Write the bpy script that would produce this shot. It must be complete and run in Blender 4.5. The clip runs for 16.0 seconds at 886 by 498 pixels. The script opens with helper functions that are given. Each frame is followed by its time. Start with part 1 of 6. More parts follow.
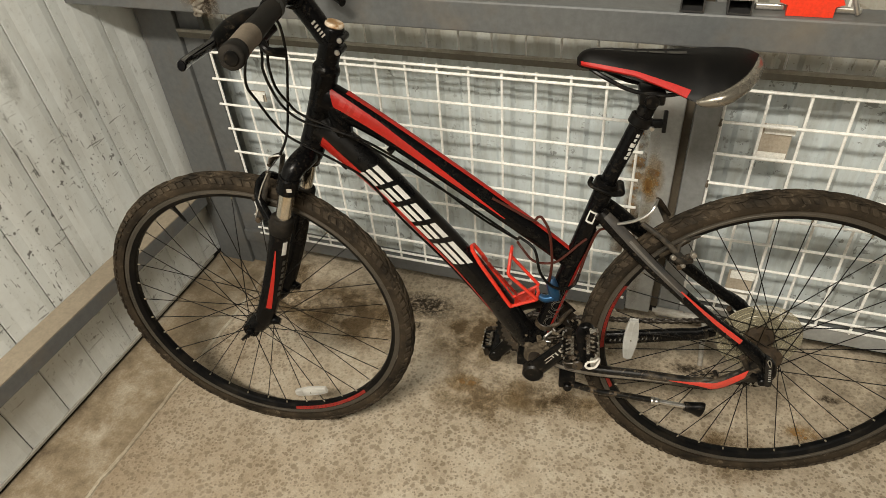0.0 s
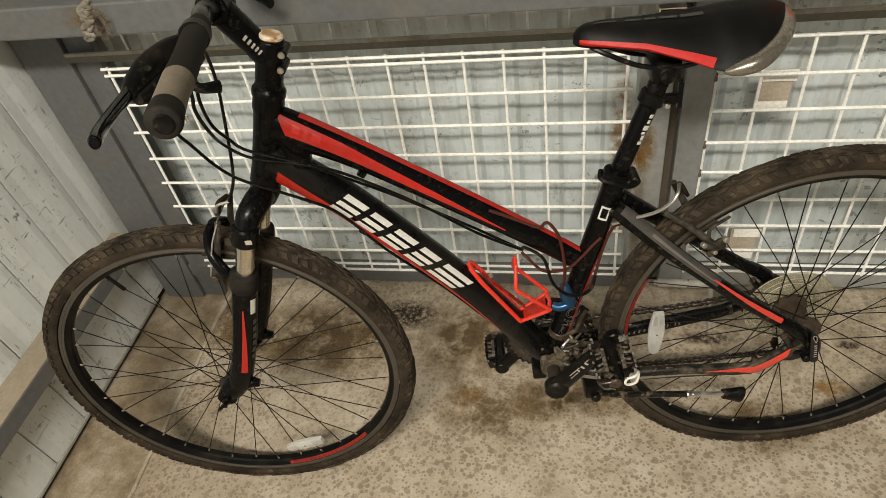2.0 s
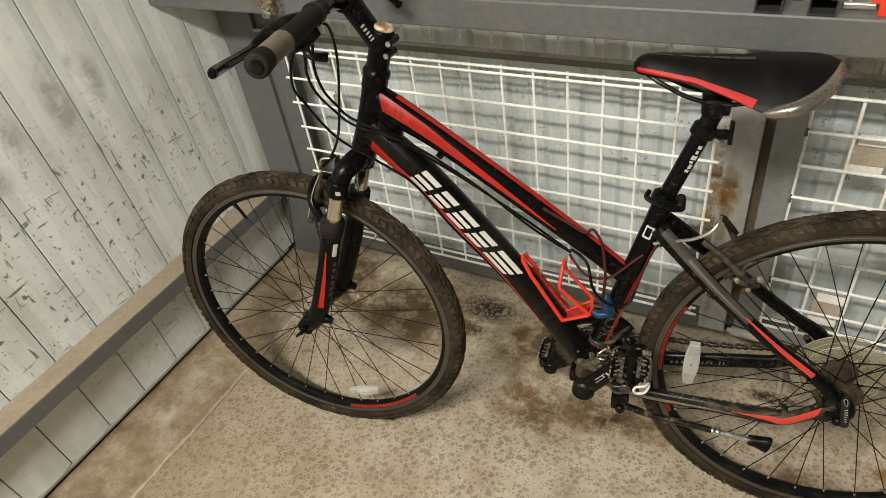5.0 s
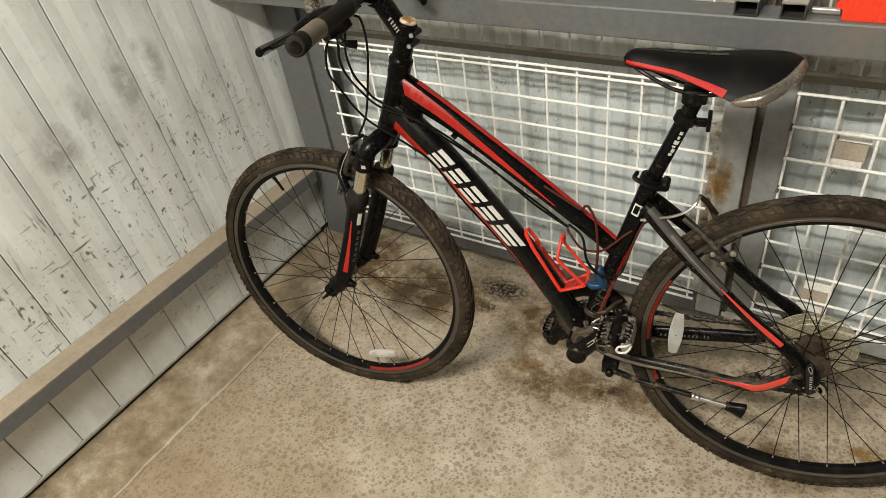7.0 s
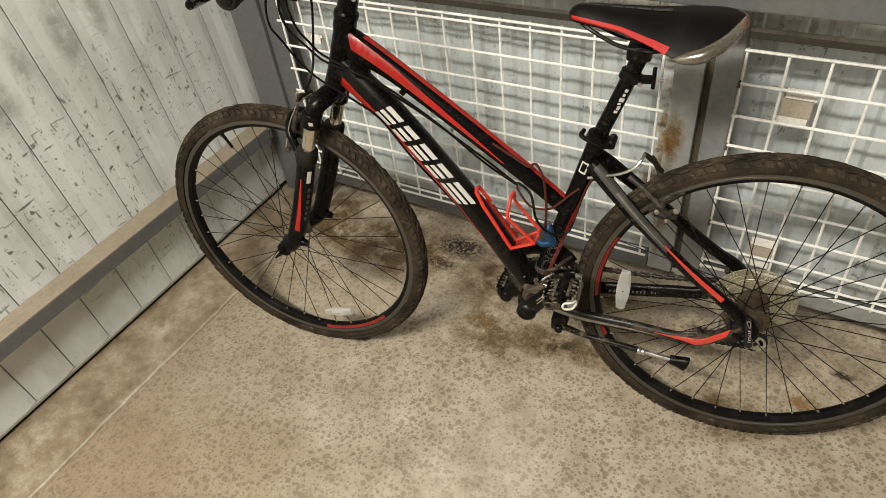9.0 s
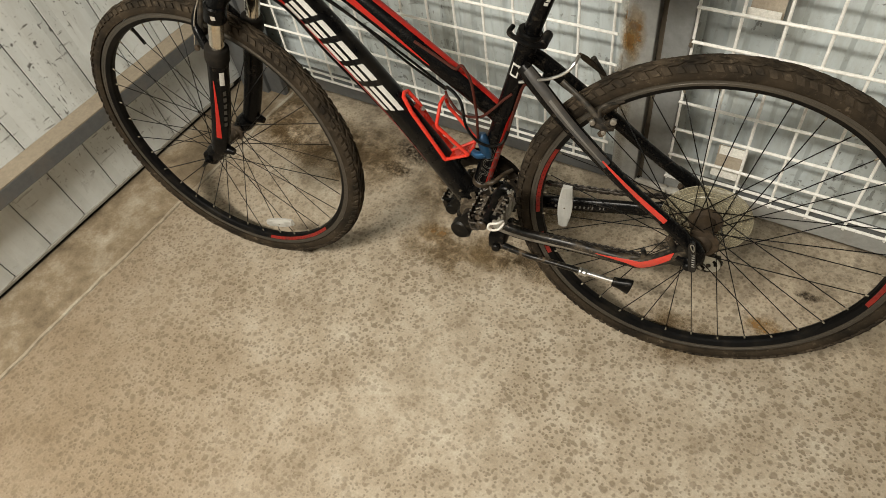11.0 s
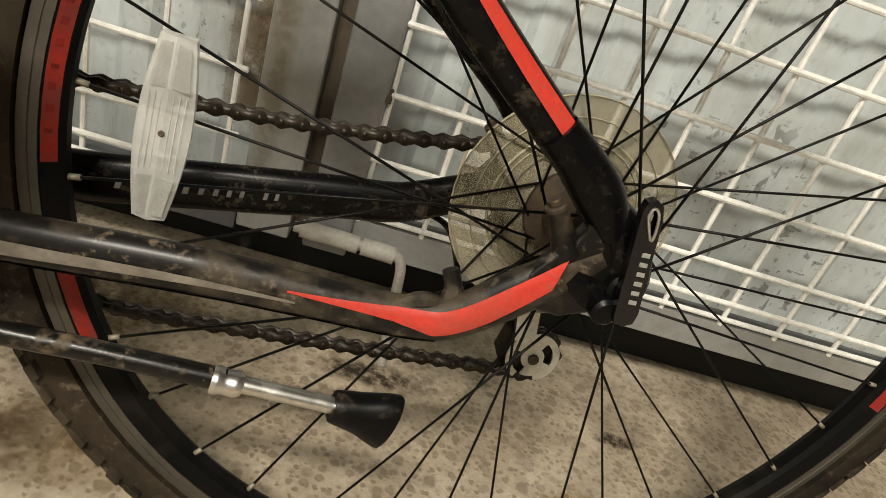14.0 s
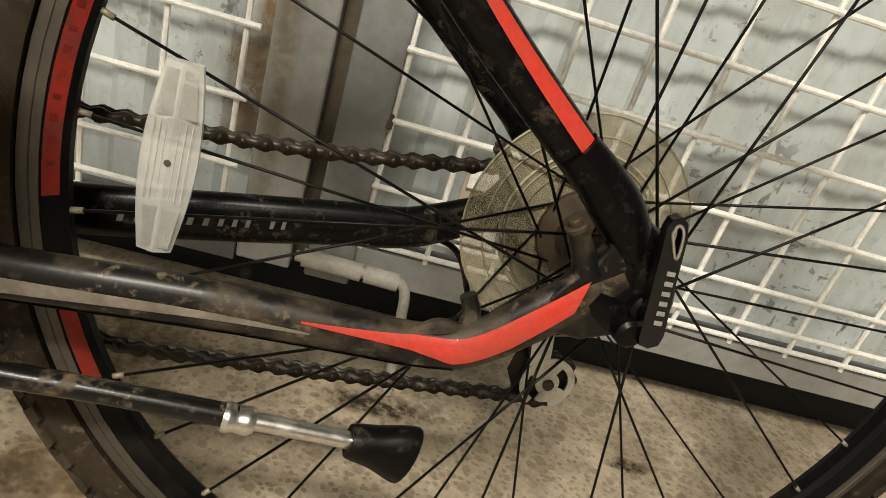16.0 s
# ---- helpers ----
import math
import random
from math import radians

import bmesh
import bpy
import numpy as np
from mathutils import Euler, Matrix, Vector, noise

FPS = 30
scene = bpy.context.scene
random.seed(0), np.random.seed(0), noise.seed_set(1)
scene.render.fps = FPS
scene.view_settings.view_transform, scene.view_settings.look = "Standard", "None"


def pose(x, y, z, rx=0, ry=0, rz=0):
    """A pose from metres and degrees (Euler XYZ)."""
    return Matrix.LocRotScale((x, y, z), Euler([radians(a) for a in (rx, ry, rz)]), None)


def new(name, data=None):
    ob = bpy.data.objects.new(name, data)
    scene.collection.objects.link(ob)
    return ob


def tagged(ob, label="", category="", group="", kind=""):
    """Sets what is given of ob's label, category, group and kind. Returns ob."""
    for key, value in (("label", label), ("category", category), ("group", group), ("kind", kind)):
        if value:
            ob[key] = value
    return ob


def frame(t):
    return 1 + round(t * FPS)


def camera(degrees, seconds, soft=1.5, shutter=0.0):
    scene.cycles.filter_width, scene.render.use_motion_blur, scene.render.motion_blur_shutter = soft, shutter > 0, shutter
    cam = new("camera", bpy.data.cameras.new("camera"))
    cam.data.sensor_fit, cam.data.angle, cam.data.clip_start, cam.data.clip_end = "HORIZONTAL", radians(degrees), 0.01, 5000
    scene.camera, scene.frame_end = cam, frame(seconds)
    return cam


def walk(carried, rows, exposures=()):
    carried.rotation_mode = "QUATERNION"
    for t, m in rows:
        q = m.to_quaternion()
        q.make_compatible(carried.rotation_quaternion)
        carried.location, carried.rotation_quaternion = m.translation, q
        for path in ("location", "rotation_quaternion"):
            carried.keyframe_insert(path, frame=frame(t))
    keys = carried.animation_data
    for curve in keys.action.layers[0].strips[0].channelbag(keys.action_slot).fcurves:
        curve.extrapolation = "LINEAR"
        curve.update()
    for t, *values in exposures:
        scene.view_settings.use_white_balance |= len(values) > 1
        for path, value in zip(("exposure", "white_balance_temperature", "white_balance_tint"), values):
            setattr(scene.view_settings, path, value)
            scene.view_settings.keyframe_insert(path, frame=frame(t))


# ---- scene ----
cam = camera(67.21, 16.0, 0.75)
ROWS = [
    (0, 0.0643, -1.2929, 1.3619, 50.24, 3.86, 19.31),
    (0.2, 0.0461, -1.2748, 1.3536, 49.95, 4.65, 20.17),
    (0.5, 0.0251, -1.2166, 1.3409, 49.76, 6.53, 21.07),
    (0.7, 0.0149, -1.1686, 1.3394, 48.05, 6.97, 20.04),
    (1, 0.0015, -1.1185, 1.3345, 46.54, 6.06, 17.74),
    (1.2, -0.0198, -1.1128, 1.3342, 46.67, 6.08, 15.74),
    (1.5, -0.0543, -1.1093, 1.3385, 46.44, 6.23, 12.15),
    (1.7, -0.0705, -1.1145, 1.3381, 46.48, 6.97, 10.63),
    (2, -0.0817, -1.1188, 1.3391, 45.65, 7.56, 8.85),
    (2.2, -0.0872, -1.1238, 1.3364, 45.43, 7.85, 7.81),
    (2.5, -0.0859, -1.1194, 1.3308, 44.7, 7.6, 3.91),
    (2.7, -0.0868, -1.1177, 1.3251, 44.26, 6.45, 0.81),
    (3, -0.0802, -1.1107, 1.2943, 39.12, 4.39, -6.16),
    (3.2, -0.0515, -1.1041, 1.2810, 36.87, 3.47, -5.54),
    (3.5, 0.0211, -1.0837, 1.2722, 39.11, 4.9, 1.62),
    (3.7, 0.0691, -1.0628, 1.2725, 39.72, 5.15, 7.92),
    (4, 0.1189, -1.0540, 1.2847, 42.85, 7.19, 16.97),
    (4.2, 0.1250, -1.0679, 1.2974, 45.7, 8.42, 21),
    (4.5, 0.1210, -1.0996, 1.3280, 48.1, 9.29, 24.93),
    (4.7, 0.1219, -1.1414, 1.3346, 49.58, 8.65, 25.94),
    (5, 0.1300, -1.2195, 1.3545, 50.42, 7.26, 27.33),
    (5.2, 0.1706, -1.2518, 1.3640, 49.37, 7.53, 28.66),
    (7.3, 0.2556, -1.3464, 1.3895, 51.99, 7.07, 31.27),
    (7.5, 0.2601, -1.3561, 1.3688, 52.42, 6.36, 30.36),
    (8, 0.2694, -1.3535, 1.3696, 51.24, 6.25, 28.86),
    (8.2, 0.2676, -1.3427, 1.3862, 48.25, 5.71, 26.75),
    (10.3, 0.3763, -1.2177, 1.3700, 47, 7.22, 35.07),
    (10.5, 0.3847, -1.1923, 1.3629, 45.71, 8.13, 34.25),
    (11, 0.3829, -1.1270, 1.3157, 38.32, 6.91, 30.61),
    (11.2, 0.3571, -1.0976, 1.2920, 35.91, 4.24, 26.76),
    (11.5, 0.2592, -1.0305, 1.2491, 34.51, 0.46, 18.93),
    (11.7, 0.1932, -0.9737, 1.1912, 33.63, -0.71, 15.52),
    (12, 0.1335, -0.8925, 1.0814, 32.54, -5.23, 13.21),
    (12.2, 0.1352, -0.8452, 0.9762, 33.73, -7.3, 13.7),
    (12.5, 0.1344, -0.7802, 0.8001, 38.37, -9.38, 10.77),
    (12.7, 0.1465, -0.7494, 0.6904, 41.73, -11.56, 9.71),
    (13, 0.1678, -0.7189, 0.5710, 46.43, -15.25, 7.01),
    (13.2, 0.1610, -0.7154, 0.5382, 51.62, -16.79, 5.114),
    (13.5, 0.1724, -0.6953, 0.5233, 54.54, -16.05, 4.375),
    (13.7, 0.1727, -0.6820, 0.5207, 56.91, -16.21, 3.875),
    (14, 0.1655, -0.6645, 0.5153, 59.82, -17.35, 1.941),
    (14.5, 0.1529, -0.6514, 0.5068, 61.2, -17.14, 2.577),
    (15, 0.1538, -0.6475, 0.5021, 61.63, -17.01, 1.182),
    (15.5, 0.1543, -0.6511, 0.5058, 62.12, -16.16, 1.048),
    (16, 0.1555, -0.6557, 0.5063, 62.44, -16.19, 0.574),
]
walk(cam, [(t, pose(x, y, z, rx, ry, rz)) for t, x, y, z, rx, ry, rz in ROWS], [(0.0, -0.07, 6560, 10), (4.5, -0.05, 6420, 10), (7.5, -0.01, 6400, 10), (10.5, -0.04, 6400, 10), (11.0, -0.06, 6450, 10), (11.6, -0.06, 6250, 10), (12.5, -0.1, 6250, 10), (13.5, 0.06, 6430, 10), (14.5, 0.12, 6650, 10), (16.0, 0.12, 6650, 10)])

# ---- light: two ceiling lamps of a closed room ----
world = bpy.data.worlds.new("world")
scene.world = world
world.use_nodes = True
world.node_tree.nodes["Background"].inputs[0].default_value = (1, 0.9, 0.75, 1)
world.node_tree.nodes["Background"].inputs[1].default_value = 0.02
scene.view_settings.exposure = 0.0
WARM = (1.0, 0.935, 0.805)
for lx, ly, lz, watts, sx, sy in ((-0.25, -2.3, 2.72, 152, 1.1, 0.24), (0.45, -3.9, 2.72, 30, 1.1, 0.24)):
    ld = bpy.data.lights.new("ceiling_lamp_light", "AREA")
    ld.shape, ld.size, ld.size_y, ld.energy, ld.color = "RECTANGLE", sx, sy, watts, WARM
    new("ceiling_lamp_light", ld).matrix_world = pose(lx, ly, lz)

# ---- materials ----


def nodes_of(name):
    m = bpy.data.materials.new(name)
    m.use_nodes = True
    t = m.node_tree
    return m, t, t.nodes["Principled BSDF"]


def tex(t, kind, scale, detail=4.0, rough=0.6, coord=None, stretch=None, dims=None):
    n = t.nodes.new("ShaderNodeTex" + kind)
    n.inputs["Scale"].default_value = scale
    if kind == "Noise":
        n.inputs["Detail"].default_value = detail
        n.inputs["Roughness"].default_value = rough
    c = t.nodes.new("ShaderNodeTexCoord") if coord is None else coord
    out = c.outputs["Object"]
    if stretch:
        mp = t.nodes.new("ShaderNodeMapping")
        mp.inputs["Scale"].default_value = stretch
        t.links.new(out, mp.inputs["Vector"])
        out = mp.outputs["Vector"]
    t.links.new(out, n.inputs["Vector"])
    return n


def ramp(t, src, stops):
    r = t.nodes.new("ShaderNodeValToRGB")
    e = r.color_ramp.elements
    e[0].position, e[0].color = stops[0][0], (*stops[0][1], 1)
    e[1].position, e[1].color = stops[1][0], (*stops[1][1], 1)
    for p, c in stops[2:]:
        x = e.new(p)
        x.color = (*c, 1)
    t.links.new(src, r.inputs["Fac"])
    return r.outputs["Color"]


def g3(x):
    return (x, x, x)


def mix(t, fac, a, b, how="MIX"):
    n = t.nodes.new("ShaderNodeMix")
    n.data_type, n.blend_type = "RGBA", how
    for sock, val in ((n.inputs["Factor"], fac), (n.inputs["A"], a), (n.inputs["B"], b)):
        if isinstance(val, (int, float)):
            sock.default_value = val
        elif isinstance(val, tuple):
            sock.default_value = (*val, 1)
        else:
            t.links.new(val, sock)
    return n.outputs["Result"]


def bump(t, b, height, strength, dist):
    n = t.nodes.new("ShaderNodeBump")
    n.inputs["Strength"].default_value, n.inputs["Distance"].default_value = strength, dist
    t.links.new(height, n.inputs["Height"])
    t.links.new(n.outputs["Normal"], b.inputs["Normal"])


def surface(name, col, rough=0.5, metal=0.0, dirt=(0.16, 0.12, 0.08), amount=0.3, scale=18.0, rough_dirt=0.85, grain=0.0, spread=(0.5, 0.72), coat=0.0, spec=0.5, flecks=0.0):
    """A painted, plastic or metal surface with patchy dirt and fine grain."""
    m, t, b = nodes_of(name)
    n1 = tex(t, "Noise", scale, 6, 0.65)
    f = ramp(t, n1.outputs["Fac"], ((spread[0], g3(0)), (spread[1], g3(amount))))
    n2 = tex(t, "Noise", scale * 9, 4, 0.7)
    var = ramp(t, n2.outputs["Fac"], ((0.3, tuple(0.82 * c for c in col)), (0.7, tuple(min(1, 1.12 * c) for c in col))))
    col_out = mix(t, f, var, dirt)
    if flecks:
        n3 = tex(t, "Noise", 130, 5, 0.65)
        n4 = tex(t, "Noise", 24, 3, 0.6)
        spot = mix(t, 1.0, ramp(t, n3.outputs["Fac"], ((0.56, g3(0)), (0.66, g3(flecks)))), ramp(t, n4.outputs["Fac"], ((0.42, g3(0.1)), (0.60, g3(1)))), "MULTIPLY")
        col_out = mix(t, spot, col_out, (0.15, 0.118, 0.082))
    t.links.new(col_out, b.inputs["Base Color"])
    t.links.new(mix(t, f, g3(rough), g3(rough_dirt)), b.inputs["Roughness"])
    if metal:
        t.links.new(mix(t, f, g3(metal), g3(metal * 0.3)), b.inputs["Metallic"])
    b.inputs["Coat Weight"].default_value = coat
    b.inputs["Specular IOR Level"].default_value = spec
    if grain:
        bump(t, b, n2.outputs["Fac"], 0.4, grain)
    return m


def concrete(name, base, pale, dark, spots, spot_col, worn, screed):
    m, t, b = nodes_of(name)
    c = t.nodes.new("ShaderNodeTexCoord")
    big = tex(t, "Noise", 1.9, 6, 0.62, c)
    mid = tex(t, "Noise", 9, 7, 0.72, c)
    fine = tex(t, "Noise", 190, 5, 0.8, c)
    grit = tex(t, "Noise", 70, 4, 0.6, c)
    col = ramp(t, mid.outputs["Fac"], ((0.30, dark), (0.5, base), (0.70, pale)))
    h = fine.outputs["Fac"]
    if spots:
        warp = tex(t, "Noise", 42, 4, 0.65, c)
        add = t.nodes.new("ShaderNodeVectorMath")
        add.operation = "MULTIPLY_ADD"
        add.inputs[1].default_value = (0.008, 0.008, 0.008)
        t.links.new(warp.outputs["Color"], add.inputs[0])
        t.links.new(c.outputs["Object"], add.inputs[2])
        both = None
        for sc, lo, hi, share_ in ((46, 0.24, 0.40, 0.52), (72, 0.26, 0.43, 0.40), (125, 0.24, 0.45, 0.38)):
            v = t.nodes.new("ShaderNodeTexVoronoi")
            v.inputs["Scale"].default_value = sc
            t.links.new(add.outputs["Vector"], v.inputs["Vector"])
            near = ramp(t, v.outputs["Distance"], ((lo, g3(1)), (hi, g3(0))))
            pick = ramp(t, v.outputs["Color"], ((share_ - 0.08, g3(0)), (share_ + 0.08, g3(1))))
            one = mix(t, 1.0, near, pick, "MULTIPLY")
            both = one if both is None else mix(t, 1.0, both, one, "LIGHTEN")
        where = ramp(t, big.outputs["Fac"], ((0.38, g3(0.42)), (0.58, g3(1))))
        both = mix(t, 1.0, both, where, "MULTIPLY")
        # brown ground towards the room's open side: a standing person's shade in the colour
        lie = t.nodes.new("ShaderNodeVectorMath")
        lie.operation = "DOT_PRODUCT"
        lie.inputs[1].default_value = (-0.275, -0.415, 0)
        t.links.new(c.outputs["Object"], lie.inputs[0])
        ragged = t.nodes.new("ShaderNodeMath")
        ragged.operation = "MULTIPLY_ADD"
        ragged.inputs[1].default_value = 0.3
        t.links.new(big.outputs["Fac"], ragged.inputs[0])
        t.links.new(lie.outputs["Value"], ragged.inputs[2])
        stander_shade = ramp(t, ragged.outputs["Value"], ((0.47, g3(0)), (0.80, g3(1))))
        rough_ = t.nodes.new("ShaderNodeInvert")
        t.links.new(stander_shade, rough_.inputs["Color"])
        both = mix(t, 1.0, both, mix(t, 0.9, rough_.outputs["Color"], g3(1)), "MULTIPLY")
        # smooth brown screed along the back, with a wandering edge
        sep = t.nodes.new("ShaderNodeSeparateXYZ")
        t.links.new(c.outputs["Object"], sep.inputs["Vector"])
        wob = t.nodes.new("ShaderNodeMath")
        wob.operation = "MULTIPLY_ADD"
        wob.inputs[1].default_value = 0.5
        t.links.new(big.outputs["Fac"], wob.inputs[0])
        t.links.new(sep.outputs["Y"], wob.inputs[2])
        back = ramp(t, wob.outputs["Value"], ((0.0, g3(0)), (0.13, g3(1))))
        bare = t.nodes.new("ShaderNodeInvert")
        t.links.new(back, bare.inputs["Color"])
        both = mix(t, 1.0, both, mix(t, 0.75, bare.outputs["Color"], g3(1)), "MULTIPLY")
        blot = tex(t, "Noise", 26, 6, 0.7, c)
        scr = ramp(t, mid.outputs["Fac"], ((0.30, tuple(0.55 * x for x in screed)), (0.50, screed), (0.70, tuple(1.6 * x for x in screed))))
        scr = mix(t, 0.75, scr, ramp(t, blot.outputs["Fac"], ((0.38, g3(0.30)), (0.47, g3(0.9)), (0.7, g3(1.0)))), "MULTIPLY")
        col = mix(t, mix(t, 1.0, back, g3(0.6), "MULTIPLY"), col, scr)
        col = mix(t, mix(t, 1.0, stander_shade, g3(0.75), "MULTIPLY"), col, mix(t, mid.outputs["Fac"], (0.20, 0.140, 0.080), (0.31, 0.232, 0.150)))
        col = mix(t, mix(t, 1.0, both, g3(spots), "MULTIPLY"), col, mix(t, grit.outputs["Fac"], tuple(0.55 * x for x in spot_col), tuple(1.5 * x for x in spot_col)))
        inv = t.nodes.new("ShaderNodeInvert")
        t.links.new(both, inv.inputs["Color"])
        h = mix(t, 0.4, inv.outputs["Color"], fine.outputs["Color"])
    col = mix(t, ramp(t, big.outputs["Fac"], ((0.47, g3(0)), (0.74, g3(0.6)))), col, worn)
    spec = ramp(t, fine.outputs["Fac"], ((0.3, g3(0.6)), (0.7, g3(1))))
    t.links.new(mix(t, 0.85, col, spec, "MULTIPLY"), b.inputs["Base Color"])
    b.inputs["Roughness"].default_value = 0.85
    b.inputs["Specular IOR Level"].default_value = 0.3
    bump(t, b, h, 0.55, 0.003)
    return m


CONC = concrete("rough_concrete", (0.46, 0.392, 0.30), (0.57, 0.51, 0.415), (0.315, 0.255, 0.182), 0.70, (0.125, 0.090, 0.053), (0.33, 0.262, 0.18), (0.53, 0.44, 0.325))
SMOOTH = concrete("smooth_concrete", (0.30, 0.235, 0.155), (0.52, 0.46, 0.36), (0.13, 0.095, 0.058), 0, None, (0.20, 0.15, 0.092), None)

MORTAR = concrete("pale_mortar", (0.42, 0.36, 0.27), (0.60, 0.55, 0.45), (0.22, 0.17, 0.11), 0, None, (0.36, 0.30, 0.21), None)


def dirty_sheet(name, col, streak, vertical, smear, scuffs, band, grime_shade=None):
    """White painted sheet metal with smears, streaks, dark scuffs and scratches."""
    m, t, b = nodes_of(name)
    c0 = t.nodes.new("ShaderNodeTexCoord")
    oi = t.nodes.new("ShaderNodeObjectInfo")
    at = t.nodes.new("ShaderNodeVectorMath")
    t.links.new(c0.outputs["Object"], at.inputs[0])
    t.links.new(oi.outputs["Location"], at.inputs[1])

    def field(scale, detail, rough, stretch=None):
        n = t.nodes.new("ShaderNodeTexNoise")
        n.inputs["Scale"].default_value, n.inputs["Detail"].default_value, n.inputs["Roughness"].default_value = scale, detail, rough
        out = at.outputs["Vector"]
        if stretch:
            mp = t.nodes.new("ShaderNodeMapping")
            mp.inputs["Scale"].default_value = stretch
            t.links.new(out, mp.inputs["Vector"])
            out = mp.outputs["Vector"]
        t.links.new(out, n.inputs["Vector"])
        return n.outputs["Fac"]

    big = field(3.2, 6, 0.65)
    c = mix(t, ramp(t, field(9, 6, 0.7, vertical), ((0.46, g3(0)), (0.76, g3(smear)))), col, streak)
    c = mix(t, ramp(t, big, ((0.47, g3(0)), (0.72, g3(0.5)))), c, tuple(0.78 * x for x in streak))
    c = mix(t, ramp(t, field(55, 5, 0.7), ((0.58, g3(0)), (0.75, g3(0.35)))), c, tuple(0.6 * x for x in streak))
    where = ramp(t, field(3.6, 4, 0.65), ((0.43, g3(0)), (0.55, g3(1))))
    if band:
        sep = t.nodes.new("ShaderNodeSeparateXYZ")
        t.links.new(at.outputs["Vector"], sep.inputs["Vector"])
        where = mix(t, 1.0, where, ramp(t, sep.outputs["Z"], ((band[0], g3(0.5)), (band[1], g3(1)), (band[2], g3(1)), (band[3], g3(0.12)))), "MULTIPLY")
    for sc, st, lo in ((52, (1, 1, 0.8), 0.648), (38, (1, 0.3, 2.4), 0.648), (36, (1, 2.6, 0.4), 0.66), (100, None, 0.665), (26, (1, 3.4, 0.7), 0.66)):
        mask = mix(t, 1.0, ramp(t, field(sc, 3, 0.6, st), ((lo, g3(0)), (lo + 0.02, g3(scuffs)))), where, "MULTIPLY")
        c = mix(t, mask, c, (0.075, 0.072, 0.066))
    # brown band over the top: grime and the beam's shade, both in the colour
    if grime_shade:
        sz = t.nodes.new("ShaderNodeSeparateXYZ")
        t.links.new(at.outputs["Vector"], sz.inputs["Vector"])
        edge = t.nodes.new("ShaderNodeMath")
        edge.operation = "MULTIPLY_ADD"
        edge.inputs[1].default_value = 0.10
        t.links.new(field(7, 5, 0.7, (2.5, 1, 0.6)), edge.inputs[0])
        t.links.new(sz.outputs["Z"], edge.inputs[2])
        c = mix(t, ramp(t, edge.outputs["Value"], ((grime_shade[0], g3(0)), (grime_shade[1], g3(0.72)), (1.0, g3(0.55)))), c, (0.27, 0.225, 0.15))
    t.links.new(c, b.inputs["Base Color"])
    b.inputs["Roughness"].default_value = 0.42
    bump(t, b, big, 0.25, 0.004)
    return m


WALLWHITE = dirty_sheet("white_wall_sheet", (0.71, 0.745, 0.745), (0.52, 0.52, 0.49), (1, 1, 0.25), 0.8, 0.85, (0.10, 0.3, 0.60, 0.80))
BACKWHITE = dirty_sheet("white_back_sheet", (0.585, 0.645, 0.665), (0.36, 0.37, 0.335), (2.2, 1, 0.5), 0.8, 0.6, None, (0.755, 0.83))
STEEL = surface("grey_painted_steel", (0.108, 0.113, 0.115), 0.45, 0, (0.16, 0.13, 0.095), 0.5, 7, 0.7)
DUSTY = surface("dusty_grey_steel", (0.27, 0.225, 0.165), 0.8, 0, (0.17, 0.14, 0.10), 0.5, 12)
OLIVE = surface("dull_olive_steel", (0.15, 0.142, 0.115), 0.7, 0, (0.15, 0.12, 0.08), 0.5, 10)
RAILDUST = surface("dusty_pale_rail", (0.33, 0.315, 0.275), 0.7, 0, (0.12, 0.095, 0.065), 0.7, 9)
POST = surface("pale_grey_steel", (0.30, 0.305, 0.295), 0.4, 0, (0.20, 0.13, 0.06), 0.45, 5, 0.8, spread=(0.54, 0.8))
STILE = surface("blue_grey_steel", (0.215, 0.222, 0.222), 0.4, 0, (0.13, 0.10, 0.07), 0.4, 6, 0.8, spread=(0.54, 0.8))
GROOVE = surface("brown_dirty_steel", (0.10, 0.08, 0.055), 0.75, 0, (0.035, 0.025, 0.016), 0.8, 11)
DARK = surface("dark_base", (0.011, 0.0125, 0.013), 0.6, 0, (0.025, 0.02, 0.015), 0.5, 14, spec=0.25)
WIRE = surface("cream_wire", (0.93, 0.92, 0.87), 0.36, 0, (0.45, 0.32, 0.18), 0.4, 12, 0.7, spread=(0.62, 0.8))
PAINT = surface("black_frame_paint", (0.0026, 0.0026, 0.0028), 0.26, 0, (0.045, 0.034, 0.024), 0.30, 30, 0.8, spread=(0.58, 0.8), spec=0.12, flecks=0.10)
GREYPAINT = surface("graphite_paint", (0.036, 0.036, 0.0365), 0.36, 0, (0.085, 0.066, 0.045), 0.55, 22, 0.8, spread=(0.44, 0.72), spec=0.35)
MUDPAINT = surface("muddy_graphite_paint", (0.0085, 0.0078, 0.007), 0.32, 0, (0.105, 0.080, 0.052), 0.9, 34, 0.9, 0.00015, (0.47, 0.76), spec=0.25, flecks=0.8)
WEBBLACK = surface("dusty_forged_black", (0.0045, 0.0042, 0.0038), 0.34, 0, (0.105, 0.078, 0.048), 0.7, 22, 0.9, spread=(0.50, 0.78), spec=0.28, flecks=0.5)
TUBEBLACK = surface("sprayed_black_paint", (0.0028, 0.0028, 0.0029), 0.27, 0, (0.045, 0.036, 0.026), 0.40, 9, 0.7, spread=(0.46, 0.85), spec=0.22, flecks=0.05)
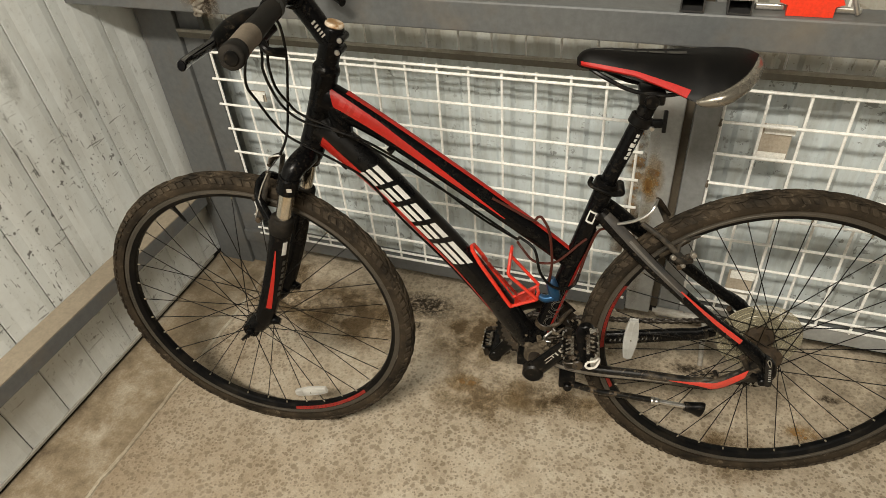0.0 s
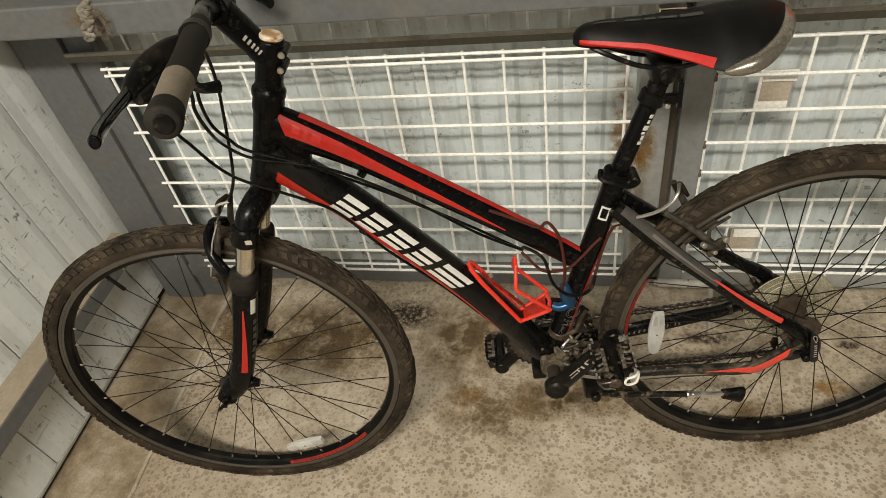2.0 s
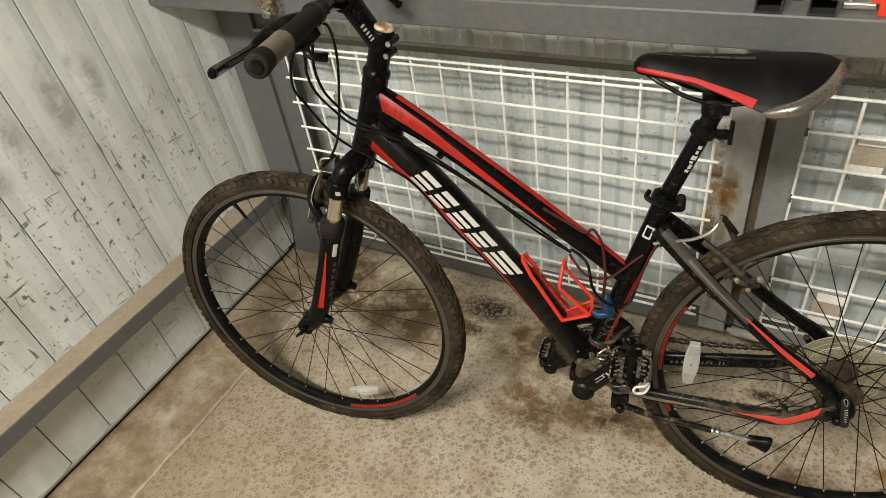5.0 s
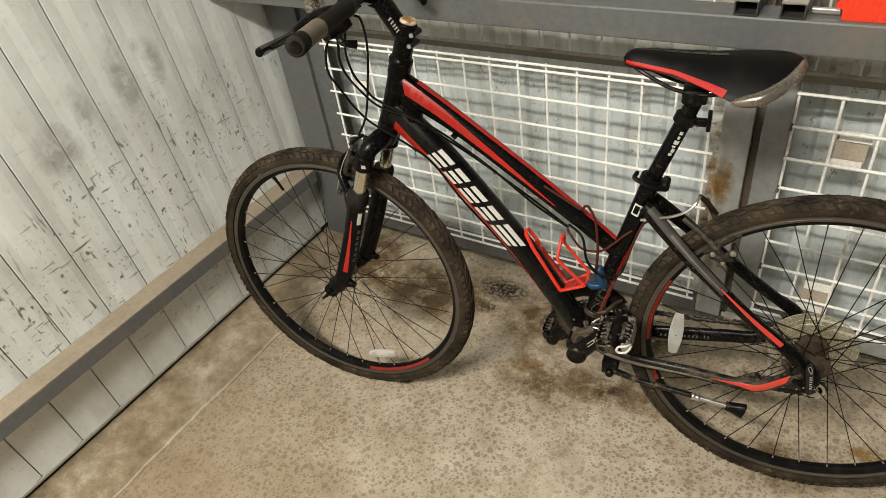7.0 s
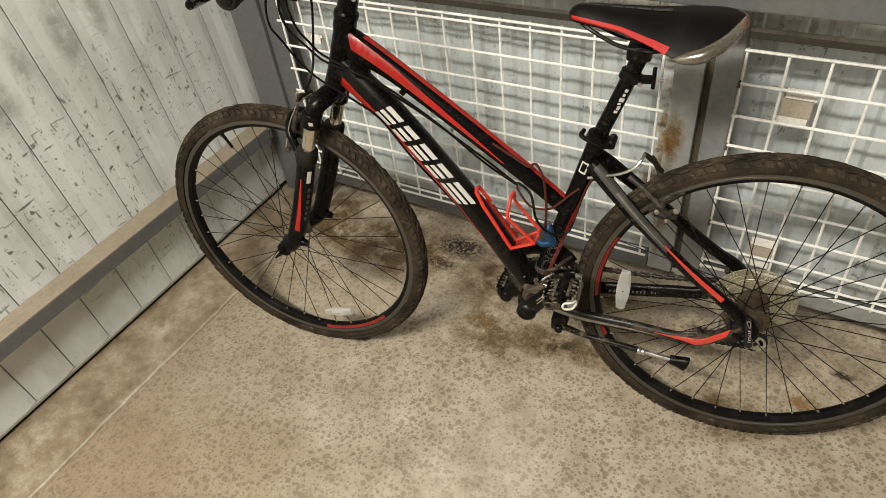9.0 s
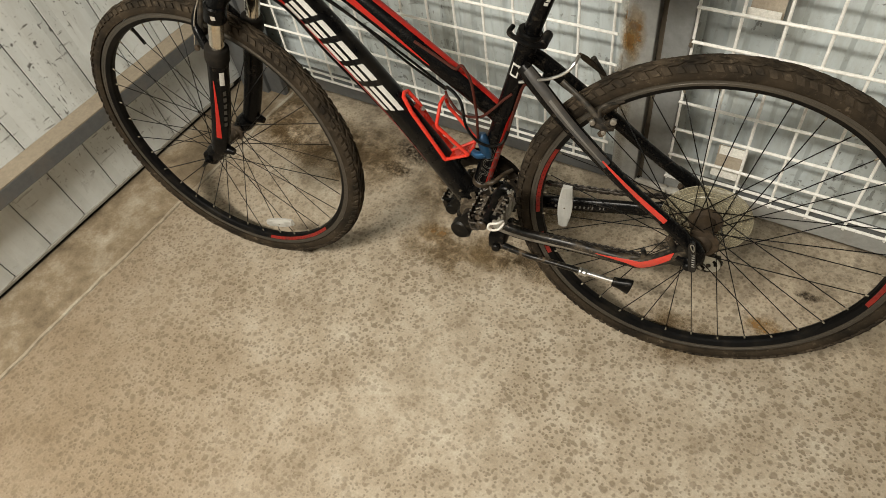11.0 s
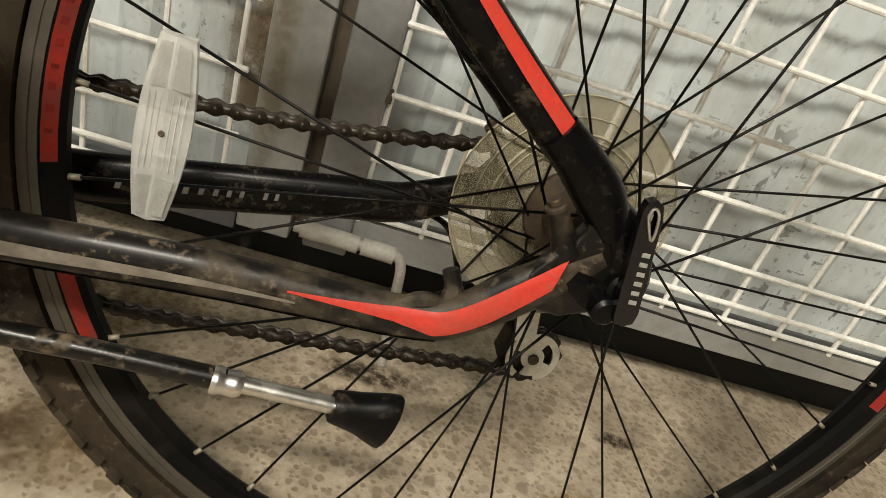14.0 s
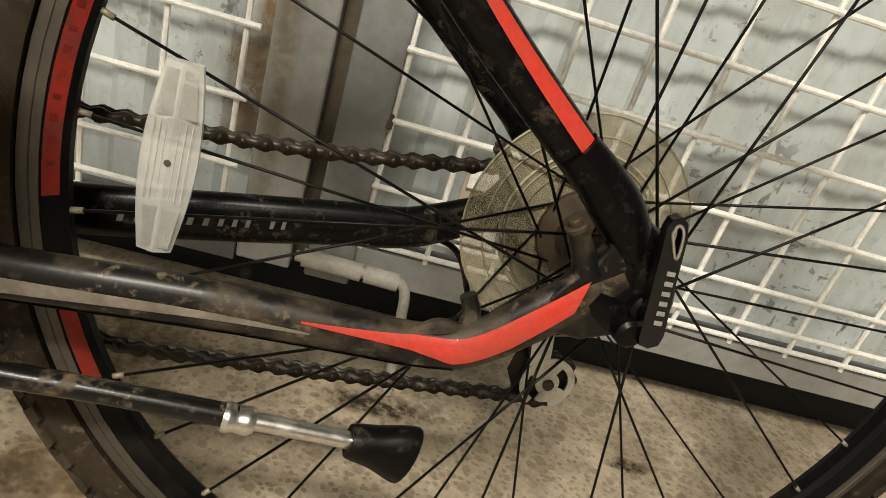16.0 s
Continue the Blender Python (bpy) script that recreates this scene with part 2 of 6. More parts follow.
SPLASHED = surface("splashed_black_paint", (0.003, 0.003, 0.0031), 0.27, 0, (0.05, 0.038, 0.026), 0.3, 30, 0.8, spread=(0.56, 0.85), spec=0.14, flecks=0.34)
CAKED = surface("mud_caked_black", (0.005, 0.0046, 0.004), 0.28, 0, (0.13, 0.092, 0.055), 0.92, 34, 0.92, 0.0002, (0.53, 0.64), spec=0.3, flecks=0.9)
GLOSSBLACK = surface("gloss_black", (0.0035, 0.0036, 0.0045), 0.16, 0, (0.05, 0.04, 0.03), 0.25, 50, 0.6, spread=(0.58, 0.74), spec=0.45)
RED = surface("red_paint", (0.36, 0.016, 0.011), 0.28, 0, (0.16, 0.045, 0.028), 0.5, 20, 0.7, spread=(0.5, 0.78), coat=0.1, spec=0.25, flecks=0.3)
STAYRED = surface("bright_red_paint", (0.49, 0.042, 0.028), 0.30, 0, (0.20, 0.07, 0.045), 0.5, 30, 0.7, spread=(0.48, 0.76), coat=0.1, spec=0.3, flecks=0.4)
ORANGE = surface("red_plastic", (0.62, 0.034, 0.018), 0.25, 0, (0.30, 0.06, 0.035), 0.4, 40, 0.6)
WHITEDECAL = surface("silver_white_decal", (0.52, 0.51, 0.48), 0.4, 0, (0.30, 0.26, 0.21), 0.45, 30, 0.7)
GREYDECAL = surface("grey_decal", (0.36, 0.33, 0.29), 0.5, 0, (0.22, 0.17, 0.11), 0.6, 26, 0.8)
DULLGREY = surface("dull_grey_decal", (0.12, 0.112, 0.10), 0.4, 0, (0.08, 0.062, 0.042), 0.6, 26, 0.8)
FADED = surface("faded_print", (0.036, 0.034, 0.03), 0.5, 0, (0.03, 0.025, 0.02), 0.6, 40, 0.8)
RUBBER = surface("dusty_rubber", (0.0095, 0.0080, 0.0064), 0.75, 0, (0.058, 0.043, 0.028), 0.8, 11, 0.95, 0.0008, (0.34, 0.70), spec=0.08, flecks=0.5)
TREAD = surface("worn_tread_rubber", (0.0155, 0.0125, 0.0092), 0.8, 0, (0.088, 0.066, 0.044), 0.8, 22, 0.95, 0.0010, (0.38, 0.72), spec=0.12, flecks=0.4)
GRIP = surface("grip_rubber", (0.010, 0.0088, 0.0074), 0.7, 0, (0.034, 0.028, 0.021), 0.6, 30, 0.9, 0.0004, spec=0.12)
GRIPBROWN = surface("worn_grip_band", (0.135, 0.108, 0.078), 0.75, 0, (0.09, 0.07, 0.05), 0.5, 40, 0.9, 0.0004)
PLASTIC = surface("black_plastic", (0.003, 0.003, 0.003), 0.32, 0, (0.045, 0.034, 0.023), 0.22, 30, 0.85, spec=0.13, flecks=0.25)
RIMBLACK = surface("black_rim", (0.0032, 0.0032, 0.0034), 0.4, 0, (0.04, 0.032, 0.022), 0.3, 24, 0.8, spec=0.12)
TRACK = surface("worn_brake_track", (0.080, 0.072, 0.060), 0.45, 0.6, (0.06, 0.048, 0.034), 0.85, 20, 0.7, spread=(0.36, 0.66))
ALLOY = surface("bare_alloy", (0.66, 0.65, 0.63), 0.28, 1.0, (0.16, 0.12, 0.08), 0.6, 28, 0.8)
CHROME = surface("chrome", (0.62, 0.58, 0.50), 0.16, 1.0, (0.2, 0.17, 0.12), 0.3, 30, 0.6)
SPOKE = surface("black_spoke", (0.003, 0.003, 0.003), 0.38, 0, (0.045, 0.034, 0.023), 0.25, 30, 0.8, spec=0.15)
CHAIN = surface("greasy_chain_steel", (0.034, 0.026, 0.018), 0.45, 0.4, (0.012, 0.009, 0.006), 0.7, 90, 0.6)
GRIME = surface("muddy_metal", (0.045, 0.04, 0.034), 0.34, 0.7, (0.045, 0.03, 0.017), 0.85, 45, 0.9, spread=(0.4, 0.6), flecks=0.8)
MUD = surface("dried_mud", (0.115, 0.092, 0.064), 0.9, 0, (0.02, 0.014, 0.009), 0.7, 60, 0.9, 0.001, (0.42, 0.6), spec=0.2)
MUDMETAL = surface("brown_muddy_steel", (0.062, 0.043, 0.026), 0.5, 0.4, (0.03, 0.02, 0.012), 0.8, 60, 0.9, spread=(0.42, 0.6))
BLUE = surface("blue_anodised", (0.014, 0.065, 0.15), 0.28, 0.6, (0.1, 0.08, 0.06), 0.4, 40)
SADDLE = surface("saddle_vinyl", (0.0028, 0.0026, 0.0025), 0.46, 0, (0.010, 0.008, 0.0065), 0.4, 22, 0.7, 0.0003, spec=0.14)
REDVINYL = surface("red_vinyl", (0.40, 0.016, 0.012), 0.45, 0, (0.22, 0.02, 0.014), 0.3, 24, 0.7, spec=0.2)
SADDLEGREY = surface("silver_vinyl", (0.235, 0.215, 0.18), 0.24, 0.75, (0.12, 0.10, 0.08), 0.3, 20, 0.5)
CARD = surface("white_card", (0.88, 0.87, 0.82), 0.8, 0, (0.65, 0.58, 0.48), 0.3, 24)
TANCARD = surface("tan_card", (0.46, 0.40, 0.32), 0.8, 0, (0.22, 0.15, 0.09), 0.6, 20)
SIGNRED = surface("bright_red_plastic", (0.75, 0.04, 0.012), 0.4, 0, (0.45, 0.06, 0.03), 0.3, 18)
BRASS = surface("copper_cap", (0.58, 0.33, 0.14), 0.3, 0.8, (0.7, 0.6, 0.48), 0.9, 55, 0.5, spread=(0.45, 0.55))
ROOMGREY = surface("room_plaster", (0.24, 0.23, 0.21), 0.8, 0, (0.16, 0.14, 0.118), 0.5, 3)


def stain(name, col, dark, scale, most):
    """A soft-edged stain that thins out towards the rim of its patch."""
    m, t, b = nodes_of(name)
    c = t.nodes.new("ShaderNodeTexCoord")
    mp = t.nodes.new("ShaderNodeMapping")
    mp.inputs["Location"].default_value = (-1, -1, 0)
    mp.inputs["Scale"].default_value = (2, 2, 0)
    t.links.new(c.outputs["UV"], mp.inputs["Vector"])
    g = t.nodes.new("ShaderNodeTexGradient")
    g.gradient_type = "SPHERICAL"
    t.links.new(mp.outputs["Vector"], g.inputs["Vector"])
    n = tex(t, "Noise", scale, 6, 0.7)
    f = mix(t, 1.0, ramp(t, g.outputs["Fac"], ((0.0, g3(0)), (0.75, g3(1)))), ramp(t, n.outputs["Fac"], ((0.34, g3(0.05)), (0.64, g3(1)))), "MULTIPLY")
    t.links.new(ramp(t, f, ((0.06, g3(0)), (0.6, g3(most)))), b.inputs["Alpha"])
    t.links.new(ramp(t, f, ((0.25, col), (0.75, dark))), b.inputs["Base Color"])
    b.inputs["Roughness"].default_value = 0.85
    b.inputs["Specular IOR Level"].default_value = 0.2
    return m


RUST = stain("rust_stain", (0.34, 0.205, 0.07), (0.115, 0.056, 0.017), 30, 0.85)
TANDUST = stain("tan_dust", (0.36, 0.31, 0.225), (0.25, 0.195, 0.12), 14, 0.5)
WELD = surface("dusty_weld", (0.23, 0.21, 0.175), 0.5, 0.3, (0.10, 0.075, 0.05), 0.7, 50, 0.8, 0.001, (0.42, 0.62))
RIMRED = surface("worn_dark_red", (0.46, 0.030, 0.020), 0.4, 0, (0.15, 0.06, 0.045), 0.7, 60, 0.8, spread=(0.44, 0.66), flecks=0.4)
RIMPRINT = surface("dark_rim_print", (0.20, 0.014, 0.010), 0.5, 0, (0.40, 0.03, 0.02), 0.8, 150, spread=(0.42, 0.6))
NIPPLE = surface("dirty_brass", (0.24, 0.215, 0.16), 0.5, 0.3, (0.07, 0.055, 0.038), 0.7, 60)
DULL = surface("dull_steel_plate", (0.52, 0.50, 0.43), 0.45, 0.2, (0.12, 0.09, 0.06), 0.6, 40, 0.8)
OIL = stain("oily_stain", (0.225, 0.155, 0.078), (0.10, 0.064, 0.030), 14, 0.74)
OCHRE = stain("ochre_stain", (0.36, 0.22, 0.08), (0.26, 0.14, 0.045), 30, 0.7)
SMUDGE = stain("grey_smudge", (0.46, 0.455, 0.43), (0.36, 0.355, 0.33), 16, 0.42)
SOOT = stain("dark_dirt", (0.12, 0.09, 0.06), (0.02, 0.015, 0.01), 90, 0.8)


def clear(name, col, rough, alpha, relief=0, speck=34):
    m, t, b = nodes_of(name)
    n = tex(t, "Noise", speck, 5, 0.65)
    t.links.new(ramp(t, n.outputs["Fac"], ((0.42, col), (0.75, tuple(0.6 * c for c in col)))), b.inputs["Base Color"])
    b.inputs["Roughness"].default_value = rough
    t.links.new(ramp(t, n.outputs["Fac"], ((0.3, g3(alpha)), (0.8, g3(min(1, alpha + 0.25))))), b.inputs["Alpha"])
    if relief:
        v = tex(t, "Voronoi", relief)
        bump(t, b, v.outputs["Distance"], 0.35, 0.001)
    return m


DISC = clear("yellowed_clear_plastic", (0.36, 0.325, 0.225), 0.2, 0.36, speck=9)
RIDGE = clear("guard_ridge_plastic", (0.42, 0.38, 0.27), 0.3, 0.6, speck=9)
LENS = clear("reflector_plastic", (0.68, 0.68, 0.65), 0.3, 0.38, speck=60)
PRISM = clear("reflector_prism", (0.60, 0.60, 0.57), 0.16, 0.5, 620)

# ---- mesh helpers ----


def part(name, bm, material, parent=None, label="", smooth=False, extra=()):
    me = bpy.data.meshes.new(name)
    bmesh.ops.recalc_face_normals(bm, faces=bm.faces)
    if smooth:
        for f in bm.faces:
            f.smooth = True
        for e in bm.edges:
            if len(e.link_faces) == 2 and e.calc_face_angle(0) > 0.6:
                e.smooth = False
    bm.to_mesh(me)
    bm.free()
    me.materials.append(material)
    for x in extra:
        me.materials.append(x)
    ob = new(name, me)
    if parent:
        ob.parent = parent
    if label:
        ob["label"] = label
    return ob


def box(bm, lo, hi, bevel=0.0):
    vs = bmesh.ops.create_cube(bm, size=1)["verts"]
    for p in vs:
        p.co = Vector([lo[i] + (p.co[i] + 0.5) * (hi[i] - lo[i]) for i in range(3)])
    if bevel:
        es = list({e for p in vs for e in p.link_edges})
        bmesh.ops.bevel(bm, geom=es, offset=bevel, segments=2, affect="EDGES", profile=0.5)


def smooth_path(pts, n):
    """Catmull-Rom through the points, n steps a span."""
    p = [np.array(q, float) for q in pts]
    p = [2 * p[0] - p[1]] + p + [2 * p[-1] - p[-2]]
    out = []
    for i in range(1, len(p) - 2):
        for k in range(n):
            t = k / n
            out.append(0.5 * (2 * p[i] + (p[i + 1] - p[i - 1]) * t + (2 * p[i - 1] - 5 * p[i] + 4 * p[i + 1] - p[i + 2]) * t * t + (3 * p[i] - p[i - 1] - 3 * p[i + 1] + p[i + 2]) * t ** 3))
    out.append(p[-2])
    return out


class Tube:
    """A tube along a path; its section is an ellipse, half axes a (towards side) and b."""

    def __init__(self, pts, a, b=None, n=8, side=(0, 0, 1)):
        full = [(*p, *(x if isinstance(x, (tuple, list)) else (x, x if b is None else y))) for p, x, y in zip(pts, a if isinstance(a, list) else [a] * len(pts), b if isinstance(b, list) else [b] * len(pts))]
        s = smooth_path(full, n)
        self.c = [Vector([float(x) for x in q[:3]]) for q in s]
        self.a = [float(q[3]) for q in s]
        self.b = [float(q[4]) for q in s]
        self.fr = []
        for i in range(len(self.c)):
            d = (self.c[min(i + 1, len(self.c) - 1)] - self.c[max(i - 1, 0)]).normalized()
            e = Vector(side)
            e = (e - d * e.dot(d)).normalized()
            self.fr.append((e, d.cross(e)))

    def at(self, s, ang, off=0.0):
        """The point at the share s of the path, angle from the side axis in radians."""
        x = min(max(s, 0), 1) * (len(self.c) - 1)
        i = min(int(x), len(self.c) - 2)
        f = x - i
        c = self.c[i].lerp(self.c[i + 1], f)
        a = self.a[i] * (1 - f) + self.a[i + 1] * f + off
        b = self.b[i] * (1 - f) + self.b[i + 1] * f + off
        e = self.fr[i][0].lerp(self.fr[i + 1][0], f).normalized()
        g = self.fr[i][1].lerp(self.fr[i + 1][1], f).normalized()
        return c + a * math.cos(ang) * e + b * math.sin(ang) * g

    def mesh(self, bm, seg=16, caps=True):
        rings = []
        for i in range(len(self.c)):
            e, g = self.fr[i]
            rings.append([bm.verts.new(self.c[i] + self.a[i] * math.cos(2 * math.pi * k / seg) * e + self.b[i] * math.sin(2 * math.pi * k / seg) * g) for k in range(seg)])
        for p, q in zip(rings, rings[1:]):
            for k in range(seg):
                bm.faces.new((p[k], p[(k + 1) % seg], q[(k + 1) % seg], q[k]))
        if caps:
            bm.faces.new(rings[0][::-1])
            bm.faces.new(rings[-1])

    def shell(self, bm, corners, off=0.0007, ns=10, na=8):
        """A thin patch on the tube between four corners (s, degrees), in order round it."""
        (s0, a0), (s1, a1), (s2, a2), (s3, a3) = corners
        grid = []
        for i in range(ns + 1):
            f = i / ns
            row = []
            for j in range(na + 1):
                h = j / na
                s = (s0 * (1 - f) + s1 * f) * (1 - h) + (s3 * (1 - f) + s2 * f) * h
                a = (a0 * (1 - f) + a1 * f) * (1 - h) + (a3 * (1 - f) + a2 * f) * h
                row.append(bm.verts.new(self.at(s, radians(a), off)))
            grid.append(row)
        for i in range(ns):
            for j in range(na):
                bm.faces.new((grid[i][j], grid[i + 1][j], grid[i + 1][j + 1], grid[i][j + 1]))


def rod(bm, pts, r, n=6, seg=10, side=(0, 0, 1)):
    Tube(pts, r, None, n, side).mesh(bm, seg)


def wirepiece(bm, a, b, r, seg=6):
    d = Vector(b) - Vector(a)
    s = (0, 0, 1) if abs(d.normalized().z) < 0.9 else (1, 0, 0)
    Tube([a, b], r, None, 1, s).mesh(bm, seg)


def revolve(bm, prof, n=72, a0=0.0, a1=360.0, centre=(0, 0), closed=True):
    """Turn a profile of (radius, w) about the axle."""
    full = abs(a1 - a0) >= 359.9
    steps = n if full else n + 1
    rings = []
    for k in range(steps):
        a = radians(a0 + (a1 - a0) * k / n)
        rings.append([bm.verts.new((centre[0] + r * math.cos(a), centre[1] + r * math.sin(a), w)) for r, w in prof])
    m = len(prof)
    for k in range(n):
        p, q = rings[k], rings[(k + 1) % steps]
        for j in range(m if closed else m - 1):
            bm.faces.new((p[j], p[(j + 1) % m], q[(j + 1) % m], q[j]))


def cyl(bm, centre, axis, r, h, seg=20, bevel=0.0):
    d = Vector(axis).normalized()
    c = Vector(centre)
    s = (0, 0, 1) if abs(d.z) < 0.9 else (1, 0, 0)
    bv = min(bevel, r * 0.5, h * 0.4)
    prof = [(-h / 2, r - bv), (-h / 2 + bv, r), (h / 2 - bv, r), (h / 2, r - bv)] if bv else [(-h / 2, r), (h / 2, r)]
    e = Vector(s)
    e = (e - d * e.dot(d)).normalized()
    g = d.cross(e)
    rings = [[bm.verts.new(c + d * z + q * (math.cos(2 * math.pi * k / seg) * e + math.sin(2 * math.pi * k / seg) * g)) for k in range(seg)] for z, q in prof]
    for p, q in zip(rings, rings[1:]):
        for k in range(seg):
            bm.faces.new((p[k], p[(k + 1) % seg], q[(k + 1) % seg], q[k]))
    bm.faces.new(rings[0][::-1])
    bm.faces.new(rings[-1])


def structure(ob, label, cat):
    return tagged(ob, label, cat, "", "structure")


# ---- the room ----
WX = -1.265        # west wall face
SY = 0.105         # back sheet face
bm = bmesh.new()
box(bm, (-1.7, -5.2, -0.2), (3.2, 0.6, 0.0))
floor = structure(part("floor", bm, CONC), "rough worn beige concrete floor with exposed aggregate", "floor")

bm = bmesh.new()
vs_top = []
N = 90
for i in range(N + 1):
    y = -5.0 + (SY + 5.0) * i / N
    e = -1.062 + 0.006 * noise.noise((y * 5.0, 0.3, 0)) + 0.004 * noise.noise((y * 21.0, 1.3, 0))
    vs_top.append((bm.verts.new((WX - 0.1, y, 0.0045)), bm.verts.new((e - 0.004, y, 0.0045)), bm.verts.new((e, y, -0.002))))
for p, q in zip(vs_top, vs_top[1:]):
    for k in range(2):
        bm.faces.new((p[k], p[k + 1], q[k + 1], q[k]))
structure(part("floor_strip", bm, SMOOTH), "smooth brown screed strip along the sheet wall", "floor strip")
bm = bmesh.new()
rows_ = []
for i in range(260):
    y = -5.0 + (SY + 5.0) * i / 259
    e = -1.062 + 0.006 * noise.noise((y * 5.0, 0.3, 0)) + 0.004 * noise.noise((y * 21.0, 1.3, 0))
    w0 = 0.0035 + 0.003 * noise.noise((y * 34.0, 4.1, 0)) + 0.002 * noise.noise((y * 90.0, 2.1, 0))
    hh = 0.006 + 0.002 * noise.noise((y * 60.0, 7.7, 0))
    rows_.append([bm.verts.new(q) for q in ((e - 0.004, y, 0.0044), (e - 0.001, y, hh), (e + 0.001 + max(0.0005, w0), y, hh * 0.8), (e + 0.003 + max(0.001, w0), y, -0.002))])
for p, q in zip(rows_, rows_[1:]):
    for n in range(3):
        bm.faces.new((p[n], p[n + 1], q[n + 1], q[n]))
structure(part("trim", bm, MORTAR), "thin ragged mortar ridge along the screed strip", "mortar ridge")

wall_west = part("wall_west", (lambda b: (box(b, (WX - 0.16, -5.2, 0), (WX - 0.022, 0.5, 2.9)), b)[1])(bmesh.new()), DARK)
structure(wall_west, "wall clad in dirty white ribbed metal sheet", "wall")
wall_north = part("wall_north", (lambda b: (box(b, (WX - 0.16, SY + 0.03, 0), (3.2, SY + 0.2, 2.9)), b)[1])(bmesh.new()), DARK)
structure(wall_north, "back wall behind white ribbed metal sheet", "wall")
for nm, lo, hi in (("wall_south", (-1.6, -5.3, 0), (3.2, -5.1, 2.9)), ("wall_east", (2.9, -5.2, 0), (3.1, 0.5, 2.9))):
    bm = bmesh.new()
    box(bm, lo, hi)
    structure(part(nm, bm, ROOMGREY), "plain dusty grey plaster wall", "wall")
bm = bmesh.new()
box(bm, (-1.7, -5.3, 2.8), (3.2, 0.5, 2.95))
structure(part("ceiling", bm, ROOMGREY), "plain grey plaster ceiling", "ceiling")
for lx, ly in ((-0.25, -2.3), (0.45, -3.9)):
    lamp = new("ceiling_lamp")
    lamp.location = (lx, ly, 2.8)
    tagged(lamp, "long white ceiling lamp fixed under the plaster", "lamp", "ceiling lamps")
    bm = bmesh.new()
    box(bm, (-0.6, -0.2, -0.06), (0.6, 0.2, 0.0), 0.008)
    part("housing", bm, ROOMGREY, lamp)

# ribbed sheet of the west wall: flat boards with a fold between them
PITCH = 0.1205
bm = bmesh.new()
prof = [(0.0, 0.0035), (0.0018, 0.0070), (0.028, 0.0068), (0.056, 0.0095), (0.100, 0.0098), (0.1172, 0.0078), (0.119, 0.0035)]
a = [bm.verts.new((h, y, 0)) for y, h in prof]
b = [bm.verts.new((h, y, 2.75)) for y, h in prof]
for i in range(len(prof) - 1):
    bm.faces.new((a[i], a[i + 1], b[i + 1], b[i]))
lo2, hi2 = bm.verts.new((-0.004, 0.0, 0)), bm.verts.new((-0.004, 0.119, 0))
bm.faces.new([lo2] + a + [hi2])
me = bpy.data.meshes.new("panel")
bm.to_mesh(me)
bm.free()
me.materials.append(WALLWHITE)
for k in range(-1, 40):
    p = new("panel", me)
    p.parent = wall_west
    p.location = (WX - 0.009, 0.072 - k * PITCH, 0.022)
    p.rotation_euler = (0.05, 0, 0)
bm = bmesh.new()
box(bm, (WX - 0.022, -5.1, 0.0), (WX - 0.006, 0.1, 0.018))
structure(part("baseboard", bm, DARK), "dark gap under the ribbed wall sheet", "baseboard")
bm = bmesh.new()
box(bm, (WX - 0.004, -5.1, 0.018), (WX + 0.004, -0.02, 0.026), 0.001)
structure(part("trim", bm, RAILDUST), "thin dusty edge along the bottom of the sheet", "trim")

# angle rail on the west wall
rail = new("wall_rail")
tagged(rail, "grey steel angle rail with a dusty brown top", "rail")
rail.location = (WX, 0, 0)
bm = bmesh.new()
box(bm, (0.0, -5.0, 0.287), (0.064, -0.03, 0.291), 0.001)
part("top_flange", bm, DUSTY, rail, "dusty brown upper face")
bm = bmesh.new()
box(bm, (0.060, -5.0, 0.246), (0.0645, -0.03, 0.2868), 0.001)
part("front_flange", bm, STEEL, rail)

# ribbed sheet behind the mesh
bm = bmesh.new()
prof = [(0.0, 0.0), (0.014, 0.0), (0.024, -0.009), (0.054, -0.009), (0.064, 0.0), (0.0902, 0.0)]
a = [bm.verts.new((x, h, 0)) for x, h in prof]
b = [bm.verts.new((x, h, 2.75)) for x, h in prof]
for i in range(len(prof) - 1):
    bm.faces.new((a[i], a[i + 1], b[i + 1], b[i]))
me = bpy.data.meshes.new("panel")
bm.to_mesh(me)
bm.free()
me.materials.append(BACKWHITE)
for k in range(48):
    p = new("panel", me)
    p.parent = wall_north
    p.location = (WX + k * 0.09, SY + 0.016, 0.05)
bm = bmesh.new()
box(bm, (WX, SY + 0.012, 0.0), (3.0, SY + 0.03, 0.052), 0.002)
structure(part("baseboard", bm, DARK), "black strip along the foot of the back sheet", "baseboard")


# ---- steel frame with welded wire mesh ----
def upright(name, x0, x1, y0, y1, z1, material, label, lip=None, z0=0.0):
    ob = new(name)
    ob.location = ((x0 + x1) / 2, y0, 0)
    tagged(ob, label, "post")
    h = (x1 - x0) / 2
    bm = bmesh.new()
    box(bm, (-h, 0, z0), (h, y1 - y0, z1), 0.003)
    part("body", bm, material, ob)
    if lip:
        bm = bmesh.new()
        box(bm, (h + 0.0005, 0.012, z0), (h + lip, 0.03, z1), 0.002)
        part("flange", bm, STEEL, ob)
    return ob


upright("corner_post", -1.250, -1.135, 0.004, 0.085, 2.2, STEEL, "grey painted steel corner post beside the sheet wall", 0.062)
mid = upright("middle_post", 0.022, 0.083, 0.006, 0.07, 0.985, POST, "pale grey steel post with a rust stain", None, 0.10)
rs = random.Random(2)


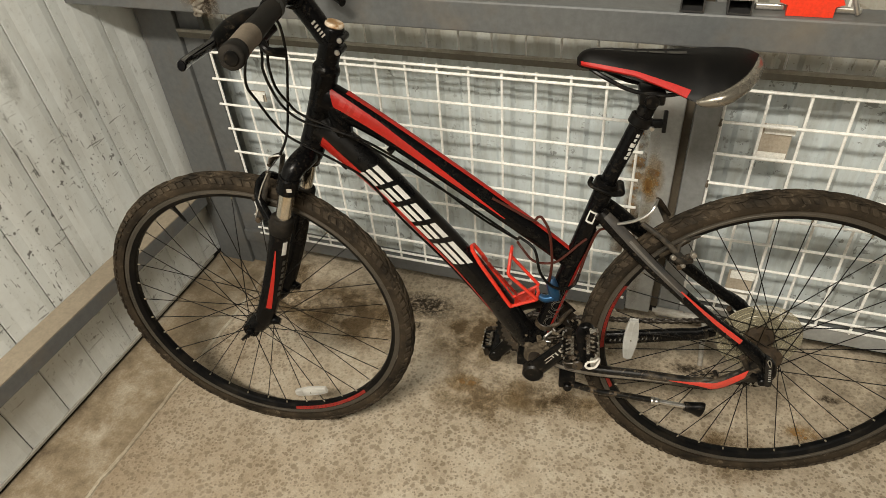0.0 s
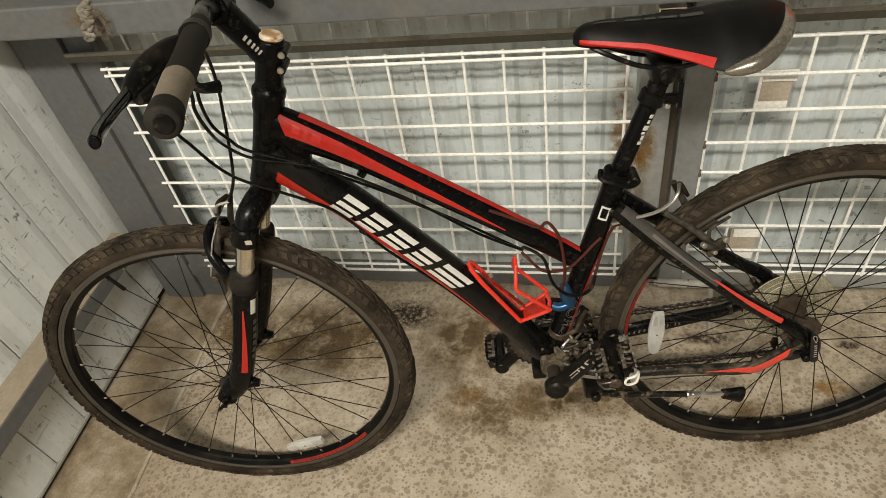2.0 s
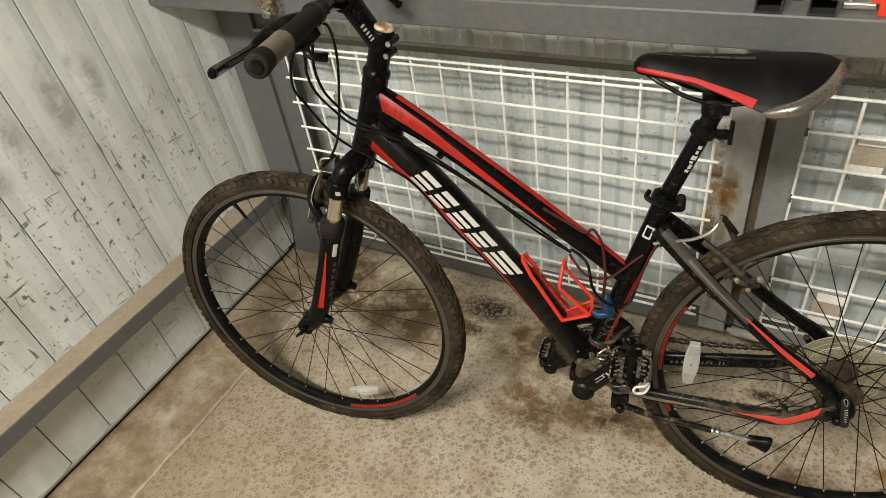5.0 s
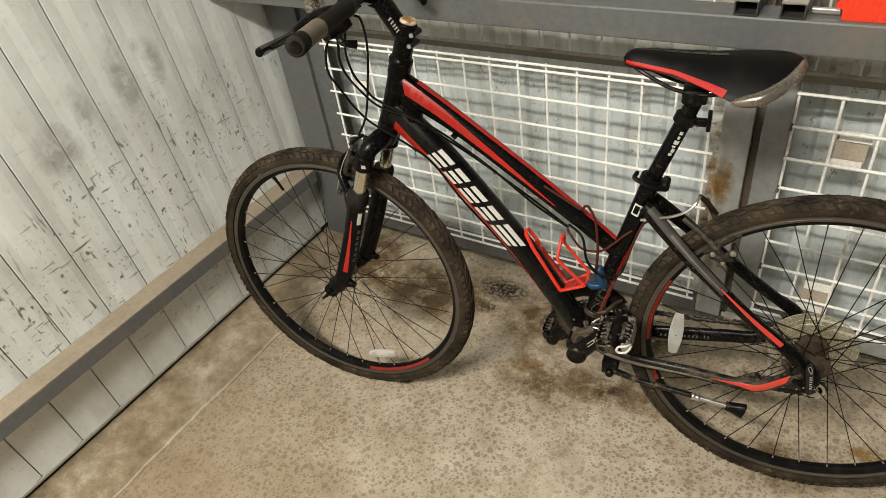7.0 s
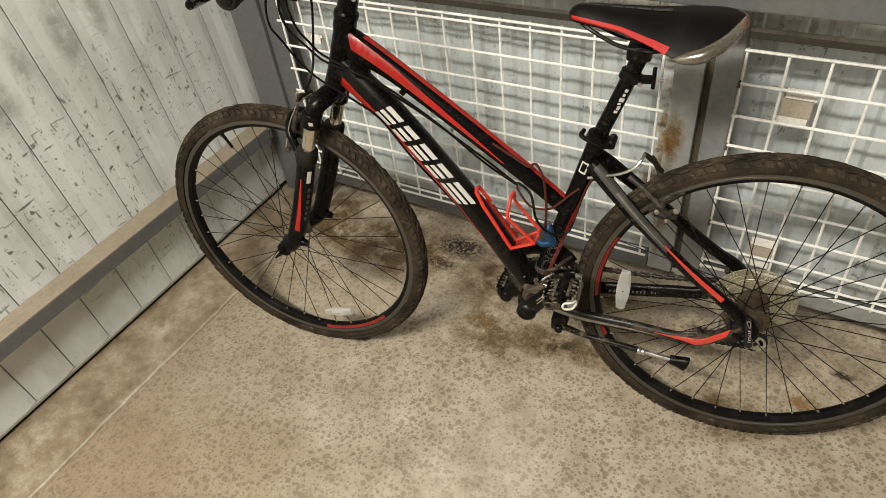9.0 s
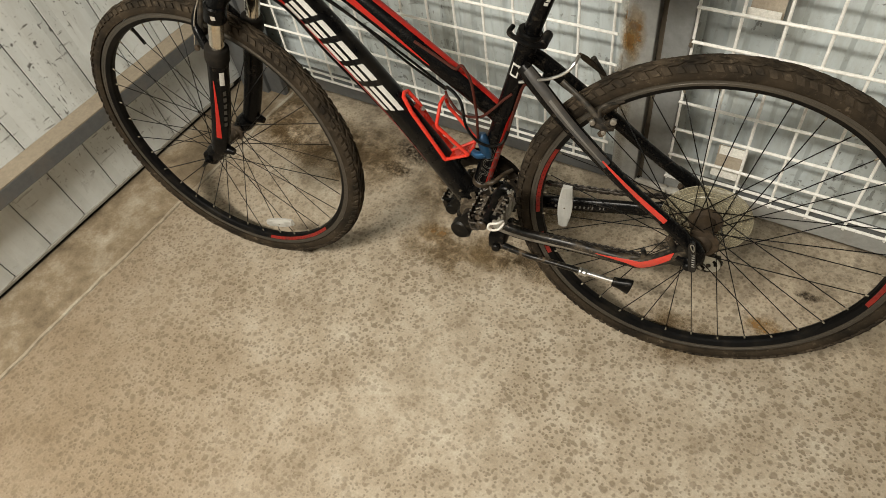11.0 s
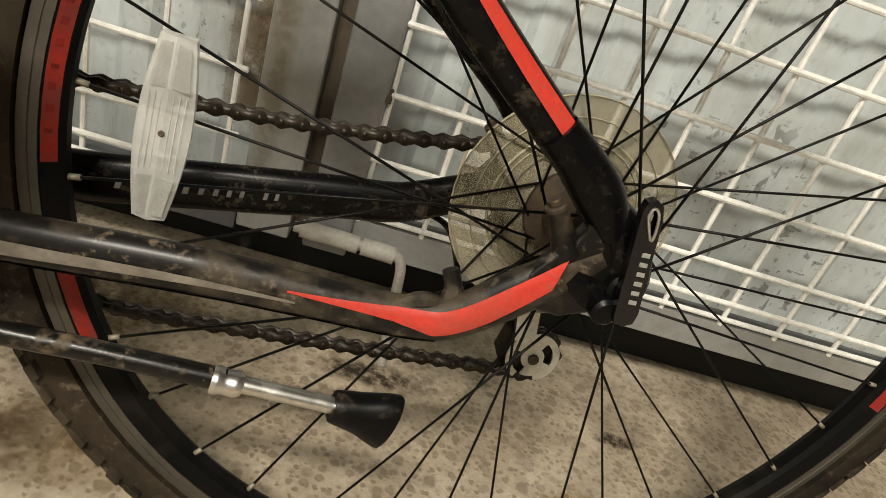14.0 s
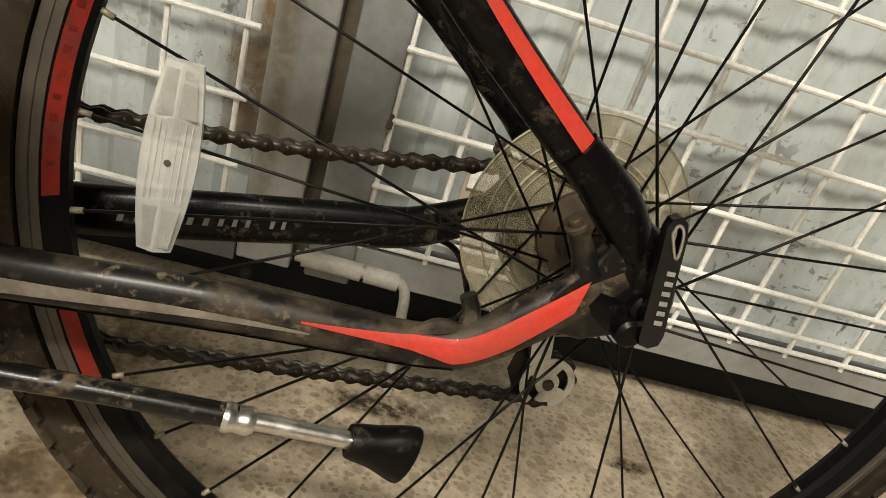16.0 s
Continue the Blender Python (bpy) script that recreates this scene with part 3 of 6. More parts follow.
def stain_patch(name, parent, centre, sx, sy, normal, material, label):
    """A thin film with its own uv square, for stains."""
    bm = bmesh.new()
    uv = bm.loops.layers.uv.new("uv")
    e = Vector((0, 1, 0) if normal == "x" else (1, 0, 0)) * sx
    g = Vector((0, 1, 0) if normal == "z" else (0, 0, 1)) * sy
    c = Vector(centre)
    vs = [bm.verts.new(c + e * a + g * d) for a, d in ((-0.5, -0.5), (0.5, -0.5), (0.5, 0.5), (-0.5, 0.5))]
    f = bm.faces.new(vs)
    for lp, q in zip(f.loops, ((0, 0), (1, 0), (1, 1), (0, 1))):
        lp[uv].uv = q
    return part(name, bm, material, parent, label)


stain_patch("rust_stain", mid, (-0.012, -0.0006, 0.505), 0.062, 0.15, "y", RUST, "brown rust stain")
stain_patch("rust_stain", mid, (-0.018, -0.0008, 0.49), 0.034, 0.07, "y", RUST, "dark rust spot")
stain_patch("sheet_stain", wall_north, (0.0, SY + 0.0062, 0.47), 0.06, 0.46, "y", OCHRE, "yellow brown stain on the sheet")
stain_patch("sheet_stain", wall_north, (0.0, SY + 0.0060, 0.26), 0.12, 0.24, "y", OIL, "brown grime on the sheet")
stain_patch("dust_stain", mid, (-0.0150, -0.0007, 0.36), 0.036, 0.66, "y", TANDUST, "tan dusty edge of the post")
for y_, z_, w_, h_ in ((-0.483, 0.80, 0.085, 0.26), (-0.419, 0.856, 0.034, 0.07), (-0.385, 0.82, 0.07, 0.16), (-0.606, 0.784, 0.065, 0.17), (-0.70, 0.73, 0.14, 0.15)):
    stain_patch("wall_stain", wall_west, (WX + 0.0016, y_, z_), w_, h_, "x", SMUDGE, "soft grey smudge on the wall sheet")
for sx_, sy_, wx_, wy_, mm in ((-0.36, -0.10, 0.30, 0.34, OIL), (-0.28, -0.30, 0.30, 0.22, OIL), (-0.72, -0.12, 0.5, 0.34, OIL), (-0.62, -0.46, 0.10, 0.045, SOOT), (-0.10, -0.06, 0.3, 0.2, OIL), (-1.0, -0.05, 0.24, 0.34, OIL), (-1.15, -0.5, 0.2, 0.6, OIL), (0.30, -0.30, 0.26, 0.16, OIL), (-0.06, -0.26, 0.24, 0.12, OIL), (0.458, -0.195, 0.10, 0.07, OCHRE), (0.522, -0.075, 0.07, 0.03, SOOT), (0.22, -0.07, 0.18, 0.05, SOOT), (-0.56, -0.115, 0.16, 0.07, SOOT), (-0.92, -0.13, 0.30, 0.16, OIL), (-0.33, -0.27, 0.12, 0.08, OCHRE), (-0.53, -0.03, 0.22, 0.13, SOOT), (-0.16, -0.27, 0.24, 0.13, OIL)):
    stain_patch("floor_stain", floor, (sx_, sy_, 0.0012 + 0.0003 * wx_), wx_, wy_, "z", mm, "dark oily stain")
stile = upright("gate_stile", 0.101, 0.152, -0.004, 0.045, 0.985, STILE, "pale grey steel stile of the mesh gate", None, 0.104)
for z in (0.302, 0.448, 0.518, 0.666):
    bm = bmesh.new()
    cyl(bm, (0.0262, 0.003, z), (0, 0.3, 1), 0.0035, 0.016, 9, 0.0015)
    part("weld", bm, GROOVE, stile, "dark rusty weld", True)
bm = bmesh.new()
box(bm, (0.0835, 0.03, 0.105), (0.1005, 0.06, 0.98))
tagged(part("filler_strip", bm, GROOVE), "dirty brown strip in the gap between the two posts", "strip")

# cane bolt at the foot of the gate: a pipe across the rail and a bent rod to the floor
bolt_ = new("cane_bolt")
bolt_.location = (0.16, -0.012, 0.0)
tagged(bolt_, "pale grey gate bolt with a rod bent down to the floor", "gate bolt")
PIPE = surface("chalky_grey_paint", (0.42, 0.41, 0.375), 0.55, 0, (0.20, 0.15, 0.10), 0.6, 24, 0.8, spread=(0.44, 0.68))
bm = bmesh.new()
wirepiece(bm, (-0.062, 0.0, 0.131), (0.004, 0.0, 0.130), 0.0105, 16)
part("sleeve", bm, PIPE, bolt_, "", True)
bm = bmesh.new()
wirepiece(bm, (0.008, 0.0, 0.130), (0.046, 0.0, 0.129), 0.0105, 16)
part("sleeve", bm, PIPE, bolt_, "", True)
bm = bmesh.new()
rod(bm, [(-0.07, 0.0, 0.131), (0.03, 0.0, 0.130), (0.050, 0.0, 0.128), (0.0575, -0.003, 0.115), (0.0605, -0.012, 0.085), (0.067, -0.031, 0.012), (0.068, -0.034, 0.0005)], 0.0062, 6, 12, (0, 1, 0))
part("rod", bm, PIPE, bolt_, "", True)

# long beam and rails
beam = new("front_beam")
beam.location = (0, -0.17, 0.887)
tagged(beam, "grey steel box beam with scuffed paint, the bicycle leans on it", "beam")
bm = bmesh.new()
box(bm, (-1.262, 0, 0), (2.6, 0.06, 0.0575), 0.004)
part("body", bm, STEEL, beam)
bm = bmesh.new()
for k in range(30):
    z = 0.060 - 0.062 * k / 29
    bmesh.ops.create_icosphere(bm, subdivisions=2, radius=1.0, matrix=Matrix.Translation((-0.882 - 0.012 * k / 15 + rs.uniform(-0.007, 0.007), -0.001, z)) @ Matrix.Rotation(rs.uniform(-0.7, 0.7), 4, "Y") @ Matrix.Diagonal((rs.uniform(0.004, 0.013), rs.uniform(0.003, 0.006), rs.uniform(0.003, 0.008), 1)))
for vert in bm.verts:
    vert.co += 0.0016 * noise.noise_vector(vert.co * 260)
part("weld", bm, WELD, beam, "lumpy pale weld bead", True)
stain_patch("rust_stain", beam, (-0.895, -0.0007, 0.028), 0.10, 0.075, "y", OIL, "brown rust round the weld")
stain_patch("rust_stain", beam, (-0.872, -0.0009, 0.020), 0.06, 0.07, "y", SOOT, "dark burn beside the weld")
for x in (-1.2, 0.05, 1.3):
    bm = bmesh.new()
    box(bm, (x - 0.02, 0.0602, 0.008), (x + 0.02, 0.176, 0.048), 0.003)
    part("bracket", bm, STEEL, beam)

for nm, x0, x1, z0, z1, y0, y1, lab in (("upper_rail", -1.13, 0.021, 0.752, 0.768, -0.002, 0.03, "grey steel rail above the fixed mesh panel"),
                                     ("upper_rail", 0.153, 2.4, 0.764, 0.780, -0.002, 0.03, "grey steel rail above the mesh gate"),
                                     ("lower_rail", -1.13, 0.021, 0.096, 0.137, 0.004, 0.04, "grey steel rail under the mesh panel"),
                                     ("lower_rail", 0.153, 2.4, 0.112, 0.153, 0.004, 0.04, "grey steel rail under the mesh gate")):
    r = new(nm)
    r.location = ((x0 + x1) / 2, y0, z0)
    tagged(r, lab, "rail")
    h = (x1 - x0) / 2
    bm = bmesh.new()
    box(bm, (-h, 0, 0), (h, 0.004, z1 - z0), 0.001)
    part("front_flange", bm, OLIVE if nm == "upper_rail" else (POST if x0 > 0 else STEEL), r)
    if nm == "upper_rail":
        bm = bmesh.new()
        box(bm, (-h, -0.003, z1 - z0 - 0.001), (h, 0.004, z1 - z0 + 0.006), 0.001)
        part("lip", bm, RAILDUST, r, "pale dusty top lip")
    bm = bmesh.new()
    box(bm, (-h, 0.0042, z1 - z0 - 0.004 if nm == "lower_rail" else 0), (h, y1 - y0, z1 - z0 if nm == "lower_rail" else 0.004), 0.001)
    part("back_flange", bm, RAILDUST if nm == "upper_rail" else STEEL, r)

PX, PZ = 0.0753, 0.0726


def mesh_panel(x0, x1, xs, rows, upper, ztop, zbot, label):
    ob = new("mesh_panel")
    ob.location = ((x0 + x1) / 2, 0, zbot)
    tagged(ob, label, "wire mesh", "mesh panels")
    ox, oz = (x0 + x1) / 2, zbot
    jig = random.Random(int(100 * x1) + 7)
    for x in xs:
        bm = bmesh.new()
        j = [jig.uniform(-0.0012, 0.0012) for _ in range(2)]
        wirepiece(bm, (x - ox + j[0], 0.0045, -0.004), (x - ox + j[1], 0.0045, ztop - oz), 0.0031, 8)
        part("upright_wire", bm, WIRE, ob)
    for z in rows:
        bm = bmesh.new()
        j = [jig.uniform(-0.001, 0.001) for _ in range(2)]
        wirepiece(bm, (x0 - ox - 0.012 + jig.uniform(-0.004, 0.004), 0.0, z - oz + j[0]), (x1 - ox + 0.012 + jig.uniform(-0.004, 0.004), 0.0, z - oz + j[1]), 0.0033, 8)
        part("cross_wire", bm, WIRE, ob)
    for x in upper:
        bm = bmesh.new()
        wirepiece(bm, (x - ox, 0.034, ztop - oz + 0.02), (x - ox, 0.034, 1.5 - oz), 0.0024, 7)
        part("upright_wire", bm, WIRE, ob)
    for k in range(4):
        bm = bmesh.new()
        z = 0.955 + k * 0.1 - oz
        wirepiece(bm, (x0 - ox, 0.039, z), (x1 - ox, 0.039, z), 0.0026, 7)
        part("cross_wire", bm, WIRE, ob)


mesh_panel(-14 * PX, 0.0, [-k * PX for k in range(15)], [0.7335] + [0.7194 - k * PZ for k in range(8)] + [0.1625, 0.1425], [-0.03 - k * PX for k in range(14)], 0.736, 0.1395, "cream painted welded wire mesh panel in a steel frame")
mesh_panel(0.1546, 0.1546 + 28 * PX, [0.1546 + k * PX for k in range(29)], [0.7394 - k * PZ for k in range(8)] + [0.1835, 0.1615], [0.17 + k * PX for k in range(29)], 0.7405, 0.1555, "cream painted welded wire mesh of the gate")

# small pieces of card behind the mesh, and things on the beam
for x, z, w, h in ((0.236, 0.571, 0.057, 0.086), (0.247, 0.178, 0.056, 0.088), (-0.995, 0.578, 0.052, 0.028), (1.15, 0.45, 0.06, 0.08)):
    tag = new("card_tag")
    tag.location = (x, 0.03, z)
    tagged(tag, "folded cream card tucked behind the wire mesh", "card", "card tags")
    bm = bmesh.new()
    box(bm, (0, 0.0, 0), (w, 0.003, h))
    part("back_leaf", bm, TANCARD, tag, "tan card back")
    bm = bmesh.new()
    box(bm, (-0.003, -0.008, 0.004), (w - 0.003, -0.006, h * (0.30 if h > 0.05 else 1.1)))
    part("front_leaf", bm, CARD, tag)
    bm = bmesh.new()
    box(bm, (0.004, -0.006, h * 0.78), (w + 0.004, -0.004, h * 1.04))
    part("upper_leaf", bm, CARD, tag)

for k, x in enumerate((0.044, 0.114)):
    st = new("square_tube")
    st.location = (x, -0.170, 0.9455)
    tagged(st, "open-ended square steel tube lying across the beam", "steel tube", "square tubes")
    for lo, hi in (((0, 0, 0), (0.037, 0.5, 0.0025)), ((0, 0, 0.0225), (0.037, 0.5, 0.025)), ((0, 0, 0.0026), (0.0025, 0.5, 0.0224)), ((0.0345, 0, 0.0026), (0.037, 0.5, 0.0224))):
        bm = bmesh.new()
        box(bm, lo, hi)
        part("side", bm, GREYPAINT if lo[2] < 0.02 else ALLOY, st)
st = new("cross_tube")
st.location = (0.032, -0.108, 0.832)
tagged(st, "open-ended square steel tube fixed to the middle post", "steel tube")
for lo, hi in (((0, 0, 0), (0.04, 0.112, 0.002)), ((0, 0, 0.018), (0.04, 0.112, 0.02)), ((0, 0, 0.0021), (0.002, 0.112, 0.0179)), ((0.038, 0, 0.0021), (0.04, 0.112, 0.0179))):
    bm = bmesh.new()
    box(bm, lo, hi)
    part("side", bm, ALLOY, st)
bk = new("red_bracket")
bk.location = (0.200, -0.160, 0.945)
tagged(bk, "bright red house-shaped plastic block on the beam", "block")
bm = bmesh.new()
house = ((0.0, 0.0), (0.066, 0.0), (0.066, 0.016), (0.078, 0.020), (0.052, 0.070), (0.010, 0.070), (-0.012, 0.020), (0.0, 0.016))
fr_, ba_ = [[bm.verts.new((x, y, z)) for x, z in house] for y in (0.0, 0.02)]
for i in range(8):
    bm.faces.new((fr_[i], fr_[(i + 1) % 8], ba_[(i + 1) % 8], ba_[i]))
for ring in (fr_, ba_):
    for quad in ((0, 1, 2, 7), (7, 2, 3, 6), (6, 3, 4, 5)):
        bm.faces.new([ring[i] for i in quad])
part("block", bm, SIGNRED, bk)
for a, b in (((-0.045, 0.012, 0.003), (-0.002, 0.02, 0.012)), ((0.068, 0.012, 0.003), (0.105, 0.02, 0.012))):
    bm = bmesh.new()
    box(bm, a, b, 0.002)
    part("strip", bm, ALLOY, bk, "dull steel strip")
bm = bmesh.new()
rod(bm, [(0.1, 0.01, 0.004), (0.075, 0.012, 0.06)], 0.004)
part("strut", bm, ALLOY, bk)

# ---- bicycle: local x forward, y up in its plane, z out of its left side ----
BIKE = Matrix(((-0.98618, -0.01706, 0.1648, 0.30296), (-0.16568, 0.10157, -0.98093, -0.3245), (0, 0.99468, 0.103, 0), (0, 0, 0, 1)))
bike = new("bicycle")
bike.matrix_world = BIKE
tagged(bike, "muddy black and red step-through bicycle leaning on a steel beam", "bicycle")
RW = 0.3495
STEER = 1.0


def share(name, me, parent, rot=0.0, loc=(0, 0, 0)):
    ob = new(name, me)
    ob.parent = parent
    ob.matrix_basis = Matrix.Translation(loc) @ Matrix.Rotation(radians(rot), 4, "Z")
    return ob


def mesh_of(name, bm, material):
    me = bpy.data.meshes.new(name)
    bmesh.ops.recalc_face_normals(bm, faces=bm.faces)
    for f in bm.faces:
        f.smooth = True
    bm.to_mesh(me)
    bm.free()
    me.materials.append(material)
    return me


def make_wheel(name, cx, flange, hub_r, fl_w, red_arcs, reflector, turn):
    bm = bmesh.new()
    revolve(bm, [(hub_r * 0.55, -0.05), (hub_r, -fl_w - 0.004), (flange, -fl_w - 0.002), (flange, -fl_w + 0.002), (hub_r, -fl_w + 0.005), (hub_r * 0.9, 0), (hub_r, fl_w - 0.005), (flange, fl_w - 0.002), (flange, fl_w + 0.002), (hub_r, fl_w + 0.004), (hub_r * 0.55, 0.05)], 28, closed=False)
    wheel = part(name, bm, GRIME if cx > 0.5 else MUDMETAL, bike, "", True)
    wheel.location = (cx, RW, 0)
    # tyre: round casing with worn knobs
    prof = []
    for k in range(15):
        a = radians(-118 + 236 * k / 14)
        prof.append((0.3272 + 0.0186 * math.cos(a), 0.0188 * math.sin(a)))
    bm = bmesh.new()
    revolve(bm, prof, 110)
    tyre = part("tyre", bm, RUBBER, wheel, "worn knobby tyre grey with dust", True)
    bm = bmesh.new()
    kn = random.Random(cx > 0.5)
    count = 118

    def knob(ang, tilt, dw, da, h, skew):
        """One tread block at an angle round the wheel and a tilt across the casing."""
        ring = []
        for lift in (-0.0015, h):
            r = 0.0186 + lift
            k2 = 0.86 if lift > 0 else 1.0
            for sa, sw in ((-1, -1), (1, -1), (1, 1), (-1, 1)):
                tt = tilt + sw * dw * k2
                aa = ang + sa * da * k2 + sw * skew
                rr = 0.3272 + r * math.cos(tt) - kn.uniform(0, 0.0006) * (lift > 0)
                ring.append(bm.verts.new((rr * math.cos(aa), rr * math.sin(aa), r * math.sin(tt))))
        for f in ((0, 1, 2, 3), (4, 7, 6, 5), (0, 4, 5, 1), (1, 5, 6, 2), (2, 6, 7, 3), (3, 7, 4, 0)):
            bm.faces.new([ring[i] for i in f])

    for k in range(count):
        a = 2 * math.pi * k / count
        h = 2 * math.pi / count
        for s in (-1, 1):
            if k % 2 == (s > 0):
                knob(a, s * 0.27, 0.23, h * 0.60, kn.uniform(0.0024, 0.0036), s * 0.5 * h)
            else:
                knob(a, s * 0.52, 0.15, h * 0.5, kn.uniform(0.0022, 0.0034), -s * 0.3 * h)
            knob(a + 0.3 * h + kn.uniform(-0.06, 0.06) * h, s * 0.98, 0.24 + 0.07 * (k % 2), h * 0.35, kn.uniform(0.0028, 0.0042), s * 0.16 * h)
    tread = part("tread", bm, TREAD, wheel, "chunky worn rubber tread blocks")
    tread["kind"] = "stuff"
    # rim: brake tracks, black inner wall
    bm = bmesh.new()
    revolve(bm, [(0.3165, -0.0125), (0.3065, -0.0125), (0.2985, -0.0085), (0.2965, -0.004), (0.2965, 0.004), (0.2985, 0.0085), (0.3065, 0.0125), (0.3165, 0.0125)], 110)
    part("rim", bm, RIMBLACK, wheel, "black alloy rim")
    for s in (-1, 1):
        bm = bmesh.new()
        revolve(bm, [(0.3172, s * 0.0126), (0.3172, s * 0.0134), (0.3122, s * 0.0136), (0.3118, s * 0.0131), (0.3112, s * 0.0136), (0.3072, s * 0.0134), (0.3072, s * 0.0126)], 110)
        part("brake_track", bm, TRACK, wheel, "scratched silver brake track")
    for a0, a1 in red_arcs:
        for s in (-1, 1):
            bm = bmesh.new()
            revolve(bm, [(0.3060, s * 0.01285), (0.2990, s * 0.0091)], max(4, int((a1 - a0) / 3)), a0, a1, closed=False)
            bmesh.ops.solidify(bm, geom=list(bm.faces), thickness=0.0003)
            part("rim_decal", bm, RIMRED, wheel, "worn dark red rim decal")
        for k in range(int((a1 - a0 - 6) / 2.1) if a1 - a0 > 15 else 0):
            bm = bmesh.new()
            b0_ = a0 + 3 + 2.1 * k
            revolve(bm, [(0.3042, 0.01224), (0.3010, 0.01052)], 2, b0_, b0_ + (0.75 if k % 3 else 0.45), closed=False)
            bmesh.ops.solidify(bm, geom=list(bm.faces), thickness=0.0002)
            part("word_mark", bm, RIMPRINT, wheel, "small dark printed bar")
    # spokes, crossing three
    for s in (-1, 1):
        for cross in (-1, 1):
            bm = bmesh.new()
            ha = radians(58 * cross)
            a = Vector((flange * 0.9 * math.cos(ha), flange * 0.9 * math.sin(ha), s * (fl_w + 0.002 * cross)))
            b = Vector((0.2975, 0, s * 0.002))
            wirepiece(bm, a, b, 0.00095, 6)
            me = mesh_of("spoke", bm, SPOKE)
            bm = bmesh.new()
            d = (b - a).normalized()
            cyl(bm, b - d * 0.003, d, 0.0018, 0.009, 6)
            mn = mesh_of("nipple", bm, NIPPLE)
            off = {(-1, -1): 0, (-1, 1): 20, (1, -1): 10, (1, 1): 30}[(s, cross)]
            for k in range(9):
                share("spoke", me, wheel, turn + off + k * 40)
                share("nipple", mn, wheel, turn + off + k * 40)
    # reflector between two spokes
    ang, r0, ln, wd, along = reflector
    bm = bmesh.new()
    n = 12
    top, bot = [], []
    for k in range(n + 1):
        y = -ln / 2 + ln * k / n
        hw = wd / 2 * (0.62 + 0.38 * math.cos(math.pi * (k / n - 0.5)))
        top.append((bm.verts.new((-hw, y, 0.004)), bm.verts.new((0, y, 0.0075)), bm.verts.new((hw, y, 0.004))))
        bot.append((bm.verts.new((-hw, y, -0.003)), bm.verts.new((hw, y, -0.003))))
    for k in range(n):
        p, q, e, f = top[k], top[k + 1], bot[k], bot[k + 1]
        for face in ((p[0], p[1], q[1], q[0]), (p[1], p[2], q[2], q[1]), (e[1], e[0], f[0], f[1]), (p[0], q[0], f[0], e[0]), (p[2], e[1], f[1], q[2])):
            bm.faces.new(face)
    bm.faces.new((top[0][0], bot[0][0], bot[0][1], top[0][2], top[0][1]))
    bm.faces.new((top[n][1], top[n][2], bot[n][1], bot[n][0], top[n][0]))
    rf = part("spoke_reflector", bm, LENS, wheel, "dirty clear plastic spoke reflector")
    rf.matrix_basis = Matrix.Rotation(radians(ang), 4, "Z") @ Matrix.Translation((r0, 0, 0.013)) @ Matrix.Rotation(radians(along), 4, "Z")
    for e in (-1, 1):
        bm = bmesh.new()
        y0, y1 = e * ln * 0.24, e * ln * 0.47
        vs = [bm.verts.new(q) for q in ((-wd * 0.36, y0, 0.0072), (wd * 0.36, y0, 0.0072), (wd * 0.26, y1, 0.0070), (-wd * 0.26, y1, 0.0070))]
        bm.faces.new(vs)
        bmesh.ops.solidify(bm, geom=list(bm.faces), thickness=0.0015)
        part("prism", bm, PRISM, rf, "sparkling prism field")
    for i in range(7):
        bm = bmesh.new()
        x = wd * (-0.33 + 0.11 * i)
        rod(bm, [(x, -ln * 0.21, 0.0066), (x, 0, 0.0072), (x, ln * 0.21, 0.0066)], 0.0003, 2, 6)
        part("rib", bm, LENS, rf)
    bm = bmesh.new()
    cyl(bm, (0, 0, 0.0077), (0, 0, 1), 0.0017, 0.0012, 12, 0.0004)
    part("rivet", bm, MUD, rf, "muddy rivet")
    return wheel


rear = make_wheel("rear_wheel", 0.0, 0.030, 0.019, 0.029, ((-4, 27), (-25, -14), (172, 197)), (2.4, 0.249, 0.098, 0.027, 0), 4)
front = make_wheel("front_wheel", 1.034, 0.021, 0.013, 0.034, ((-135, -95),), (-109, 0.245, 0.082, 0.024, 4), 0)
bm = bmesh.new()
a = radians(62)
wirepiece(bm, (0.297 * math.cos(a), 0.297 * math.sin(a), 0), (0.258 * math.cos(a), 0.258 * math.sin(a), 0), 0.0035, 8)
part("valve", bm, PLASTIC, front, "black valve cap")
front.rotation_euler = (radians(1.1), radians(STEER), 0)
front.location = (1.034, 0.3470, 0)
front.scale = (0.99, 0.99, 0.99)
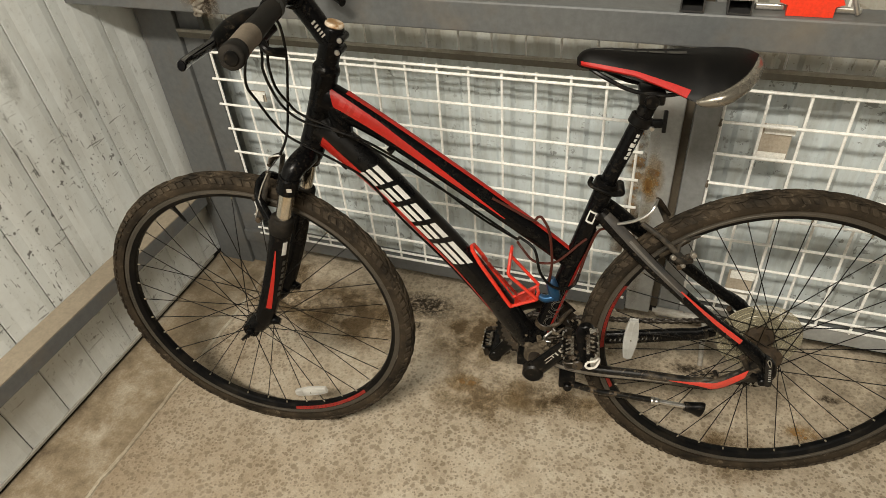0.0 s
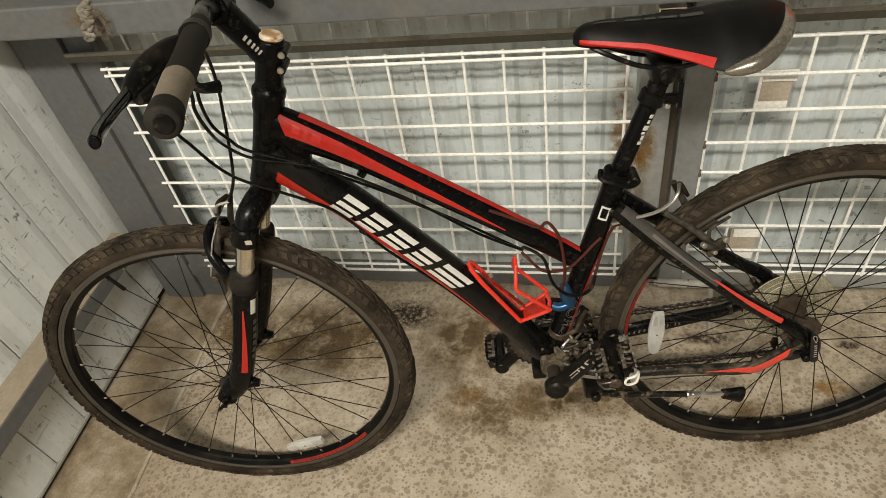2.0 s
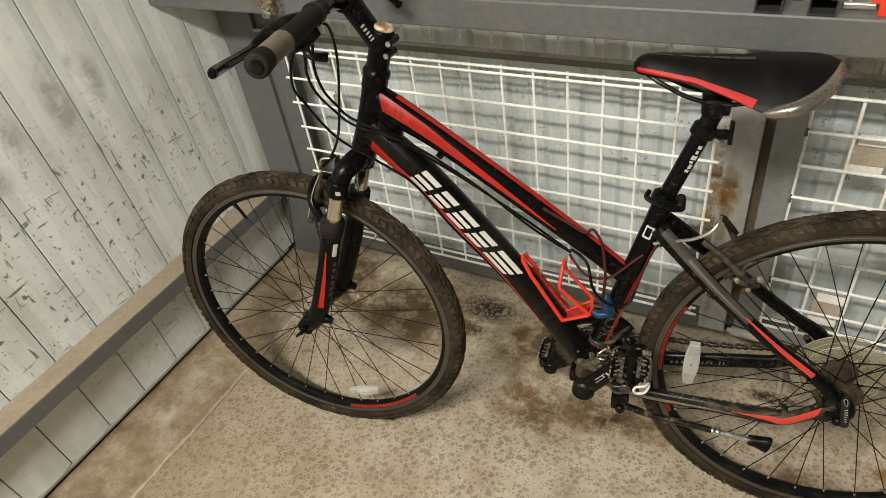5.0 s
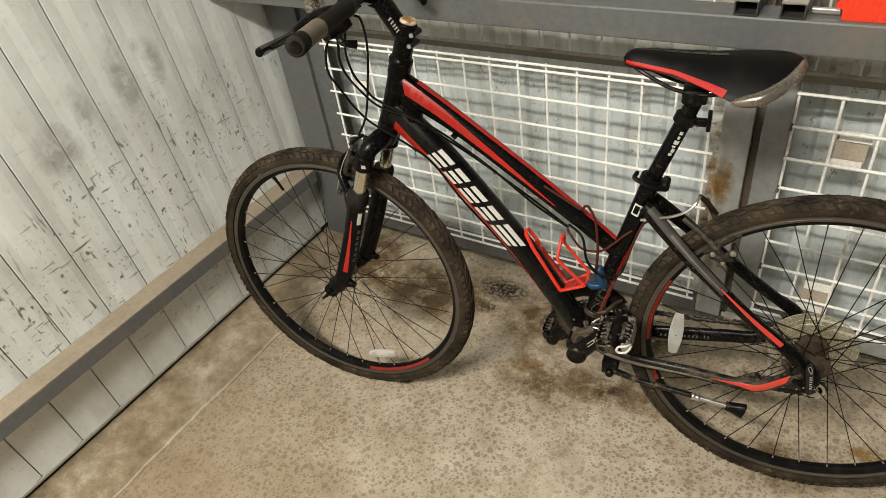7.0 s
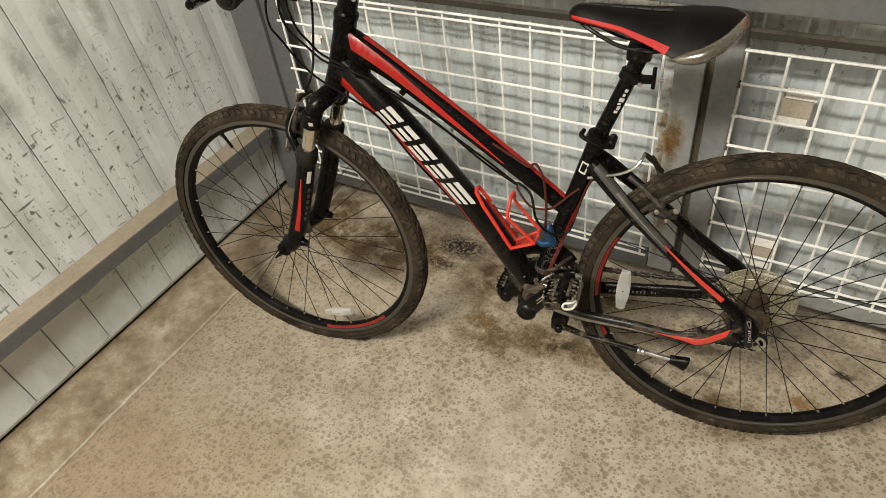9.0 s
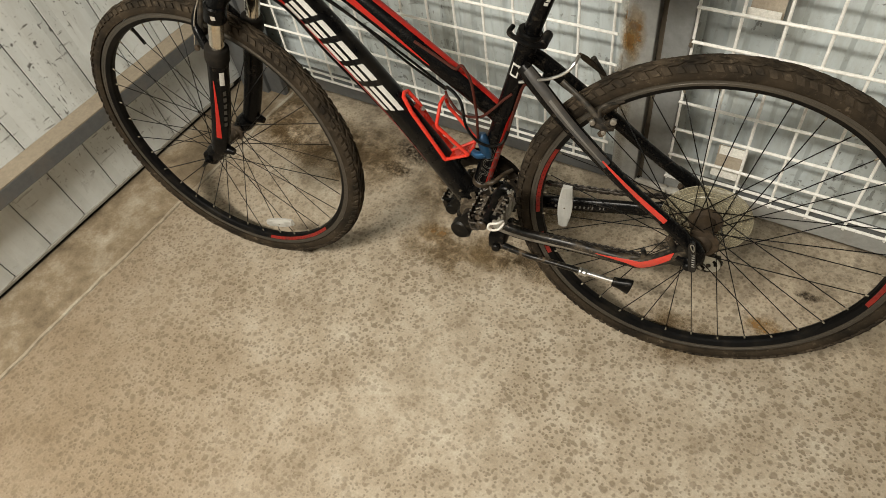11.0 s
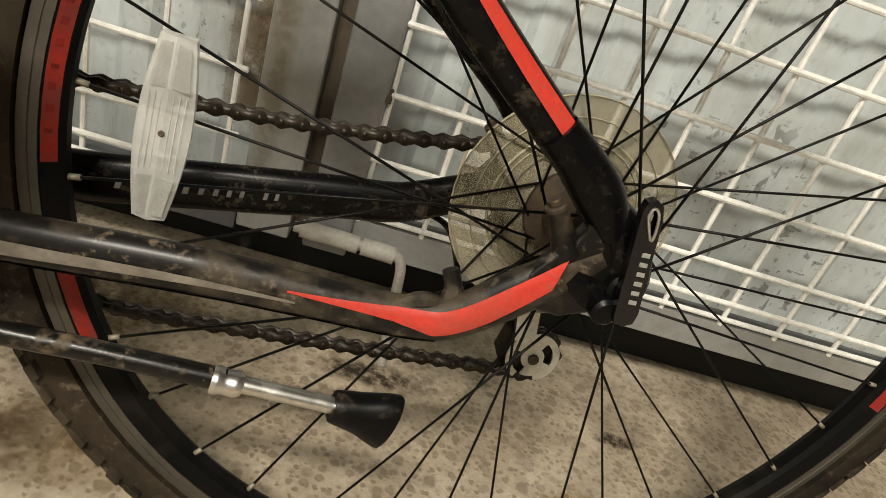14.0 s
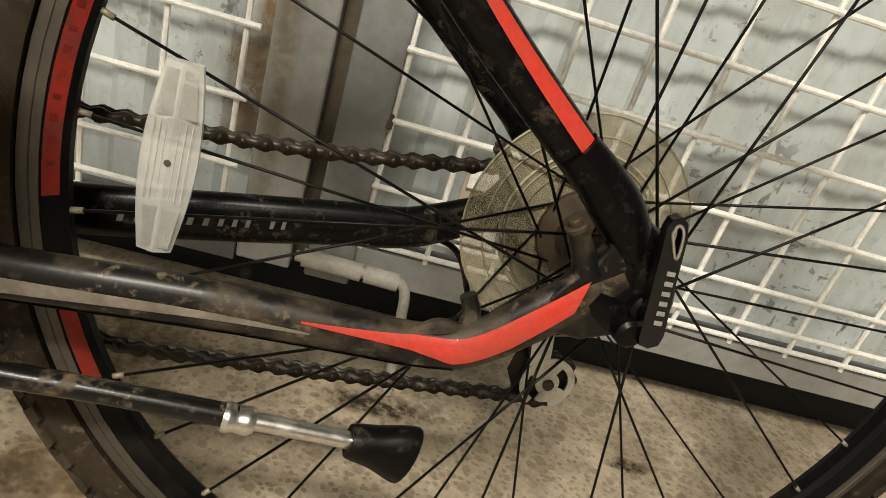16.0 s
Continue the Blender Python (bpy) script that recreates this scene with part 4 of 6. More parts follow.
# freewheel, spoke guard
bm = bmesh.new()
revolve(bm, [(0.024, -0.0335), (0.0775, -0.0345), (0.0800, -0.033), (0.0775, -0.0325), (0.0455, -0.0322), (0.0445, -0.029), (0.042, -0.0318), (0.024, -0.0315)], 72)
guard = part("spoke_guard", bm, DISC, rear, "yellowed clear plastic spoke guard", True)
for r, rw in ((0.0795, 0.0007), (0.0655, 0.0005), (0.0545, 0.0011), (0.0505, 0.0005)):
    bm = bmesh.new()
    revolve(bm, [(r - rw, -0.0318), (r, -0.0308), (r + rw, -0.0318)], 72)
    part("ridge", bm, RIDGE, guard, "", True)
for k, (r, w) in enumerate(((0.052, -0.038), (0.046, -0.0425), (0.040, -0.047), (0.036, -0.0515), (0.032, -0.056), (0.028, -0.0605))):
    bm = bmesh.new()
    teeth = int(r * 2 * math.pi / 0.0127)
    prof = []
    for j in range(teeth * 4):
        rr = r + (0.003 if j % 4 in (1, 2) else -0.002)
        q = 2 * math.pi * j / (teeth * 4)
        prof.append((rr * math.cos(q), rr * math.sin(q)))
    top = [bm.verts.new((x, y, w + 0.001)) for x, y in prof]
    bot = [bm.verts.new((x, y, w - 0.001)) for x, y in prof]
    bm.faces.new(top)
    bm.faces.new(bot[::-1])
    for j in range(len(prof)):
        bm.faces.new((top[j], bot[j], bot[(j + 1) % len(prof)], top[(j + 1) % len(prof)]))
    part("sprocket", bm, MUDMETAL, rear, "muddy brown steel sprocket")

# ---- frame ----
HEAD = lambda v: 0.777 + (0.970 - v) * 0.335
bm = bmesh.new()
Tube([(HEAD(0.888), 0.888, 0), (HEAD(0.872), 0.872, 0), (HEAD(0.855), 0.855, 0), (HEAD(0.79), 0.79, 0), (HEAD(0.768), 0.768, 0), (HEAD(0.757), 0.757, 0)], [0.0215, 0.0225, 0.0205, 0.021, 0.0225, 0.0235], None, 4).mesh(bm, 28)
frame_ob = part("frame", bm, PAINT, bike, "black painted frame with red panels and mud", True)
bm = bmesh.new()
cyl(bm, (0.435, 0.313, 0), (0, 0, 1), 0.0225, 0.072, 28, 0.002)
part("bottom_bracket_shell", bm, MUD, frame_ob, "mud-caked bottom bracket shell", True)

random.seed(41)
for k in range(26):
    bm = bmesh.new()
    a = random.uniform(-0.6, 2.6)
    r = random.uniform(0.020, 0.034)
    bmesh.ops.create_icosphere(bm, subdivisions=2, radius=random.uniform(0.0035, 0.0085))
    for vert in bm.verts:
        vert.co = vert.co * random.uniform(0.72, 1.2)
        vert.co.x *= 1.25
        vert.co += Vector((0.430 - r * math.cos(a), 0.316 + r * math.sin(a), random.uniform(0.026, 0.028) - 0.018 * (k % 3)))
    part("mud_lump", bm, MUD, frame_ob, "", True)

TT = Tube([(0.812, 0.842, 0), (0.775, 0.825, 0), (0.700, 0.778, 0), (0.560, 0.676, 0), (0.440, 0.585, 0), (0.373, 0.530, 0)], [0.021, 0.0195, 0.018, 0.017, 0.016, 0.0155], [0.034, 0.028, 0.0225, 0.021, 0.0195, 0.0185], 8)
bm = bmesh.new()
TT.mesh(bm, 24)
part("top_tube", bm, PAINT, frame_ob, "", True)
DT = Tube([(0.832, 0.792, 0), (0.792, 0.757, 0), (0.738, 0.706, 0), (0.658, 0.614, 0), (0.562, 0.495, 0), (0.470, 0.360, 0), (0.437, 0.315, 0)], [0.022, 0.0245, 0.0265, 0.0265, 0.0255, 0.0245, 0.024], [0.030, 0.030, 0.0285, 0.0275, 0.0265, 0.0255, 0.024], 8)
bm = bmesh.new()
DT.mesh(bm, 26)
part("down_tube", bm, TUBEBLACK, frame_ob, "", True)
ST = Tube([(0.3225, 0.702, 0), (0.3335, 0.660, 0), (0.372, 0.530, 0), (0.408, 0.410, 0), (0.434, 0.318, 0)], 0.0172, None, 6)
bm = bmesh.new()
ST.mesh(bm, 22)
part("seat_tube", bm, PAINT, frame_ob, "", True)
bm = bmesh.new()
rod(bm, [(0.800, 0.835, 0), (0.79, 0.80, 0), (0.792, 0.765, 0)], 0.020, 4, 16)
part("gusset", bm, PAINT, frame_ob, "", True)
stays = {}


def slab(bm, outline, w, deep, bevel):
    """A flat forged piece: an outline in the bicycle's plane given depth and rounded rims."""
    face = bm.faces.new([bm.verts.new((x, y, w)) for x, y in outline])
    out = bmesh.ops.extrude_face_region(bm, geom=[face])["geom"]
    for v in out:
        if isinstance(v, bmesh.types.BMVert):
            v.co.z += deep
    rims = [e for e in bm.edges if abs(e.verts[0].co.z - e.verts[1].co.z) < 1e-6]
    bmesh.ops.bevel(bm, geom=rims, offset=bevel, segments=3, affect="EDGES", profile=0.5)


for s in (1, -1):
    SS = Tube([(0.331, 0.650, 0.022 * s), (0.310, 0.631, 0.029 * s), (0.252, 0.577, 0.045 * s), (0.19, 0.522, 0.056 * s), (0.132, 0.471, 0.062 * s), (0.097, 0.443, 0.064 * s), (0.052, 0.409, 0.067 * s), (0.026, 0.387, 0.069 * s)], [0.010, 0.0115, 0.0115, 0.0105, 0.0105, 0.0102, 0.0098, 0.0085], [0.0125, 0.0145, 0.0135, 0.0122, 0.0118, 0.0115, 0.0112, 0.0098], 8)
    bm = bmesh.new()
    SS.mesh(bm, 18)
    part("seat_stay", bm, SPLASHED, frame_ob, "", True)
    pts = [(0.415, 0.312, 0.030), (0.372, 0.309, 0.048), (0.314, 0.309, 0.0585), (0.219, 0.3095, 0.062), (0.150, 0.3065, 0.064), (0.110, 0.3055, 0.065), (0.086, 0.311, 0.067), (0.053, 0.338, 0.07), (0.022, 0.365, 0.0705)]
    if s < 0:
        pts = [(0.415, 0.306, -0.030), (0.37, 0.300, -0.046), (0.314, 0.295, -0.055), (0.219, 0.305, -0.060), (0.150, 0.313, -0.064), (0.110, 0.317, -0.066), (0.086, 0.324, -0.068), (0.053, 0.338, -0.07), (0.022, 0.352, -0.0705)]
    CS = Tube(pts, [0.011, 0.010, 0.0095, 0.0095, 0.0095, 0.0095, 0.009, 0.009, 0.007], [0.0155, 0.0145, 0.013, 0.0125, 0.0115, 0.012, 0.0125, 0.0135, 0.013] if s > 0 else [0.0155, 0.0165, 0.0165, 0.0165, 0.0155, 0.015, 0.0145, 0.0135, 0.013], 8)
    bm = bmesh.new()
    CS.mesh(bm, 18)
    part("chain_stay", bm, MUDPAINT if s > 0 else SPLASHED, frame_ob, "muddy graphite grey chain stay" if s > 0 else "", True)
    stays[s] = (SS, CS)
    bm = bmesh.new()
    rod(bm, [(0.033, 0.392, 0.069 * s), (0.012, 0.376, 0.0695 * s), (0.004, 0.352, 0.0695 * s), (0.016, 0.343, 0.0695 * s), (0.036, 0.352, 0.0695 * s)], [0.010, 0.013, 0.0145, 0.012, 0.010], 5, 14)
    rod(bm, [(0.068, 0.4215, 0.0685 * s), (0.052, 0.410, 0.069 * s), (0.036, 0.396, 0.070 * s), (0.020, 0.378, 0.070 * s)], [0.0110, 0.0122, 0.0132, 0.0105], 5, 18)
    part("dropout", bm, PAINT, frame_ob, "black forged dropout", True)
    bm = bmesh.new()
    slab(bm, ((0.054, 0.409), (0.040, 0.409), (0.031, 0.400), (0.022, 0.389), (0.010, 0.383), (0.002, 0.370), (0.001, 0.352), (0.008, 0.340), (0.016, 0.333), (0.034, 0.327), (0.052, 0.329), (0.060, 0.345), (0.049, 0.362), (0.041, 0.370), (0.037, 0.379), (0.042, 0.393)), 0.066 * s, 0.011 * s, 0.0028)
    part("dropout_plate", bm, WEBBLACK, frame_ob, "dusty black forged dropout plate", True)
    bm = bmesh.new()
    rod(bm, [(0.041, 0.362, 0.071 * s), (0.046, 0.371, 0.071 * s), (0.0515, 0.3795, 0.071 * s), (0.0545, 0.384, 0.071 * s)], [0.0082, 0.0066, 0.0058, 0.0056], 4, 16)
    part("eyelet", bm, WEBBLACK, frame_ob, "dusty black rack eyelet", True)
    bm = bmesh.new()
    cyl(bm, (0.0552, 0.3850, 0.071 * s), (0.59, 0.81, 0), 0.0061, 0.0036, 16, 0.0008)
    cyl(bm, (0.0570, 0.3876, 0.071 * s), (0.59, 0.81, 0), 0.0036, 0.0036, 12, 0.0006)
    part("bolt", bm, MUDMETAL, frame_ob, "muddy bolt", True)
    bm = bmesh.new()
    rod(bm, [(0.118, 0.313, 0.067 * s), (0.106, 0.3165, 0.066 * s), (0.092, 0.318, 0.066 * s)], [0.003, 0.0055, 0.003], 4, 10)
    rod(bm, [(0.090, 0.315, 0.064 * s), (0.090, 0.326, 0.062 * s), (0.094, 0.335, 0.060 * s)], [0.007, 0.005, 0.0045], 4, 10, (1, 0, 0))
    part("stay_boss", bm, MUDPAINT, frame_ob, "mud-caked mount on the stay", True)
bm = bmesh.new()
rod(bm, [(0.30, 0.615, -0.03), (0.297, 0.612, 0.03)], 0.008, 3, 12)
part("bridge", bm, PAINT, frame_ob, "", True)
bm = bmesh.new()
rod(bm, [(0.37, 0.309, -0.045), (0.37, 0.309, 0.045)], 0.008, 3, 12)
part("bridge", bm, PAINT, frame_ob, "", True)



def decal(tb, patches, material, name="decal", label="", off=0.0007):
    bm = bmesh.new()
    for c in patches:
        tb.shell(bm, c, off)
    bmesh.ops.remove_doubles(bm, verts=list(bm.verts), dist=0.00005)
    return part(name, bm, material, frame_ob, label, True)


decal(TT, [((0.165, 66), (0.6, 66), (0.6, 122), (0.175, 122)), ((0.6, 66), (0.985, 62), (0.985, 122), (0.6, 122))], RED, "red_panel", "glossy red upper panel")
decal(TT, [((0.03, 56), (0.12, 50), (0.12, 0), (0.045, 38)), ((0.12, 50), (0.35, 40), (0.35, -8), (0.12, 0)), ((0.35, 40), (0.50, 20), (0.50, -13), (0.35, -8)), ((0.50, 20), (0.70, -8), (0.70, -14), (0.50, -13))], RED, "red_panel", "glossy red side panel")
decal(TT, [((0.15, 38), (0.19, 36), (0.19, 12), (0.15, 14)), ((0.21, 36), (0.225, 35), (0.225, 10), (0.21, 11)), ((0.245, 34), (0.28, 32), (0.28, 8), (0.245, 9))], surface("dark_red_print", (0.40, 0.016, 0.010), 0.35), "model_mark", "dark red worn print", 0.0012)
decal(DT, [((0.06, -2), (0.25, -12), (0.25, -52), (0.08, -52)), ((0.25, -12), (0.50, -24), (0.50, -50), (0.25, -52)), ((0.50, -24), (0.76, -36), (0.74, -46), (0.50, -50))], RED, "red_panel", "dark red lower panel")
# word mark on the down tube: five slanted plain blocks
blocks = ((0.300, 0.062), (0.378, 0.046), (0.440, 0.050), (0.504, 0.042), (0.560, 0.062))
for s0, w in blocks:
    for lo, hi in ((-22, -6), (3, 18), (28, 47)):
        k0, k1 = 0.022 * (lo + 19) / 64, 0.022 * (hi + 19) / 64
        decal(DT, [((s0 + k0, lo), (s0 + w + k0, lo), (s0 + w + k1, hi), (s0 + k1, hi))], WHITEDECAL, "word_mark", "silver white slanted bar")
decal(ST, [((0.36, 66), (0.50, 34), (0.50, 88), (0.36, 80)), ((0.50, 34), (0.97, 30), (0.97, 84), (0.50, 88))], RED, "red_panel", "narrow red stripe down the rear of the seat tube")
decal(ST, [((0.282, -40), (0.332, -40), (0.332, 8), (0.282, 8))], WHITEDECAL, "badge", "white outlined square badge")
decal(ST, [((0.290, -31), (0.324, -31), (0.324, -1), (0.290, -1))], PAINT, "badge", "black badge centre", 0.0012)
SS, CS = stays[1]
decal(SS, [((0.44, 34), (0.60, 44), (0.60, 10), (0.44, 22)), ((0.60, 44), (0.865, 46), (0.865, -3), (0.60, 10))], STAYRED, "red_panel", "bright red seat stay stripe")
# grey stripe also carries the highlight along the black tube's top in its colour
decal(SS, [((0.06, 84), (0.46, 66), (0.46, -6), (0.06, 8))], GREYPAINT, "grey_panel", "graphite grey seat stay stripe with painted highlight")
decal(SS, [((0.22, 40), (0.44, 24), (0.44, 16), (0.22, 20))], DULLGREY, "grey_panel", "silver grey seat stay flash", 0.0011)
decal(SS, [((0.87, -180), (1.0, -180), (1.0, 180), (0.87, 180))], PAINT, "grey_panel", "black stay end")
decal(CS, [((0.45, 25), (0.59, 46), (0.59, 8), (0.45, 20)), ((0.59, 46), (0.69, 44), (0.69, -20), (0.59, 8)), ((0.69, 44), (0.80, 40), (0.80, -20), (0.69, -20)), ((0.80, 40), (0.95, 40), (0.905, -6), (0.80, -20))], STAYRED, "red_panel", "bright red chain stay flash")
decal(CS, [((0.02, 15), (0.25, 12), (0.25, -24), (0.02, -20)), ((0.25, 12), (0.46, 2), (0.46, -4), (0.25, -24))], surface("worn_grey_stripe", (0.20, 0.18, 0.152), 0.5, 0, (0.07, 0.055, 0.038), 0.75, 40, 0.85, spread=(0.4, 0.7), flecks=0.6), "grey_panel", "pale grey worn stripe")
decal(CS, [((0.10, -56), (0.70, -52), (0.70, -120), (0.10, -120))], PAINT, "grey_panel", "black underside")
DULLPRINT = surface("dull_outline_print", (0.075, 0.068, 0.058), 0.5, 0, (0.04, 0.03, 0.02), 0.7, 60, 0.8)
FADEDWHITE = surface("faded_white_print", (0.115, 0.110, 0.102), 0.5, 0, (0.06, 0.05, 0.04), 0.6, 60, 0.8)
# plain bars for the web address on the far stay
for i in range(12):
    if i == 9:
        continue
    x = 0.292 + 0.0120 * i
    decal(stays[-1][1], [((x, -8), (x + 0.0044, -8), (x + 0.0068, 13), (x + 0.0024, 13))], FADEDWHITE, "word_mark", "small grey printed bar")


# the outlined word up the seat tube
def word(text, size, tb, s, ang, up, material, parent):
    cu = bpy.data.curves.new("model_word", "FONT")
    cu.body, cu.size, cu.align_x, cu.align_y, cu.extrude, cu.bevel_depth, cu.fill_mode = text, size, "CENTER", "CENTER", 0.0, 0.00045, "NONE"
    ob = bpy.data.objects.new("model_word", cu)
    scene.collection.objects.link(ob)
    dg = bpy.context.evaluated_depsgraph_get()
    me = bpy.data.meshes.new_from_object(ob.evaluated_get(dg))
    bpy.data.objects.remove(ob)
    me.materials.clear()
    me.materials.append(material)
    w = new("model_word", me)
    w.parent = parent
    p0, p1 = tb.at(s - 0.02, radians(ang), 0.001), tb.at(s + 0.02, radians(ang), 0.001)
    c = tb.at(s, radians(ang), 0.0012)
    x = (p1 - p0).normalized() * up
    mid_ = tb.at(s, radians(ang), -0.01)
    z = (c - mid_).normalized()
    z = (z - x * z.dot(x)).normalized()
    y = z.cross(x)
    w.matrix_basis = Matrix(((x.x, y.x, z.x, c.x), (x.y, y.y, z.y, c.y), (x.z, y.z, z.z, c.z), (0, 0, 0, 1)))
    w["label"] = "thin grey lettering"
    return w


word("CROSS", 0.034, ST, 0.71, 14, -1, DULLPRINT, frame_ob)

# ---- fork ----
bm = bmesh.new()
Tube([(HEAD(0.756), 0.756, 0), (HEAD(0.742), 0.742, 0), (HEAD(0.725) + 0.004, 0.725, 0)], [0.022, 0.023, 0.021], None, 4).mesh(bm, 20)
for s in (-1, 1):
    rod(bm, [(0.856, 0.738, 0), (0.860, 0.738, 0.025 * s), (0.872, 0.728, 0.048 * s), (0.882, 0.708, 0.060 * s)], [0.020, 0.0205, 0.019, 0.0175], 6, 18, (1, 0, 0))
    cyl(bm, (0.884, 0.701, 0.0605 * s), (0.336, -0.942, 0), 0.0205, 0.034, 22, 0.003)
fork = part("fork", bm, PAINT, bike, "black suspension fork", True)
for s in (-1, 1):
    bm = bmesh.new()
    wirepiece(bm, (0.888, 0.69, 0.0605 * s), (0.913, 0.615, 0.0605 * s), 0.0143, 20)
    part("stanchion", bm, CHROME, fork, "worn chrome stanchion", True)
    bm = bmesh.new()
    Tube([(0.9095, 0.629, 0.0605 * s), (0.912, 0.621, 0.0605 * s), (0.9165, 0.606, 0.0605 * s), (0.922, 0.588, 0.0605 * s), (0.950, 0.500, 0.0605 * s), (0.982, 0.415, 0.0605 * s), (0.997, 0.382, 0.0605 * s), (1.006, 0.367, 0.060 * s)], [0.0195, 0.0205, 0.0215, 0.0195, 0.019, 0.0185, 0.0175, 0.014], [0.0195, 0.0205, 0.0215, 0.0205, 0.0205, 0.020, 0.0195, 0.017], 5).mesh(bm, 22)
    part("lower_leg", bm, PAINT, fork, "black lower fork leg", True)
    bm = bmesh.new()
    Tube([(0.9085, 0.632, 0.0605 * s), (0.9095, 0.629, 0.0605 * s), (0.913, 0.618, 0.0605 * s), (0.9175, 0.604, 0.0605 * s), (0.9195, 0.598, 0.0605 * s)], [0.0175, 0.0222, 0.0232, 0.0228, 0.0205], None, 3).mesh(bm, 22)
    part("boot", bm, GRIP, fork, "dusty black rubber boot", True)
    LEG = Tube([(0.922, 0.588, 0.0605 * s), (0.950, 0.500, 0.0605 * s), (0.980, 0.415, 0.0605 * s)], [0.0195, 0.019, 0.0185], [0.0205, 0.0205, 0.020], 6)
    if s > 0:
        bm = bmesh.new()
        LEG.shell(bm, ((0.12, 6), (0.95, 32), (0.95, 0), (0.12, 0)), 0.0008)
        part("red_panel", bm, RED, fork, "red fork leg flash", True)
        bm = bmesh.new()
        LEG.shell(bm, ((0.0, 62), (0.17, 62), (0.17, 36), (0.0, 36)), 0.0008)
        part("sticker", bm, WHITEDECAL, fork, "white warning sticker", True)
        for k in range(6):
            bm = bmesh.new()
            LEG.shell(bm, ((0.25 + 0.09 * k, 48), (0.31 + 0.09 * k, 48), (0.31 + 0.09 * k, 66), (0.25 + 0.09 * k, 66)), 0.0008, 2, 3)
            part("word_mark", bm, FADED, fork, "small grey printed bar", True)
        bm = bmesh.new()
        box(bm, (0.870, 0.696, 0.0806), (0.880, 0.7035, 0.0812), 0.0002)
        part("badge", bm, GREYDECAL, fork, "small grey crown badge")
    bm = bmesh.new()
    rod(bm, [(1.000, 0.376, 0.058 * s), (1.018, 0.360, 0.056 * s), (1.034, 0.346, 0.056 * s)], [0.019, 0.021, 0.016], 5, 14)
    rod(bm, [(0.964, 0.372, 0.060 * s), (0.982, 0.376, 0.060 * s), (1.004, 0.370, 0.060 * s)], [0.007, 0.011, 0.012], 5, 12)
    cyl(bm, (1.030, RW, 0.063 * s), (0, 0, 1), 0.018, 0.018, 14, 0.002)
    part("dropout", bm, PAINT, fork, "", True)
bm = bmesh.new()
rod(bm, [(0.938, 0.622, 0.056), (0.955, 0.655, 0.045), (0.962, 0.675, 0.02), (0.962, 0.678, 0), (0.962, 0.675, -0.02), (0.955, 0.655, -0.045), (0.938, 0.622, -0.056)], 0.009, 5, 12)
part("arch", bm, PAINT, fork, "black fork arch", True)
bm = bmesh.new()
cyl(bm, (1.030, RW, 0.074), (0, 0, 1), 0.0085, 0.012, 6, 0.001)
cyl(bm, (1.030, RW, 0.083), (0, 0, 1), 0.0045, 0.012, 10)
rod(bm, [(1.030, RW, 0.08), (1.042, 0.338, 0.081), (1.050, 0.330, 0.079)], 0.0035, 4, 8)
part("axle_nut", bm, PLASTIC, fork, "greasy black axle nut")

# ---- stem and handlebar ----
bm = bmesh.new()
Tube([(HEAD(0.965), 0.965, 0), (HEAD(0.958), 0.958, 0), (HEAD(0.925), 0.925, 0), (HEAD(0.905), 0.905, 0), (HEAD(0.897), 0.897, 0), (HEAD(0.889), 0.889, 0)], [0.0175, 0.019, 0.0192, 0.0195, 0.0235, 0.0235], None, 5).mesh(bm, 24)
rod(bm, [(0.785, 0.937, 0), (0.804, 0.966, 0), (0.830, 1.006, 0)], [0.0200, 0.0185, 0.0195], 6, 20)
cyl(bm, (0.835, 1.017, 0), (0, 0, 1), 0.0205, 0.046, 24, 0.003)
for dy in (0.945, 0.925):
    cyl(bm, (HEAD(dy) - 0.019, dy + 0.002, 0), (0, 0, 1), 0.0068, 0.034, 14, 0.001)
stem = part("stem", bm, PAINT, bike, "black alloy handlebar stem", True)
bm = bmesh.new()
cyl(bm, (HEAD(0.9685), 0.9685, 0), (-0.318, 0.948, 0), 0.0165, 0.007, 22, 0.002)
part("top_cap", bm, BRASS, stem, "scratched coppery top cap", True)
for dy in (0.945, 0.925):
    bm = bmesh.new()
    cyl(bm, (HEAD(dy) - 0.019, dy + 0.002, 0.0175), (0, 0, 1), 0.0048, 0.004, 10, 0.001)
    part("bolt", bm, ALLOY, stem, "bare steel bolt")
EX = Tube([(0.785, 0.937, 0), (0.804, 0.966, 0), (0.830, 1.006, 0)], [0.0200, 0.0185, 0.0195], None, 6)
for k in range(5):
    bm = bmesh.new()
    EX.shell(bm, ((0.26 + 0.080 * k, -2), (0.30 + 0.080 * k, -2), (0.31 + 0.080 * k, -24), (0.27 + 0.080 * k, -24)), 0.0007, 2, 4)
    part("word_mark", bm, GREYDECAL, stem, "small white printed bar")

bm = bmesh.new()
BARL = [(0.835, 1.017, -0.02), (0.836, 1.018, 0.02), (0.832, 1.024, 0.06), (0.818, 1.032, 0.10), (0.808, 1.032, 0.16), (0.800, 1.031, 0.21), (0.788, 1.031, 0.29), (0.776, 1.031, 0.352)]
BAR = Tube(BARL, [0.0152, 0.015, 0.0128, 0.0112, 0.0112, 0.0112, 0.0112, 0.0112], None, 5, (0, 1, 0))
BAR.mesh(bm, 16)
Tube([(x, y, -z) for x, y, z in BARL], [0.0152, 0.015, 0.0128, 0.0112, 0.0112, 0.0112, 0.0112, 0.0112], None, 5, (0, 1, 0)).mesh(bm, 16)
